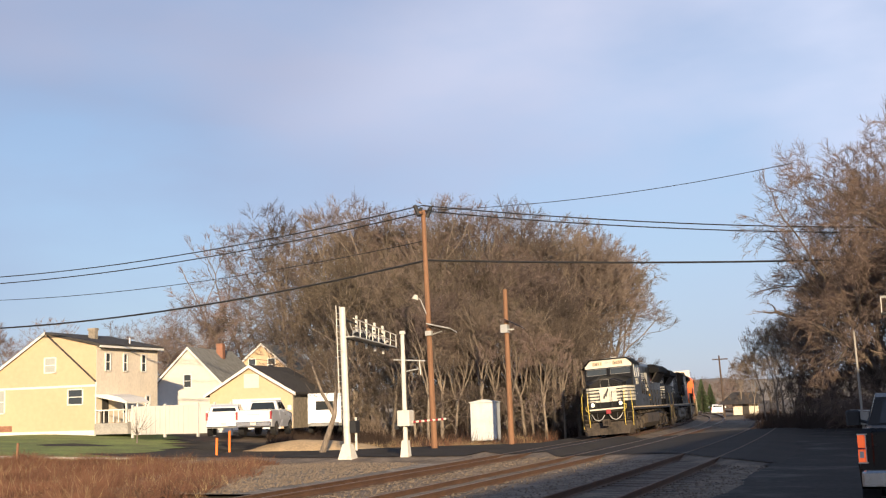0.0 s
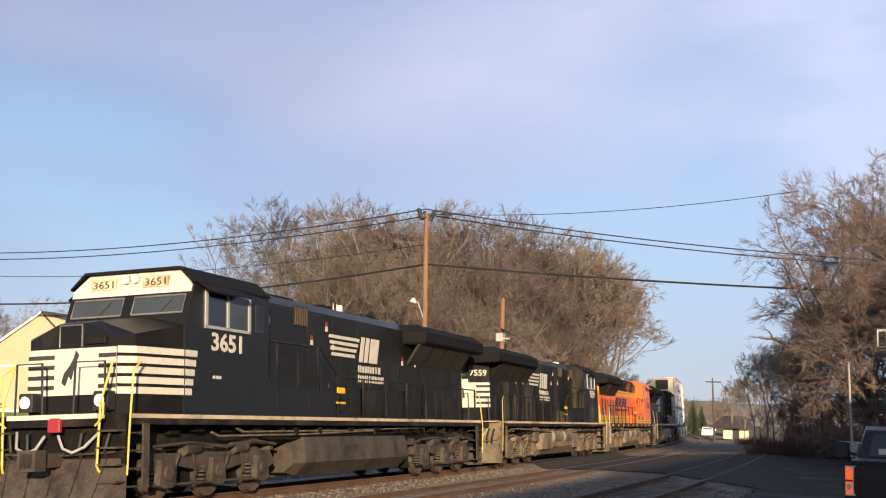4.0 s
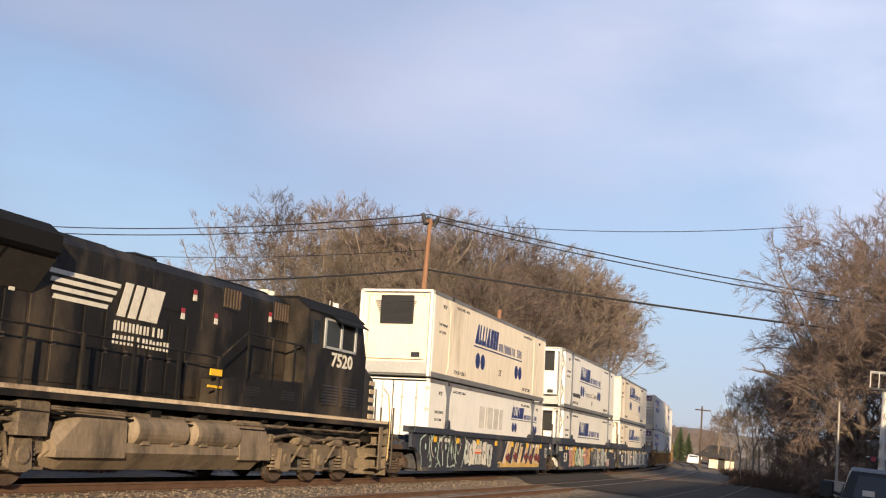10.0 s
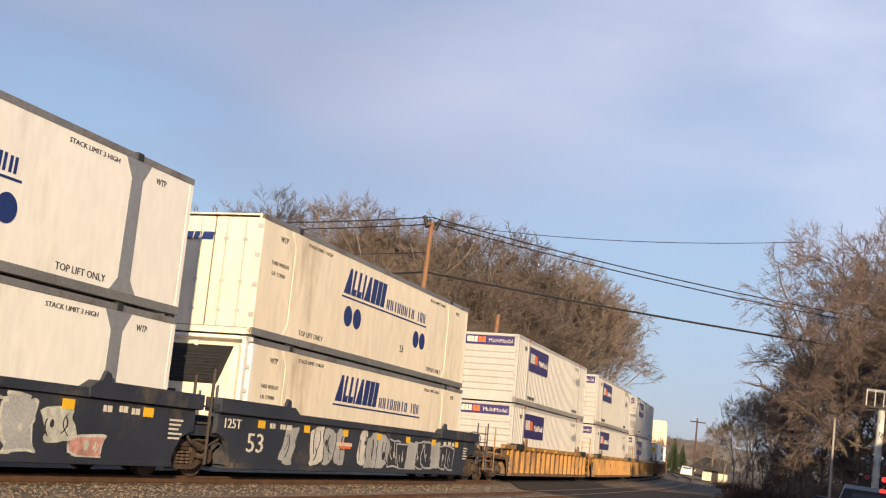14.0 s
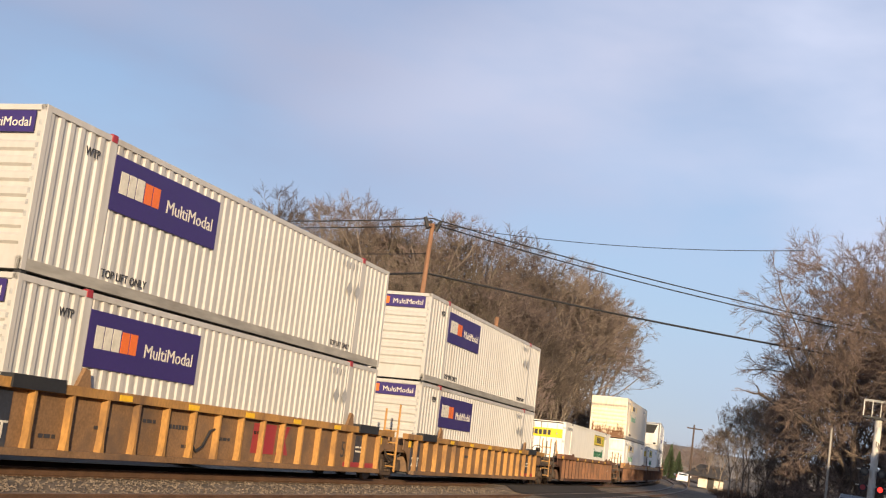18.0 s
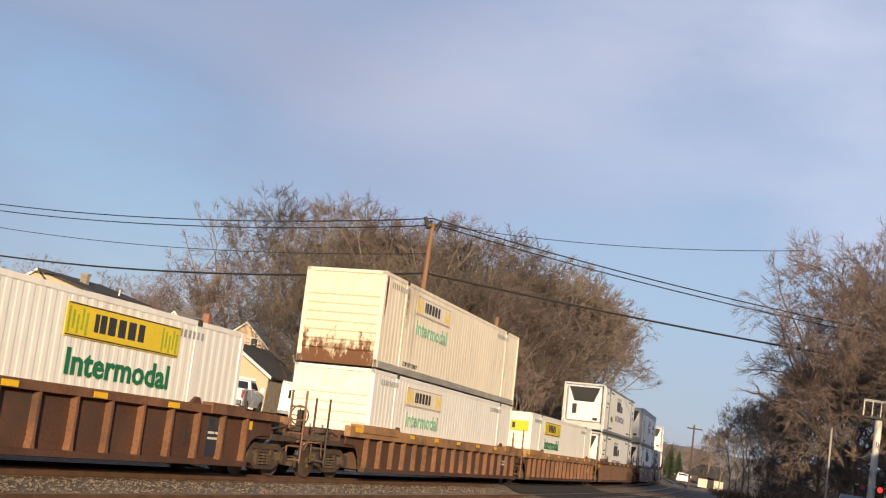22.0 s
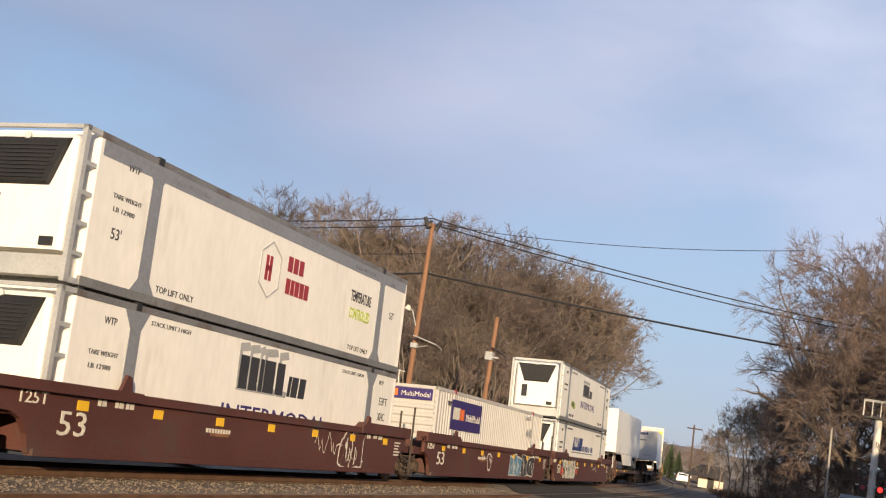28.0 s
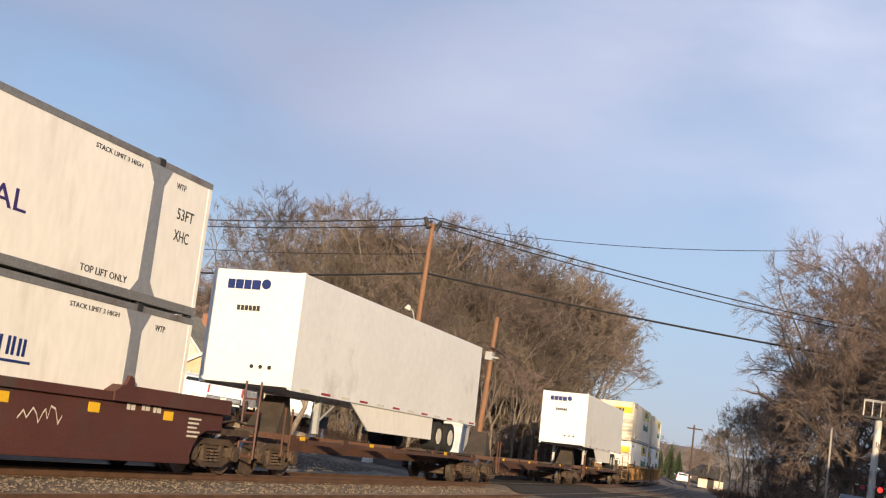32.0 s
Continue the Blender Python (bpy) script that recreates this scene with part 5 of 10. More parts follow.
                st_ = (pa if s > 0 else pb) + d_ * 0.06
                d_, st_ = ((pb - pa).normalized() * -1, pb + (pa - pb).normalized() * 0.05) if s > 0 else ((pb - pa).normalized(), pa + (pb - pa).normalized() * 0.05)
                q = Shape().add([tuple(st_ + d_ * v[1] + nn * (0.012 + v[0]) + Vector((0, 0, 3.42 + v[2]))) for v in t_.v], t_.f)
                part("lettering", q, "letter_white", e, "road number on the hood end")
    if orange:
        part("end_panel", Shape().box(-0.27, 0.27, yb + 0.004, yb + 0.02, 3.52, 3.92), "loco_yellow", e)
    else:
        part("end_panel", Shape().box(-0.28, 0.28, yb + 0.004, yb + 0.02, 2.22, 3.3), "letter_white", e)
        part("end_emblem", Shape().loft([[(-0.15, d, 2.6), (-0.02, d, 2.55), (0.05, d, 2.75), (0.16, d, 2.8), (0.2, d, 3.1), (0.05, d, 3.15), (-0.1, d, 2.9)] for d in (yb + 0.02, yb + 0.035)]), "letter_black", e)
    hl = part("headlight_housing", Shape().soft_box(-0.24, 0.24, yb, yb + 0.12, 3.38, 3.92, 0.03), "signal_black", e)
    for z in (3.52, 3.78):
        part("rear_light", Shape().tube((0, yb + 0.1, z), (0, yb + 0.17, z), 0.11, n=12), "lens_white", hl, "round headlight lens")
    # tank, bogies
    def tank_ring(y, k):
        half = [(1.02, 1.2), (1.06, 0.86), (1.42, 0.78), (1.45, 0.60), (1.12, 0.27)] if turned else [(1.36, 1.2), (1.42, 1.0), (1.44, 0.58), (1.12, 0.27)]
        half = [(x * (0.9 if k else 1.0), 0.62 + (z - 0.62) * (0.75 if k else 1.0)) for x, z in half]
        return [(x, y, z) for x, z in half] + [(-x, y, z) for x, z in reversed(half)]
    t0 = -0.4 if turned else 0.0
    part("fuel_tank", Shape().loft([tank_ring(8.15 + t0, 1), tank_ring(8.55 + t0, 0), tank_ring(15.3 + t0, 0), tank_ring(15.75 + t0, 1)]), "tank_dust" if turned else "pilot_dust", e, "dust-covered fuel tank with bevelled flanks")
    for s in (-1, 1):
        if turned:
            for y in (9.35, 11.4):
                at = part("air_tank", Shape().tube((s * 1.24, y, 1.02), (s * 1.24, y + 1.7, 1.02), 0.30, n=20).tube((s * 1.24, y - 0.1, 1.02), (s * 1.24, y, 1.02), 0.15, 0.30, 20).tube((s * 1.24, y + 1.7, 1.02), (s * 1.24, y + 1.8, 1.02), 0.30, 0.15, 20), "tank_dust", e, "dusty round air reservoir")
                for k in (0.2, 1.2):
                    part("tank_strap", Shape().side([(y + k, 0.76), (y + k + 0.3, 0.76), (y + k + 0.2, 0.92), (y + k + 0.1, 0.92)], *sorted((s * 1.2, s * 1.47))), "loco_dust", at)
            ring = lambda y, zt: [(s * 1.0, y, 0.5), (s * 1.44, y, 0.5), (s * 1.455, y, 0.62), (s * 1.43, y, zt - 0.22), (s * 1.28, y, zt), (s * 1.0, y, zt)]
            part("tank_shoulder", Shape().loft([ring(7.78, 0.95), ring(8.05, 1.38), ring(9.2, 1.38)]), "tank_dust", e, "dust-covered shoulder of the fuel tank")
            part("tank_shoulder", Shape().loft([ring(13.35, 1.38), ring(14.7, 1.38), ring(15.3, 0.9)]), "tank_dust", e, "dust-covered shoulder of the fuel tank")
            part("filter_box", Shape().soft_box(*sorted((s * 1.05, s * 1.42)), 15.5, 16.3, 0.85, 1.45, 0.04), "loco_dust", e)
        under = Shape()
        rng_u = random.Random(17 if s > 0 else 18)
        y = 1.8
        while y < L - 2.2:
            w, h = rng_u.uniform(0.12, 0.5), rng_u.uniform(0.08, 0.22)
            under.soft_box(*sorted((s * rng_u.uniform(0.95, 1.15), s * rng_u.uniform(1.2, 1.40))), y, y + w, 1.46 - h, 1.46, 0.02)
            y += w + rng_u.uniform(0.2, 0.9)
        part("equipment_box", under, "grease_shade_black", e, "small black box under the walkway")
        for k in range(4):
            p0, q0 = rng_u.uniform(2.0, 8.0), rng_u.uniform(13.0, L - 2.0)
            x0, z0 = rng_u.uniform(1.25, 1.42), rng_u.uniform(1.2, 1.42)
            part("pipework", Shape().path([(s * x0, p0, z0), (s * x0, p0 + 0.3, z0 - 0.08), (s * (x0 - 0.03), (p0 + q0) / 2, z0 - 0.06), (s * x0, q0 - 0.3, z0 + 0.02), (s * (x0 - 0.1), q0, z0 - 0.1)], 0.028, 5), "loco_dust" if k % 2 else "grease_shade_black", e)
    loco_bogie(e, 4.6, dust)
    loco_bogie(e, L - 4.3, dust)
    part("bell", Shape().tube((0.3, 5.8, 4.45), (0.3, 5.8, 4.7), 0.12, 0.05, 10), "chrome", e)
    # the leading engine is of a taller kind above the walkway
    for ob in e.children_recursive if not turned else ():
        for v in ob.data.vertices:
            if v.co.z > 1.69:
                v.co.z = 1.69 + (v.co.z - 1.69) * 1.055
    # the body reaches close to the couplers at both ends
    for ob in e.children_recursive if turned else ():
        if ob.name.split(".")[0] in ("coupler", "bogie_frame", "bogie_core", "wheel", "tread", "axle"):
            continue
        for v in ob.data.vertices:
            v.co.y = min(L - 0.03, max(0.03, L / 2 + (v.co.y - L / 2) * 1.055))
    rides(e, u, L, 0, turned)
    return e


locomotive(-100.1, False, "black", "3651", "black leading freight locomotive with white-striped nose and lit headlights", 23.5)
locomotive(-75.45, True, "black", "7559", "black freight locomotive running long hood first")
locomotive(-52.75, True, "orange", "6714", "orange and yellow freight locomotive with a black roof")
locomotive(-29.45, True, "black", "7520", "black freight locomotive coupled ahead of the container cars")

CL, CW, CH = 16.15, 1.295, 2.865


def corrugated(y0, y1, x, z0, z1, pitch=0.29, depth=0.036):
    """A folded steel side sheet that faces +x (x > 0) or -x."""
    s = Shape()
    sg = 1 if x > 0 else -1
    n = int((y1 - y0) / pitch)
    p = (y1 - y0) / n
    pts = []
    for i in range(n):
        a = y0 + i * p
        pts += [(a, 0), (a + p * 0.40, 0), (a + p * 0.52, depth), (a + p * 0.88, depth)]
    pts.append((y1, 0))
    k = len(pts)
    s.v = [(x - sg * d, y, z0) for y, d in pts] + [(x - sg * d, y, z1) for y, d in pts]
    s.f = [(i, i + 1, k + i + 1, k + i) for i in range(k - 1)]
    return s




def container(u, level, style, front, paint, label, nose=0.0, end_paint=None):
    """A 53-foot container. style: 'smooth' or 'corrugated'; front: 'reefer', 'ribs' or 'doors'."""
    e = thing("container", label, "shipping container", group="stacked containers" if level != 2 else "")
    z0, z1 = 0.0, CH
    frame = "aluminium" if style == "smooth" else paint
    if style == "smooth":
        for s in (-1, 1):
            part("side_panel", Shape().box(*sorted((s * (CW - 0.03), s * CW)), 0.06, CL - 0.06, 0.16, CH - 0.12), paint, e)
            part("top_rail", Shape().box(*sorted((s * (CW - 0.06), s * (CW + 0.012))), 0, CL, CH - 0.13, CH), "steel_frame", e)
            part("bottom_rail", Shape().box(*sorted((s * (CW - 0.06), s * (CW + 0.012))), 0, CL, 0.0, 0.17), "steel_frame", e)
            for y in (1.98, CL - 1.98):
                o = [(y - 0.42, 0.17), (y + 0.42, 0.17), (y + 0.2, 0.42), (y + 0.18, CH - 0.5), (y + 0.42, CH - 0.13), (y - 0.42, CH - 0.13), (y - 0.18, CH - 0.5), (y - 0.2, 0.42)]
                part("lift_post", Shape().side(o, *sorted((s * CW, s * (CW + 0.012)))), "aluminium" if paint != "cream" else paint, e, "flared lifting post")
                part("corner_casting", Shape().soft_box(*sorted((s * (CW - 0.1), s * (CW + 0.03))), y - 0.1, y + 0.1, CH - 0.12, CH + 0.03, 0.01), "signal_black", e)
    else:
        for s in (-1, 1):
            part("side_sheet", corrugated(0.12, CL - 0.12, s * (CW - 0.01), 0.2, CH - 0.1, 0.29, 0.036 if paint == "container_grey" else 0.008), paint, e, "vertically corrugated side sheet")
            part("top_rail", Shape().box(*sorted((s * (CW - 0.08), s * (CW + 0.004))), 0, CL, CH - 0.11, CH), paint, e)
            part("bottom_rail", Shape().box(*sorted((s * (CW - 0.08), s * (CW + 0.004))), 0, CL, 0.0, 0.20), "rail_grey", e)
            for y in (1.98, CL - 1.98):
                part("lift_post", Shape().box(*sorted((s * (CW - 0.06), s * (CW + 0.006))), y - 0.11, y + 0.11, 0.2, CH - 0.1), paint, e)
                part("corner_casting", Shape().soft_box(*sorted((s * (CW - 0.1), s * (CW + 0.02))), y - 0.09, y + 0.09, CH - 0.11, CH + 0.035, 0.01), "red_mark" if paint == "container_grey" else "truck_steel", e)
    if level == 2:
        for s in (-1, 1):
            for y in (0.05, 1.9, CL - 2.06, CL - 0.21):
                part("twist_lock", Shape().soft_box(*sorted((s * (CW - 0.16), s * (CW - 0.02))), y, y + 0.16, -0.07, 0.0, 0.01), "signal_black", e)
    part("roof", Shape().box(-CW + 0.02, CW - 0.02, 0.02, CL - 0.02, CH - 0.05, CH - 0.012), paint, e)
    part("floor", Shape().box(-CW + 0.05, CW - 0.05, 0.02, CL - 0.02, 0.02, 0.16), "steel_frame", e)
    for y in (0.0, CL - 0.14):
        for s in (-1, 1):
            part("corner_post", Shape().soft_box(*sorted((s * (CW - 0.13), s * (CW + 0.008))), y, y + 0.14, 0, CH, 0.01), paint if style != "smooth" or front != "reefer" else "white", e)
    part("rear_wall", Shape().box(-CW + 0.1, CW - 0.1, CL - 0.06, CL - 0.02, 0.05, CH - 0.05), paint, e)
    w = CW - 0.12
    if front == "ribs":
        part("front_wall", Shape().box(-w, w, 0.05, 0.09, 0.1, CH - 0.05), end_paint or paint, e)
        for i in range(7):
            z = 0.42 + 0.27 * i
            part("front_rib", Shape().side([(0.05, z), (0.0, z + 0.05), (0.0, z + 0.15), (0.05, z + 0.2)], -w, w), end_paint or paint, e)
        part("front_sill", Shape().box(-w - 0.1, w + 0.1, 0.0, 0.08, 0.0, 0.22), end_paint or paint, e)
        part("front_header", Shape().box(-w - 0.1, w + 0.1, 0.0, 0.08, CH - 0.1, CH), paint, e)
    elif front == "doors":
        for s in (-1, 1):
            d = part("door", Shape().soft_box(*sorted((s * 0.02, s * (w + 0.05))), 0.03, 0.09, 0.14, CH - 0.1, 0.01), paint, e, "closed container door")
            for x in (0.35, 0.85):
                part("lock_rod", Shape().tube((s * x, 0.0, 0.18), (s * x, 0.0, CH - 0.14), 0.022, n=6), "galv", d)
                for z in (0.5, 1.2, 2.2):
                    part("rod_bracket", Shape().box(s * x - 0.05, s * x + 0.05, -0.02, 0.03, z, z + 0.06), "galv", d)
            for z in (0.4, 1.1, 1.8, 2.5):
                part("hinge", Shape().box(*sorted((s * (w - 0.02), s * (w + 0.12))), -0.01, 0.03, z, z + 0.12), "galv", d)
        part("door_sill", Shape().box(-w - 0.1, w + 0.1, 0.0, 0.1, 0.0, 0.14), paint, e)
    else:
        y0 = -nose
        part("front_wall", Shape().box(-w, w, 0.02, 0.09, 0.1, CH - 0.05), paint if paint == "cream" else "white", e)
        unit = part("reefer_unit", Shape().soft_box(-w + 0.12, w - 0.12, y0 + 0.02, 0.05, 0.55, CH - 0.16, 0.08), paint if paint == "cream" else "white", e, "refrigeration unit on the end wall")
        if nose > 0.5:
            g = Shape().side([(y0 - 0.05, 1.75), (y0 + 0.02, 1.70), (y0 + 0.02, CH - 0.18), (y0 - 0.1, CH - 0.30)], -w + 0.25, w - 0.25)
        elif nose < 0.2:
            g = Shape().soft_box(-0.55, 0.62, y0 - 0.06, y0 + 0.03, CH - 1.15, CH - 0.2, 0.03)
        else:
            g = Shape().loft([[(-w + 0.25, y0 - 0.06, CH - 0.30), (w - 0.25, y0 - 0.06, CH - 0.30), (w - 0.6, y0 - 0.05, CH - 1.08), (-w + 0.6, y0 - 0.05, CH - 1.08)],
                              [(-w + 0.2, y0 + 0.03, CH - 0.24), (w - 0.2, y0 + 0.03, CH - 0.24), (w - 0.55, y0 + 0.03, CH - 1.15), (-w + 0.55, y0 + 0.03, CH - 1.15)]])
        part("grille", g, "grille", unit, "dark condenser grille")
        sl = Shape()
        for i in range(9):
            z = CH - 0.42 - 0.075 * i
            sl.box(-w + 0.45 + 0.03 * i, w - 0.45 - 0.03 * i, y0 - 0.085 if nose <= 0.5 else y0 - 0.10, y0 - 0.06, z, z + 0.02)
        part("grille_slats", sl, "signal_black", unit)
        if nose >= 0.2:
            part("access_panel", Shape().box(-0.7, -0.42, y0 + 0.0, y0 + 0.025, 0.95, 1.55), "signal_black", unit)
        part("control_box", Shape().box(0.62, 0.9, y0 - 0.03, y0 + 0.03, 0.62, 0.78), "signal_black", unit)
        part("badge", Shape().tube((0, y0 - 0.03, CH - 0.22), (0, y0 + 0.0, CH - 0.22), 0.07, n=12), "lens_white", unit)
        part("front_shelf", Shape().box(-w, w, y0 + 0.04, 0.05, 0.08, 0.46), "galv", e, "bare metal lower apron")
        fr = Shape()
        for s in (-1, 1):
            fr.box(*sorted((s * (CW - 0.1), s * CW)), y0 - 0.04, y0 + 0.08, 0, CH)
            fr.box(*sorted((s * (CW - 0.06), s * CW)), y0, 0.1, CH - 0.1, CH).box(*sorted((s * (CW - 0.06), s * CW)), y0, 0.1, 0.0, 0.1)
            if nose > 0.5:
                for i in range(4):
                    z = 0.1 + i * 0.68
                    a, b = (y0, 0.02) if i % 2 == 0 else (0.02, y0)
                    fr.tube((s * (CW - 0.05), a, z), (s * (CW - 0.05), b, z + 0.68), 0.035, n=5)
            else:
                for i in range(4):
                    fr.box(*sorted((s * (CW - 0.08), s * (CW - 0.01))), y0 + 0.02, 0.05, 0.5 + 0.55 * i, 0.58 + 0.55 * i)
        fr.box(-CW, CW, y0 - 0.04, y0 + 0.06, CH - 0.07, CH)
        part("nose_frame", fr, "galv" if paint != "cream" else "white", e, "metal frame around the refrigeration unit")
    rides(e, u + max(0.0, nose - 0.15) * (nose < 0.8), CL, 0.36 + (CH + 0.065) * (level - 1))
    return e


X = CW + 0.003


def small_print(e, white=False):
    """Handling notes near the ends of the side."""
    m = "letter_white" if white else "letter_black"
    part("lettering", text_shape("STACK LIMIT 3 HIGH", 0.13, (X, 2.5, CH - 0.33), width=1.5), m, e)
    part("lettering", text_shape("TOP LIFT ONLY", 0.19, (X, 2.45, 0.27), width=1.45), m, e)
    part("lettering", text_shape("WTP", 0.2, (X, 0.95, CH - 0.5), width=0.4), m, e)
    part("lettering", text_shape("TARE WEIGHT", 0.13, (X, 0.6, CH - 1.1), width=0.95), m, e)
    part("lettering", text_shape("LB 12980", 0.13, (X, 0.65, CH - 1.35), width=0.7), m, e)
    part("lettering", text_shape("STACK LIMIT 3 HIGH", 0.13, (X, CL - 4.1, CH - 0.33), width=1.5), m, e)
    part("lettering", text_shape("TOP LIFT ONLY", 0.19, (X, CL - 4.0, 0.27), width=1.45), m, e)
    part("lettering", text_shape("WTP", 0.18, (X, CL - 1.35, CH - 0.42), width=0.35), m, e)


def shipper_mark(e, y, z, k=1.0, dots=True, long_text=True):
    """The blue slanted block mark with two pairs of discs."""
    m, at = Shape(), 0.0
    for kind, w in (("wedge", 0.5), ("foot", 0.36), ("foot", 0.36), ("bar", 0.14), ("wedge", 0.5), ("bar", 0.38), ("bar", 0.34), ("bar", 0.32)):
        h, sl = 0.78, 0.2
        o = {"wedge": [(0, 0), (w, 0), (w * 0.78 + sl * h, h), (w * 0.45 + sl * h, h)], "foot": [(0, 0), (w, 0), (w + 0.04, 0.2), (0.2, 0.2), (0.16 + sl * h, h), (sl * h, h)], "bar": [(0, 0), (w, 0), (w + sl * h, h), (sl * h, h)]}[kind]
        m.side([(y + (at + a) * k, z + b * k) for a, b in o], X, X + 0.006)
        at += w + 0.05
    m2 = strokes(X, y + 3.5 * k, z, (1, 0, 2, 0, 1, 3, 2, 1), 0.27 * k, 0.34 * k, 0.05, gap=0.25)
    m2.add(*(lambda q: (q.v, q.f))(strokes(X, y + 6.45 * k, z, (2, 0, 1), 0.24 * k, 0.34 * k, 0.05, gap=0.25)))
    part("shipper_name", m, "blue", e, "slanted blue block lettering mark")
    part("lettering", m2, "blue", e)
    part("name_rule", Shape().box(X, X + 0.006, y - 0.1, y + 7.45 * k, z - 0.13 * k, z - 0.08 * k), "blue", e)
    if dots:
        for dy in (0.5, 1.2, 6.5, 7.15):
            part("logo_disc", disc(X, y + dy * k, z - 0.65 * k, 0.31 * k if dy < 2 else 0.29 * k), "blue", e)


def parcel_mark(e, hy=2.1, panel=3.9):
    """The purple sign with white and orange blocks."""
    z = CH - 1.35
    p = part("sign", Shape().box(X + 0.004, X + 0.016, hy, hy + panel, z, z + 1.05), "purple", e, "purple shipper's sign")
    part("lettering", bars(X + 0.017, hy + 0.22, z + 0.36, (0.25, 0.23, 0.25), 0.42, 0.14), "letter_white", p)
    part("lettering", bars(X + 0.017, hy + 1.06, z + 0.36, (0.25, 0.24), 0.40, 0.14), "orange_mark", p)
    part("lettering", text_shape("MultiModal", 0.38, (X + 0.017, hy + 1.85, z + 0.36), width=1.8), "letter_white", p)
    part("lettering", text_shape("TOP LIFT ONLY", 0.22, (X, 2.2, 0.26), width=1.5), "letter_black", e)
    part("lettering", text_shape("WTP", 0.24, (X, 1.2, CH - 0.55), width=0.42), "letter_black", e)
    for dy in (0.0, 0.55):
        y = CL - 2.95 + dy
        part("placard", Shape().side([(y, 1.9), (y + 0.2, 2.15), (y + 0.4, 1.9), (y + 0.2, 1.65)], X, X + 0.008), "letter_grey", e, "grey diamond placard")
    part("small_print", bars(X, CL - 3.4, CH - 0.40, (0.09,) * 5, 0.16, 1.7), "letter_grey", e)
    part("lettering", text_shape("TOP LIFT ONLY", 0.2, (X, CL - 3.6, 0.26), width=1.3), "letter_black", e)
    f = part("front_sign", Shape().box(-CW + 0.2, CW - 0.2, -0.02, 0.0, CH - 0.5, CH - 0.12), "purple", e, "purple sign on the end wall")
    part("lettering", bars(-CW + 0.3, -0.022, CH - 0.42, (0.15, 0.13, 0.14), 0.24, 0.14, 0, "front"), "letter_white", f)
    part("lettering", bars(-CW + 0.80, -0.022, CH - 0.42, (0.15, 0.15), 0.24, 0.14, 0, "front"), "orange_mark", f)
    part("lettering", text_shape("MultiModal", 0.24, (-0.05, -0.022, CH - 0.40), "front", width=1.05), "letter_white", f)
    for i in range(9):
        part("end_number", Shape().box(CW - 0.12, CW - 0.06, -0.006, 0.0, 0.9 + 0.2 * i, 0.99 + 0.2 * i), "letter_grey", e)


def hauler_mark(e, hy, faded=False, z=None, front_sign=True, wide=4.9):
    """The yellow sign with black blocks over a green word."""
    z = CH - 0.86 if z is None else z
    k = wide / 4.9
    p = part("sign", Shape().box(X + 0.004, X + 0.016, hy, hy + wide, z, z + 0.80 * k), "yellow_sign" if not faded else "cream", e, "yellow haulier's sign" if not faded else "sun-faded haulier's sign")
    part("lettering", bars(X + 0.017, hy + 1.1 * k, z + 0.2 * k, [w * k for w in (0.16, 0.24, 0.3, 0.3, 0.32, 0.26)], 0.44 * k, 0.4), "letter_black", p)
    for y0 in (0.06, 4.02):
        for i in range(5):
            part("sign_scroll", Shape().box(X + 0.017, X + 0.02, hy + (y0 + 0.17 * i) * k, hy + (y0 + 0.09 + 0.17 * i) * k, z + (0.08 + 0.1 * (i % 2)) * k, z + (0.7 - 0.08 * (i % 3)) * k), "yellow_sign" if faded else "lime_mark", p)
    for zz in (z + 0.02 * k, z + 0.76 * k):
        part("sign_border", Shape().box(X + 0.017, X + 0.02, hy + 0.03, hy + wide - 0.03, zz, zz + 0.025), "letter_black" if not faded else "letter_grey", p)
    part("lettering", text_shape("Intermodal", 0.86 * k, (X, hy + 0.2 * k, z - 0.86 * k), width=4.4 * k, bold=0.016), "green_faded" if faded else "green_mark", e, "green word on the side")
    part("lettering", text_shape("TOP LIFT ONLY", 0.2, (X, 2.2, 0.26), width=1.4), "letter_black", e)
    part("small_print", bars(X, 0.6, CH - 0.4, (0.1,) * 9, 0.16, 0.7), "letter_grey", e)
    part("small_print", bars(X, CL - 3.4, CH - 0.4, (0.1,) * 10, 0.16, 0.7), "letter_grey", e)
    if front_sign and not faded:
        f = part("front_sign", Shape().box(-CW + 0.2, CW - 0.15, -0.02, 0.0, CH - 0.85, CH - 0.4), "yellow_sign", e)
        part("lettering", bars(-0.6, -0.022, CH - 0.75, (0.08, 0.13, 0.16, 0.16, 0.18, 0.14), 0.26, 0.4, 0, "front"), "letter_black", f)


def rust_marks(e, seed):
    """Rust streaks down the side."""
    rng = random.Random(seed)
    for i in range(14):
        y, z = rng.choice((0.1, 0.2, 2.0, rng.uniform(0.3, CL - 0.3))) + rng.uniform(-0.05, 0.05), CH - rng.uniform(0.1, 0.4)
        part("rust_streak", Shape().side([(y, z), (y + 0.05, z), (y + 0.035, z - rng.uniform(0.3, 1.3))], X + 0.002, X + 0.006), "rust", e)


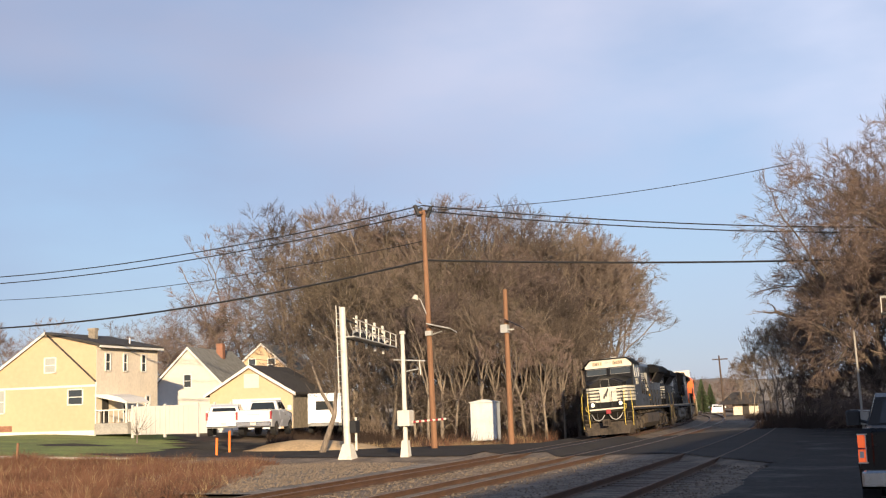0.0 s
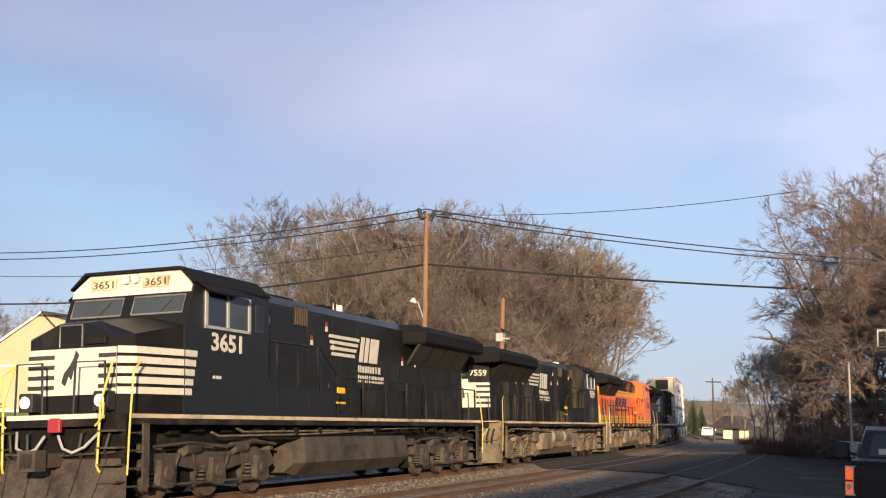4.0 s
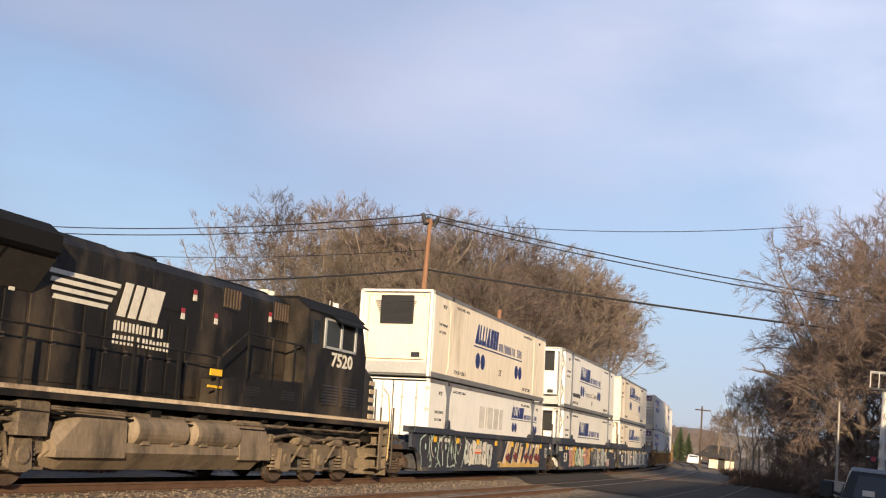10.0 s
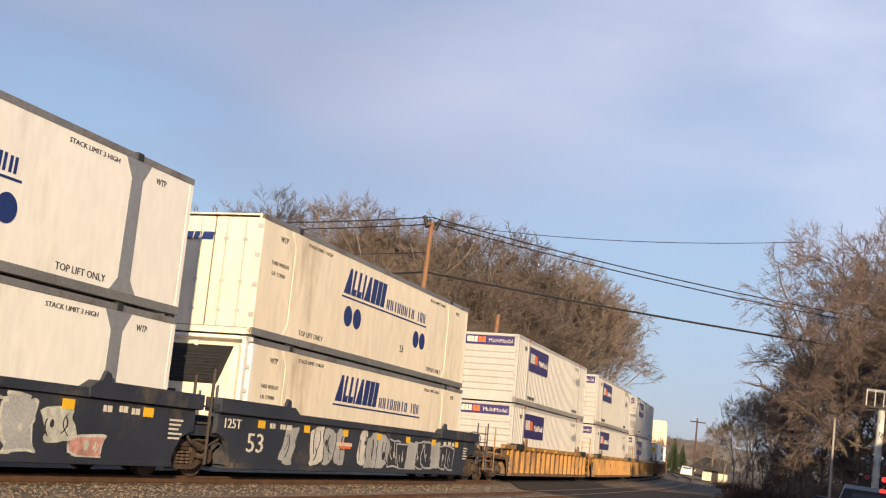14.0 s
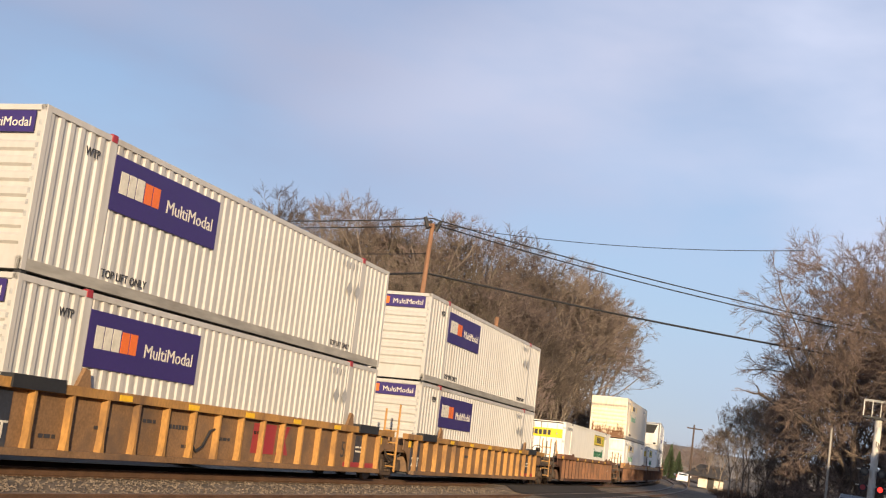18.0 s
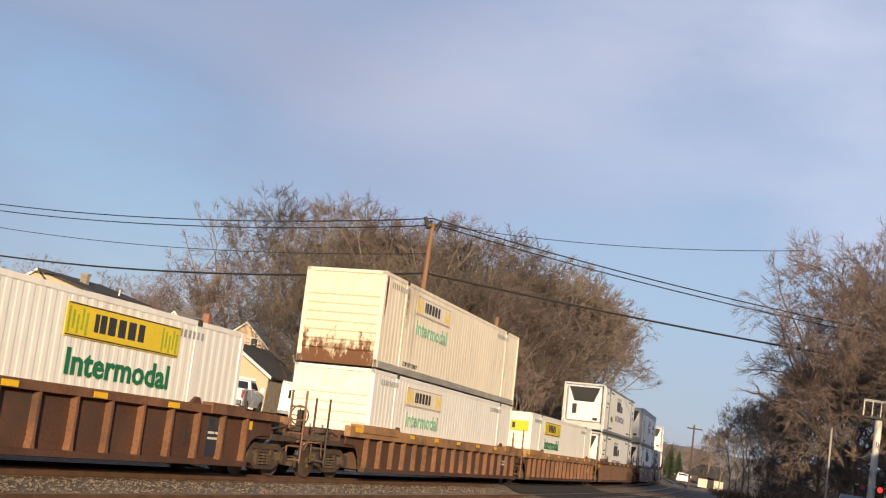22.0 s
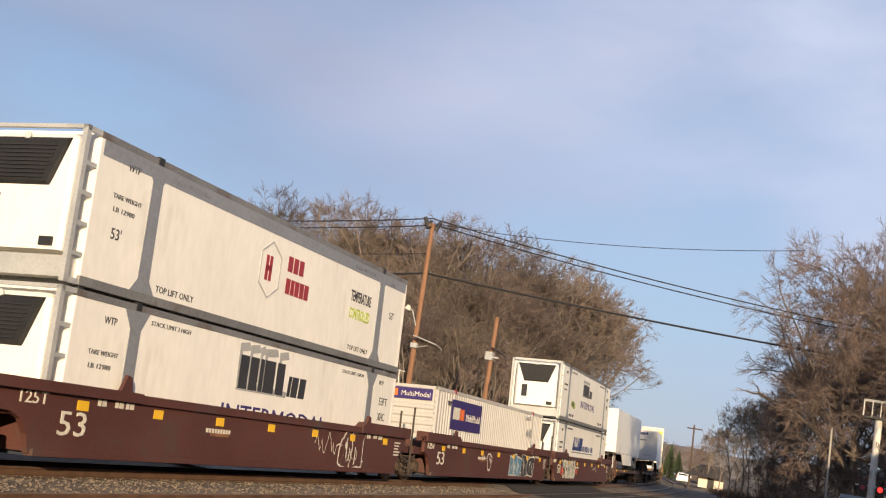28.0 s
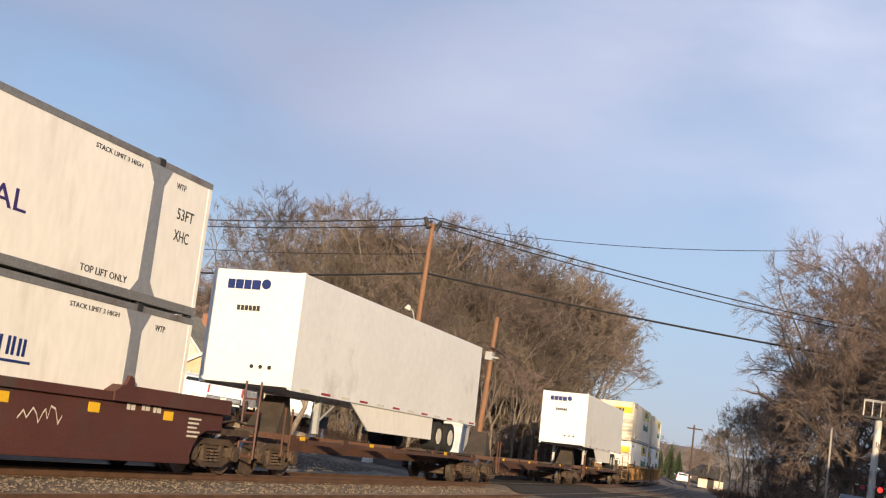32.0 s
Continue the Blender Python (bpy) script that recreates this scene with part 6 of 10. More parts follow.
def prime_mark(e, y, z, k=1.0):
    part("lettering", bars(X, y, z, (0.34 * k, 0.34 * k, 0.16 * k, 0.46 * k, 0.34 * k), 0.64 * k, 0.2, 0.0, "side", 0.012), "letter_black", e)
    sh = Shape()
    for i, w in enumerate((0.36, 0.36, 0.16, 0.5, 0.36)):
        a = y + k * (0.42 * i if i < 3 else (1.05 if i == 3 else 1.68))
        sh.side([(a - 0.06, z - 0.04), (a + w * k + 0.04, z - 0.04), (a + w * k + 0.04, z + 0.1), (a + 0.06, z + 0.12), (a + 0.04, z + 0.7 * k), (a + w * k, z + 0.75 * k), (a + w * k - 0.1, z + 0.9 * k), (a - 0.1, z + 0.85 * k)], X - 0.002, X + 0.004)
    part("name_shadow", sh, "letter_grey", e, "grey shadow of the block lettering")
    part("name_tail", bars(X, y + 2.1 * k, z, (0.14 * k, 0.3 * k, 0.3 * k), 0.42 * k, 0.2, 0.1), "letter_black", e)
    part("lettering", text_shape("INTERMODAL", 0.54 * k, (X, y - 0.55 * k, z - 0.68 * k), width=4.7 * k), "purple", e)
    part("eco_badge", Shape().side([(3.55 + 0.62 * math.cos(0.5236 * i), 0.92 + 0.2 * math.sin(0.5236 * i) - 0.06 * math.cos(0.5236 * i)) for i in range(12)], X, X + 0.004), "lime_mark", e, "green leaf-shaped badge")
    part("lettering", text_shape("eco", 0.42, (X + 0.005, 3.0, 0.84), width=0.7, bold=0.01), "letter_black", e)
    part("lettering", text_shape("53FT", 0.33, (X, CL - 1.2, 1.85), width=0.62), "letter_black", e)
    part("lettering", text_shape("XHC", 0.33, (X, CL - 1.2, 1.40), width=0.55), "letter_black", e)


# three leading wells: dark grey cars
c = container(-3.4, 2, "smooth", "reefer", "cream", "cream refrigerated container with blue block marks, top of a stack", 0.12)
shipper_mark(c, 4.85, 1.58, 0.95); small_print(c)
part("lettering", text_shape("53'", 0.34, (X, 8.3, 0.62)), "letter_black", c)
c = container(-3.4, 1, "smooth", "doors", "white", "white container with a faded grey animal mark, lower in the stack")
shipper_mark(c, 10.6, 2.0, 0.6); small_print(c)
part("faded_mark", bars(X, 5.8, 1.45, (0.75, 0.25, 0.75, 0.7, 0.55), 0.8, 0.16, 0.1), "faded_grey", c, "large faded grey mark")
for lvl in (2, 1):
    c = container(17.35, lvl, "smooth", "reefer", "white", "white refrigerated container with grey lifting posts and blue marks", 0.85)
    shipper_mark(c, 4.3, 1.62, 0.9, lvl == 2); small_print(c)
    if lvl == 2:
        part("lettering", text_shape("Temperature Control", 0.42, (X, 5.85, 0.82), width=3.9), "steel_frame", c)
        part("lettering", text_shape("53", 0.32, (X, 8.0, 0.40)), "letter_black", c)
        part("web_line", bars(X, 2.35, 0.62, (0.1,) * 15, 0.2, 0.45), "letter_black", c)
c = container(36.67, 2, "smooth", "doors", "cream", "cream container seen from its door end with blue block lettering")
shipper_mark(c, 4.95, 1.75, 0.92); small_print(c)
part("door_mark", bars(-1.0, -0.01, 2.2, (0.2, 0.2, 0.2, 0.3), 0.18, 0.15, 0.2, "front"), "blue", c)
part("lettering", text_shape("53", 0.3, (X, 9.6, 0.62)), "letter_black", c)
c = container(36.67, 1, "smooth", "reefer", "cream", "cream refrigerated container with blue block lettering, lower in the stack", 0.3)
shipper_mark(c, 4.95, 1.75, 0.92, False); small_print(c)
# three wells of grey corrugated parcel containers
for u in (60.5, 80.8, 100.95):
    for lvl in (2, 1):
        c = container(u, lvl, "corrugated", "ribs", "container_grey", "light grey corrugated container with a purple sign")
        parcel_mark(c)
# haulier's containers
c = container(124.65, 1, "corrugated", "doors", "white", "white corrugated container with yellow sign, single in its well")
hauler_mark(c, 9.7, wide=3.75)
for x, z0, z1, w in ((-0.42, 1.0, 2.05, 0.07), (-0.36, 0.9, 1.5, 0.05), (0.88, 0.7, 1.95, 0.1), (0.98, 0.6, 1.4, 0.07), (-0.95, 0.6, 1.5, 0.05)):
    part("rust_streak", Shape().along([(x - w * 0.4, z1), (x + w * 0.3, z1 - 0.1), (x + w, z0 + 0.3), (x + w * 0.8, z0), (x - w, z0), (x - w * 0.9, z0 + 0.4)], -0.012, -0.008), "rust_run", c, "rust run below the door gear")
c = container(148.85, 2, "corrugated", "ribs", "cream", "cream corrugated container streaked with rust, top of a stack", end_paint="cream_rusted")
rust_marks(c, 7); hauler_mark(c, 2.9, True, front_sign=False, wide=3.6)
c = container(148.85, 1, "corrugated", "ribs", "white", "white corrugated container with a faded sign, lower in the stack", end_paint="white_rusted")
hauler_mark(c, 2.9, True, front_sign=False, wide=3.6)
c = container(168.85, 1, "corrugated", "ribs", "white", "white corrugated container with bright yellow sign, single in its well")
hauler_mark(c, 2.95, wide=3.75)
# refrigerated pairs
for lvl in (2, 1):
    c = container(189.2, lvl, "smooth", "reefer", "white", "white refrigerated container with black shaded lettering", 0.35)
    prime_mark(c, 5.9, 1.6); small_print(c)
c = container(213.2, 2, "smooth", "reefer", "white", "white refrigerated container with a grey ribbed top band and red mark", 0.4)
small_print(c)
for s in (1,):
    part("ribbed_band", Shape().box(X - 0.004, X + 0.006, 0.1, CL - 0.1, CH - 0.42, CH - 0.13), "aluminium", c, "grey ribbed band")
    hexa = [(6.6, 1.2), (7.1, 0.9), (7.6, 1.2), (7.6, 1.95), (7.1, 2.25), (6.6, 1.95)]
    ring = Shape()
    for (a, b), (p, q) in zip(hexa, hexa[1:] + hexa[:1]):
        ring.tube((X, a, b), (X, p, q), 0.02, n=4)
    part("logo_hexagon", ring, "letter_grey", c)
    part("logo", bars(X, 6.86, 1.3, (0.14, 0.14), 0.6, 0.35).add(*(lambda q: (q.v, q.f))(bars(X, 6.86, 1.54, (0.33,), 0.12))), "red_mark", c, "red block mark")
    part("shipper_name", bars(X, 8.0, 1.7, (0.26, 0.26, 0.26), 0.38, 0.2), "red_mark", c)
    part("shipper_name", bars(X, 8.0, 1.15, (0.24, 0.2, 0.24, 0.24, 0.24), 0.38, 0.15), "red_mark", c)
    part("lettering", text_shape("TEMPERATURE", 0.42, (X, 12.0, 1.62), width=1.45, bold=0.006), "letter_black", c)
    part("lettering", text_shape("CONTROLLED", 0.42, (X, 12.0, 1.14), width=1.45, bold=0.006), "lime_mark", c)
    part("lettering", text_shape("53'", 0.3, (X, 0.7, 1.0)), "letter_black", c)
    part("lettering", text_shape("53'", 0.3, (X, CL - 1.2, 1.5)), "letter_black", c)
c = container(213.2, 1, "smooth", "reefer", "white", "white refrigerated container with black shaded lettering, lower in the stack", 0.4)
prime_mark(c, 6.3, 1.62, 1.2); small_print(c)
c = container(233.8, 1, "corrugated", "ribs", "container_grey", "light grey corrugated container with a purple sign, single in its well")
parcel_mark(c, 1.65)
c = container(253.6, 2, "smooth", "reefer", "white", "white refrigerated container with black shaded lettering and a green badge", 0.35)
prime_mark(c, 6.3, 1.6); small_print(c)
c = container(253.6, 1, "smooth", "reefer", "white", "white refrigerated container with blue block lettering", 0.35)
shipper_mark(c, 4.4, 1.5, 0.92, False); small_print(c)
for u in (337.0, 357.0):
    for lvl in (2, 1):
        c = container(u, lvl, "corrugated", "ribs", "white" if lvl == 1 else "cream", "white corrugated container with a yellow sign")
        hauler_mark(c, 9.0)


def well_bogie(parent, yc, mat="bogie_rust"):
    f = Shape()
    for s in (-1, 1):
        xs = sorted((s * 0.94, s * 1.12))
        f.side([(yc - 1.12, 0.56), (yc - 0.66, 0.80), (yc + 0.66, 0.80), (yc + 1.12, 0.56), (yc + 1.06, 0.46), (yc + 0.58, 0.66), (yc - 0.58, 0.66), (yc - 1.06, 0.46)], *xs)
        f.side([(yc - 0.72, 0.42), (yc - 0.40, 0.28), (yc + 0.40, 0.28), (yc + 0.72, 0.42), (yc + 0.76, 0.33), (yc + 0.42, 0.18), (yc - 0.42, 0.18), (yc - 0.76, 0.33)], *xs)
        for a in (-1, 1):
            f.side(sorted([(yc + a * 0.30, 0.26), (yc + a * 0.42, 0.26)]) + sorted([(yc + a * 0.30, 0.68), (yc + a * 0.42, 0.68)], reverse=True), *xs)
            f.side(sorted([(yc + a * 0.68, 0.34), (yc + a * 0.76, 0.34)]) + sorted([(yc + a * 0.70, 0.62), (yc + a * 0.82, 0.62)], reverse=True), *xs)
            f.tube((s * 1.06, yc + a * 0.56, 0.42), (s * 1.06, yc + a * 0.5, 0.60), 0.03, n=5)
        for a in (-0.9, 0.9):
            f.tube((s * 1.1, yc + a, 0.45), (s * 1.2, yc + a, 0.45), 0.14, n=12)
            f.soft_box(*sorted((s * 0.95, s * 1.16)), yc + a - 0.2, yc + a + 0.2, 0.42, 0.66, 0.03)
        for a in (-0.22, 0.0, 0.22):
            for k in range(4):
                f.tube((s * 1.06, yc + a, 0.30 + 0.07 * k), (s * 1.06, yc + a, 0.345 + 0.07 * k), 0.085, n=8)
    f.box(-1.08, 1.08, yc - 0.24, yc + 0.24, 0.58, 0.80).box(-0.9, 0.9, yc - 0.9, yc - 0.84, 0.25, 0.4)
    b = part("bogie", f, mat, parent, "two-axle freight bogie")
    for a in (-0.9, 0.9):
        for s in (-1, 1):
            wheel_part(b, s * 0.76, yc + a, 0.45, s)
        part("axle", Shape().tube((-0.9, yc + a, 0.45), (0.9, yc + a, 0.45), 0.08), "wheel", b)


def well_car(u, paint, label, ribs, first=True, last=True, height=1.5, group="", rib_paint=None, chord_paint=None):
    """One well: its zero is the front of the container's place."""
    e = thing("well_car", label, "railway car", group=group)
    X0, X1 = 1.33, 1.50
    for s in (-1, 1):
        ya, yb = (-1.75 if ribs or u > 0 else -1.5) if first else -1.3, CL + (1.75 if last else 1.3)
        o = [(ya, 0.98), (-1.15, 0.96), (-0.86, 0.84), (-0.66, 0.6), (-0.55, 0.28), (CL + 0.55, 0.28), (CL + 0.66, 0.6), (CL + 0.86, 0.84), (CL + 1.15, 0.96), (yb, 0.98), (yb, height - 0.05), (ya, height - 0.05)]
        # recessed walls of ribbed cars get the shade-darkened paint
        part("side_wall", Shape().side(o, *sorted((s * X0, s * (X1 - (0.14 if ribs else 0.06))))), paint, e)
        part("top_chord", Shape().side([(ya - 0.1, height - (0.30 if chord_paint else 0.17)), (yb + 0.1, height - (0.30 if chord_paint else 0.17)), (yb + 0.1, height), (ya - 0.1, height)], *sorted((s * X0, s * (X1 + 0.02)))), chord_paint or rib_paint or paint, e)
        part("bottom_chord", Shape().side([(-0.5, 0.24), (CL + 0.5, 0.24), (CL + 0.5, 0.36), (-0.5, 0.36)], *sorted((s * X0, s * (X1 + 0.01)))), paint, e)
        if ribs:
            n = 17
            for i in range(n):
                y = -0.35 + i * (CL + 0.7) / (n - 1)
                # ribs get the lighter paint, as if lit, where one is given
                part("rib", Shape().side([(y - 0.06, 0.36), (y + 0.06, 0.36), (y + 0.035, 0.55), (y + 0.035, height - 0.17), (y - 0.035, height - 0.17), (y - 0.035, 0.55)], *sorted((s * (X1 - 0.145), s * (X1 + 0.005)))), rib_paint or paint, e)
        for i in range(7):
            y = 0.6 + i * (CL - 1.2) / 6
            part("reflector", Shape().box(*sorted((s * (X1 + 0.022), s * (X1 + 0.03))), y, y + 0.42, height - 0.155, height - 0.045) if ribs else Shape().box(*sorted((s * (X1 - 0.058), s * (X1 - 0.05))), y, y + 0.34, height - 0.42, height - 0.24), "reflector", e)
        for y0, y1, a in ((ya - 0.1, 2.5, 1), (CL - 2.5, yb + 0.1, -1)):
            sl = [(y0, height - 0.16), (y1, height - 0.16), (y1, height + 0.02), (y1 - 0.25 * (a > 0), height + 0.15), (y0 + 0.25 * (a < 0), height + 0.15), (y0, height + 0.02)]
            if ribs:
                sl = [(min(max(y, 0.0 if a > 0 else CL - 1.4), 1.4 if a > 0 else CL), z) for y, z in sl]
            if rib_paint == "well_yellow":
                sl = [(y, min(z, height + 0.07)) for y, z in sl]
            if not ribs and first and a > 0:
                sl = [(y, min(z, height + 0.03)) for y, z in sl]
            if rib_paint == "well_rib_lit":
                sl = [(y - 1.0 if y < 0.7 else y + 0.5 if a > 0 else y, min(z, height + 0.07)) for y, z in sl]
            part("end_block", Shape().side(sl, *sorted((s * (X1 - 0.35), s * (X1 + 0.06)))), "signal_black" if rib_paint == "well_yellow" else (chord_paint or rib_paint or paint), e, "raised block on the end of the side sill")
        for y in (1.98, CL - 1.98):
            part("lock_guide", Shape().side([(y - 0.2, height), (y + 0.2, height), (y + 0.12, height + (0.3 if rib_paint != "well_rib_lit" else 0.12)), (y - 0.02, height + (0.34 if rib_paint != "well_rib_lit" else 0.14))], *sorted((s * (X1 - 0.08), s * X1))), paint, e)
    part("well_floor", Shape().box(-X0, X0, -0.2, CL + 0.2, 0.22, 0.33), "well_grey", e)
    for y0, y1 in ((-2.0, -0.3), (CL + 0.3, CL + 2.0)):
        part("end_platform", Shape().box(-1.3, 1.3, y0, y1, 0.9, 1.12).box(-0.45, 0.45, y0 - 0.05, y1 + 0.05, 0.7, 0.95), paint, e)
        part("bulkhead", Shape().box(-1.3, 1.3, (y1 if y0 < 0 else y0) - 0.06, (y1 if y0 < 0 else y0) + 0.06, 0.3, 1.35), paint, e)
    if first:
        well_bogie(e, -2.1)
        part("end_sill", Shape().box(-0.5, 0.5, -3.3, -1.7, 0.92, 1.10).box(-0.2, 0.2, -3.85, -3.2, 0.7, 0.95), paint, e)
        part("draft_gear", Shape().box(-0.3, 0.3, -3.3, -2.2, 0.72, 0.98), "truck_steel", e, "dark coupler housing")
        part("end_beam", Shape().box(-1.42, 1.42, -3.36, -3.26, 0.98, 1.10), "truck_steel", e)
        part("cut_lever", Shape().path([(1.4, -3.42, 0.6), (1.38, -3.42, 0.95), (0.7, -3.42, 0.9), (0.1, -3.42, 0.75)], 0.02), "rust", e)
        part("brake_pipe", Shape().path([(1.2, -2.0, 1.15), (1.25, -2.6, 1.25), (1.1, -3.42, 1.18), (0.9, -3.42, 0.7)], 0.03), "bogie_rust", e)
        part("brake_cylinder", Shape().tube((0.75, -2.6, 1.22), (1.2, -2.6, 1.22), 0.13, n=12), "bogie_rust", e)
        for x in (-1.32, 1.2):
            part("side_strut", Shape().box(x, x + 0.12, -3.26, -1.9, 0.9, 1.04), "bogie_rust", e)
        for s in (-1, 1):
            lad = part("end_ladder", Shape().tube((s * 1.05, -3.3, 0.4), (s * 1.05, -3.3, 2.1), 0.03, n=5), "well_yellow" if rib_paint == "well_yellow" else "truck_steel", e)
            part("ladder_rail", Shape().tube((s * 1.45, -3.3, 0.4), (s * 1.45, -3.3, 2.1), 0.03, n=5), "well_yellow" if rib_paint == "well_yellow" else "truck_steel", lad)
            for k in range(3):
                part("ladder_rung", Shape().box(*sorted((s * 1.05, s * 1.45)), -3.32, -3.28, 0.45 + 0.33 * k, 0.49 + 0.33 * k), "well_yellow" if rib_paint == "well_yellow" else "truck_steel", lad)
        part("brake_wheel", Shape().path([(0.6 + 0.26 * math.cos(0.4488 * k), -3.3, 1.6 + 0.26 * math.sin(0.4488 * k)) for k in range(15)], 0.02, 5).tube((0.34, -3.3, 1.6), (0.86, -3.3, 1.6), 0.015, n=4).tube((0.6, -3.3, 1.34), (0.6, -3.3, 1.86), 0.015, n=4), "truck_steel", e)
        part("brake_stand", Shape().box(0.5, 0.7, -3.25, -3.1, 1.1, 1.75), "truck_steel", e)
    else:
        well_bogie(e, -1.98)
    if last:
        well_bogie(e, CL + 2.1)
        part("end_sill", Shape().box(-0.5, 0.5, CL + 1.7, CL + 3.3, 0.92, 1.10).box(-0.2, 0.2, CL + 3.2, CL + 3.75, 0.7, 0.95), paint, e)
        part("draft_gear", Shape().box(-0.3, 0.3, CL + 2.2, CL + 3.3, 0.72, 0.98), "truck_steel", e, "dark coupler housing")
        part("end_beam", Shape().box(-1.42, 1.42, CL + 3.26, CL + 3.36, 0.98, 1.10), "truck_steel", e)
        part("cut_lever", Shape().path([(1.4, CL + 3.42, 0.6), (1.38, CL + 3.42, 0.95), (0.7, CL + 3.42, 0.9), (0.1, CL + 3.42, 0.75)], 0.02), "rust", e)
        part("brake_pipe", Shape().path([(1.2, CL + 2.0, 1.15), (1.25, CL + 2.6, 1.25), (1.1, CL + 3.42, 1.18), (0.9, CL + 3.42, 0.7)], 0.03), "bogie_rust", e)
        part("brake_cylinder", Shape().tube((0.75, CL + 2.6, 1.22), (1.2, CL + 2.6, 1.22), 0.13, n=12), "bogie_rust", e)
        for x in (-1.32, 1.2):
            part("side_strut", Shape().box(x, x + 0.12, CL + 1.9, CL + 3.26, 0.9, 1.04), "bogie_rust", e)
        for s in (-1, 1):
            lad = part("end_ladder", Shape().tube((s * 1.05, CL + 3.3, 0.4), (s * 1.05, CL + 3.3, 2.2), 0.03, n=5), rib_paint or paint, e)
            part("ladder_rail", Shape().tube((s * 1.45, CL + 3.3, 0.4), (s * 1.45, CL + 3.3, 2.2), 0.03, n=5), rib_paint or paint, lad)
            for k in range(5):
                part("ladder_rung", Shape().box(*sorted((s * 1.05, s * 1.45)), CL + 3.28, CL + 3.32, 0.45 + 0.33 * k, 0.49 + 0.33 * k), rib_paint or paint, lad)
    else:
        for s in (-1, 1):
            for x in (0.95, 1.4):
                part("ladder_rail", Shape().tube((s * x, CL + 1.95, 0.3), (s * x, CL + 1.95, 2.35 if x > 1 else 2.2), 0.035, n=6), rib_paint or "truck_steel", e)
            for k in range(4):
                part("ladder_rung", Shape().tube((s * 0.95, CL + 1.95, 0.45 + 0.36 * k), (s * 1.4, CL + 1.95, 0.45 + 0.36 * k), 0.022, n=5), rib_paint or "truck_steel", e)
        part("brake_pipe", Shape().path([(1.25, CL + 0.9, 1.2), (1.35, CL + 1.4, 0.75), (1.3, CL + 1.9, 0.6), (1.35, CL + 2.5, 0.85)], 0.03), "truck_steel", e)
    XF = X1 - (0.137 if ribs else 0.055)
    ink = "letter_white" if not ribs else "letter_black"
    if u > 0:
        part("lettering", text_shape("53", 0.62, (XF, 0.1 if not ribs else 14.0, 0.62), width=0.8 if not ribs else 0.55), ink, e)
    if (not ribs and u > 0) or rib_paint == "well_yellow":
        part("lettering", text_shape("125T" if not ribs else "25T", 0.3 if not ribs else 0.42, (XF + (0.012 if ribs else 0), -1.05 if not ribs else -0.5, 1.12 if not ribs else 0.5), width=0.75), "letter_white", e)
    if ribs:
        if rib_paint == "well_yellow":
            part("capacity_plate", Shape().box(XF, XF + 0.01, -0.62, 0.28, 0.36, height - 0.22), "well_grey", e, "dark capacity plate")
            part("warning_stripe", Shape().box(XF, XF + 0.012, CL - 1.9, CL + 0.3, 0.37, 0.5), "red_mark", e)
        for y in (CL + 0.35, -0.85):
            if rib_paint == "well_rib_lit" and y < 0:
                part("reflector", Shape().box(X1 + 0.022, X1 + 0.03, -1.5, -0.7, height - 0.16, height - 0.02), "reflector", e)
            else:
                part("reflector", Shape().box(XF, XF + 0.01, y, y + 0.45, height - 0.42, height - 0.22), "reflector", e)
    else:
        for k, (y, z) in enumerate(((1.2, 1.32), (1.75, 1.32), (2.1, 1.32), (CL - 1.9, 1.32), (CL - 1.4, 1.34), (CL - 1.0, 1.32))):
            part("stencil", bars(XF, y, z - 0.12, (0.1, 0.14), 0.12, 0.3), ink, e)
        for i in range(5):
            part("stencil_line", Shape().box(XF, XF + 0.004, CL + 0.35, CL + 0.85 - 0.07 * (i % 3), 1.15 - 0.09 * i, 1.19 - 0.09 * i), ink, e)
        part("owner_bar", Shape().box(XF, XF + 0.005, 5.4, 6.2, 0.85, 1.02), "orange_mark" if paint == "well_grey" else "rust", e)
    part("small_print", bars(XF, 5.2, 0.92, (0.09,) * 9, 0.09, 0.35), "letter_white" if paint in ("well_maroon", "well_grey") else "letter_black", e)
    if ribs:
        part("capacity_plate", Shape().box(XF, XF + 0.01, CL - 1.2, CL - 0.45, 0.42, height - 0.25), "well_grey", e)
        part("capacity_print", bars(XF + 0.011, CL - 1.15, 0.9, (0.25, 0.3), 0.05, 0.2).add(*(lambda q: (q.v, q.f))(bars(XF + 0.011, CL - 1.15, 0.78, (0.4, 0.15), 0.05, 0.2))), "letter_white", e)
    rides(e, u, CL, 0)
    return e


GREY = "dark grey articulated well car covered in graffiti"
wells = [well_car(-3.73, "well_grey", GREY, False, True, False, 1.6, "grey wells"), well_car(17.0, "well_grey", GREY, False, False, False, 1.6, "grey wells"), well_car(36.67, "well_grey", GREY, False, False, True, 1.6, "grey wells")]
YEL = "ribbed yellow-orange articulated well car with dark grime"
for i, u in enumerate((60.5, 80.8, 100.95)):
    well_car(u, "well_side_worn_shaded", YEL, True, i == 0, i == 2, 1.5, "yellow wells", "well_yellow")
well_car(124.65, "well_rust", "rust-brown ribbed well car with yellow reflectors", True, True, True, 1.5, "", "well_rib_lit")
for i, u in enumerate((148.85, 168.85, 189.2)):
    well_car(u, "well_rust", "brown articulated well car with an orange worn top chord", True, i == 0, i == 2, 1.5, "brown wells", "well_rib_lit" if i < 2 else "well_rust", "well_chord_tan" if i < 2 else None)
MAR = "maroon smooth-sided articulated well car with graffiti"
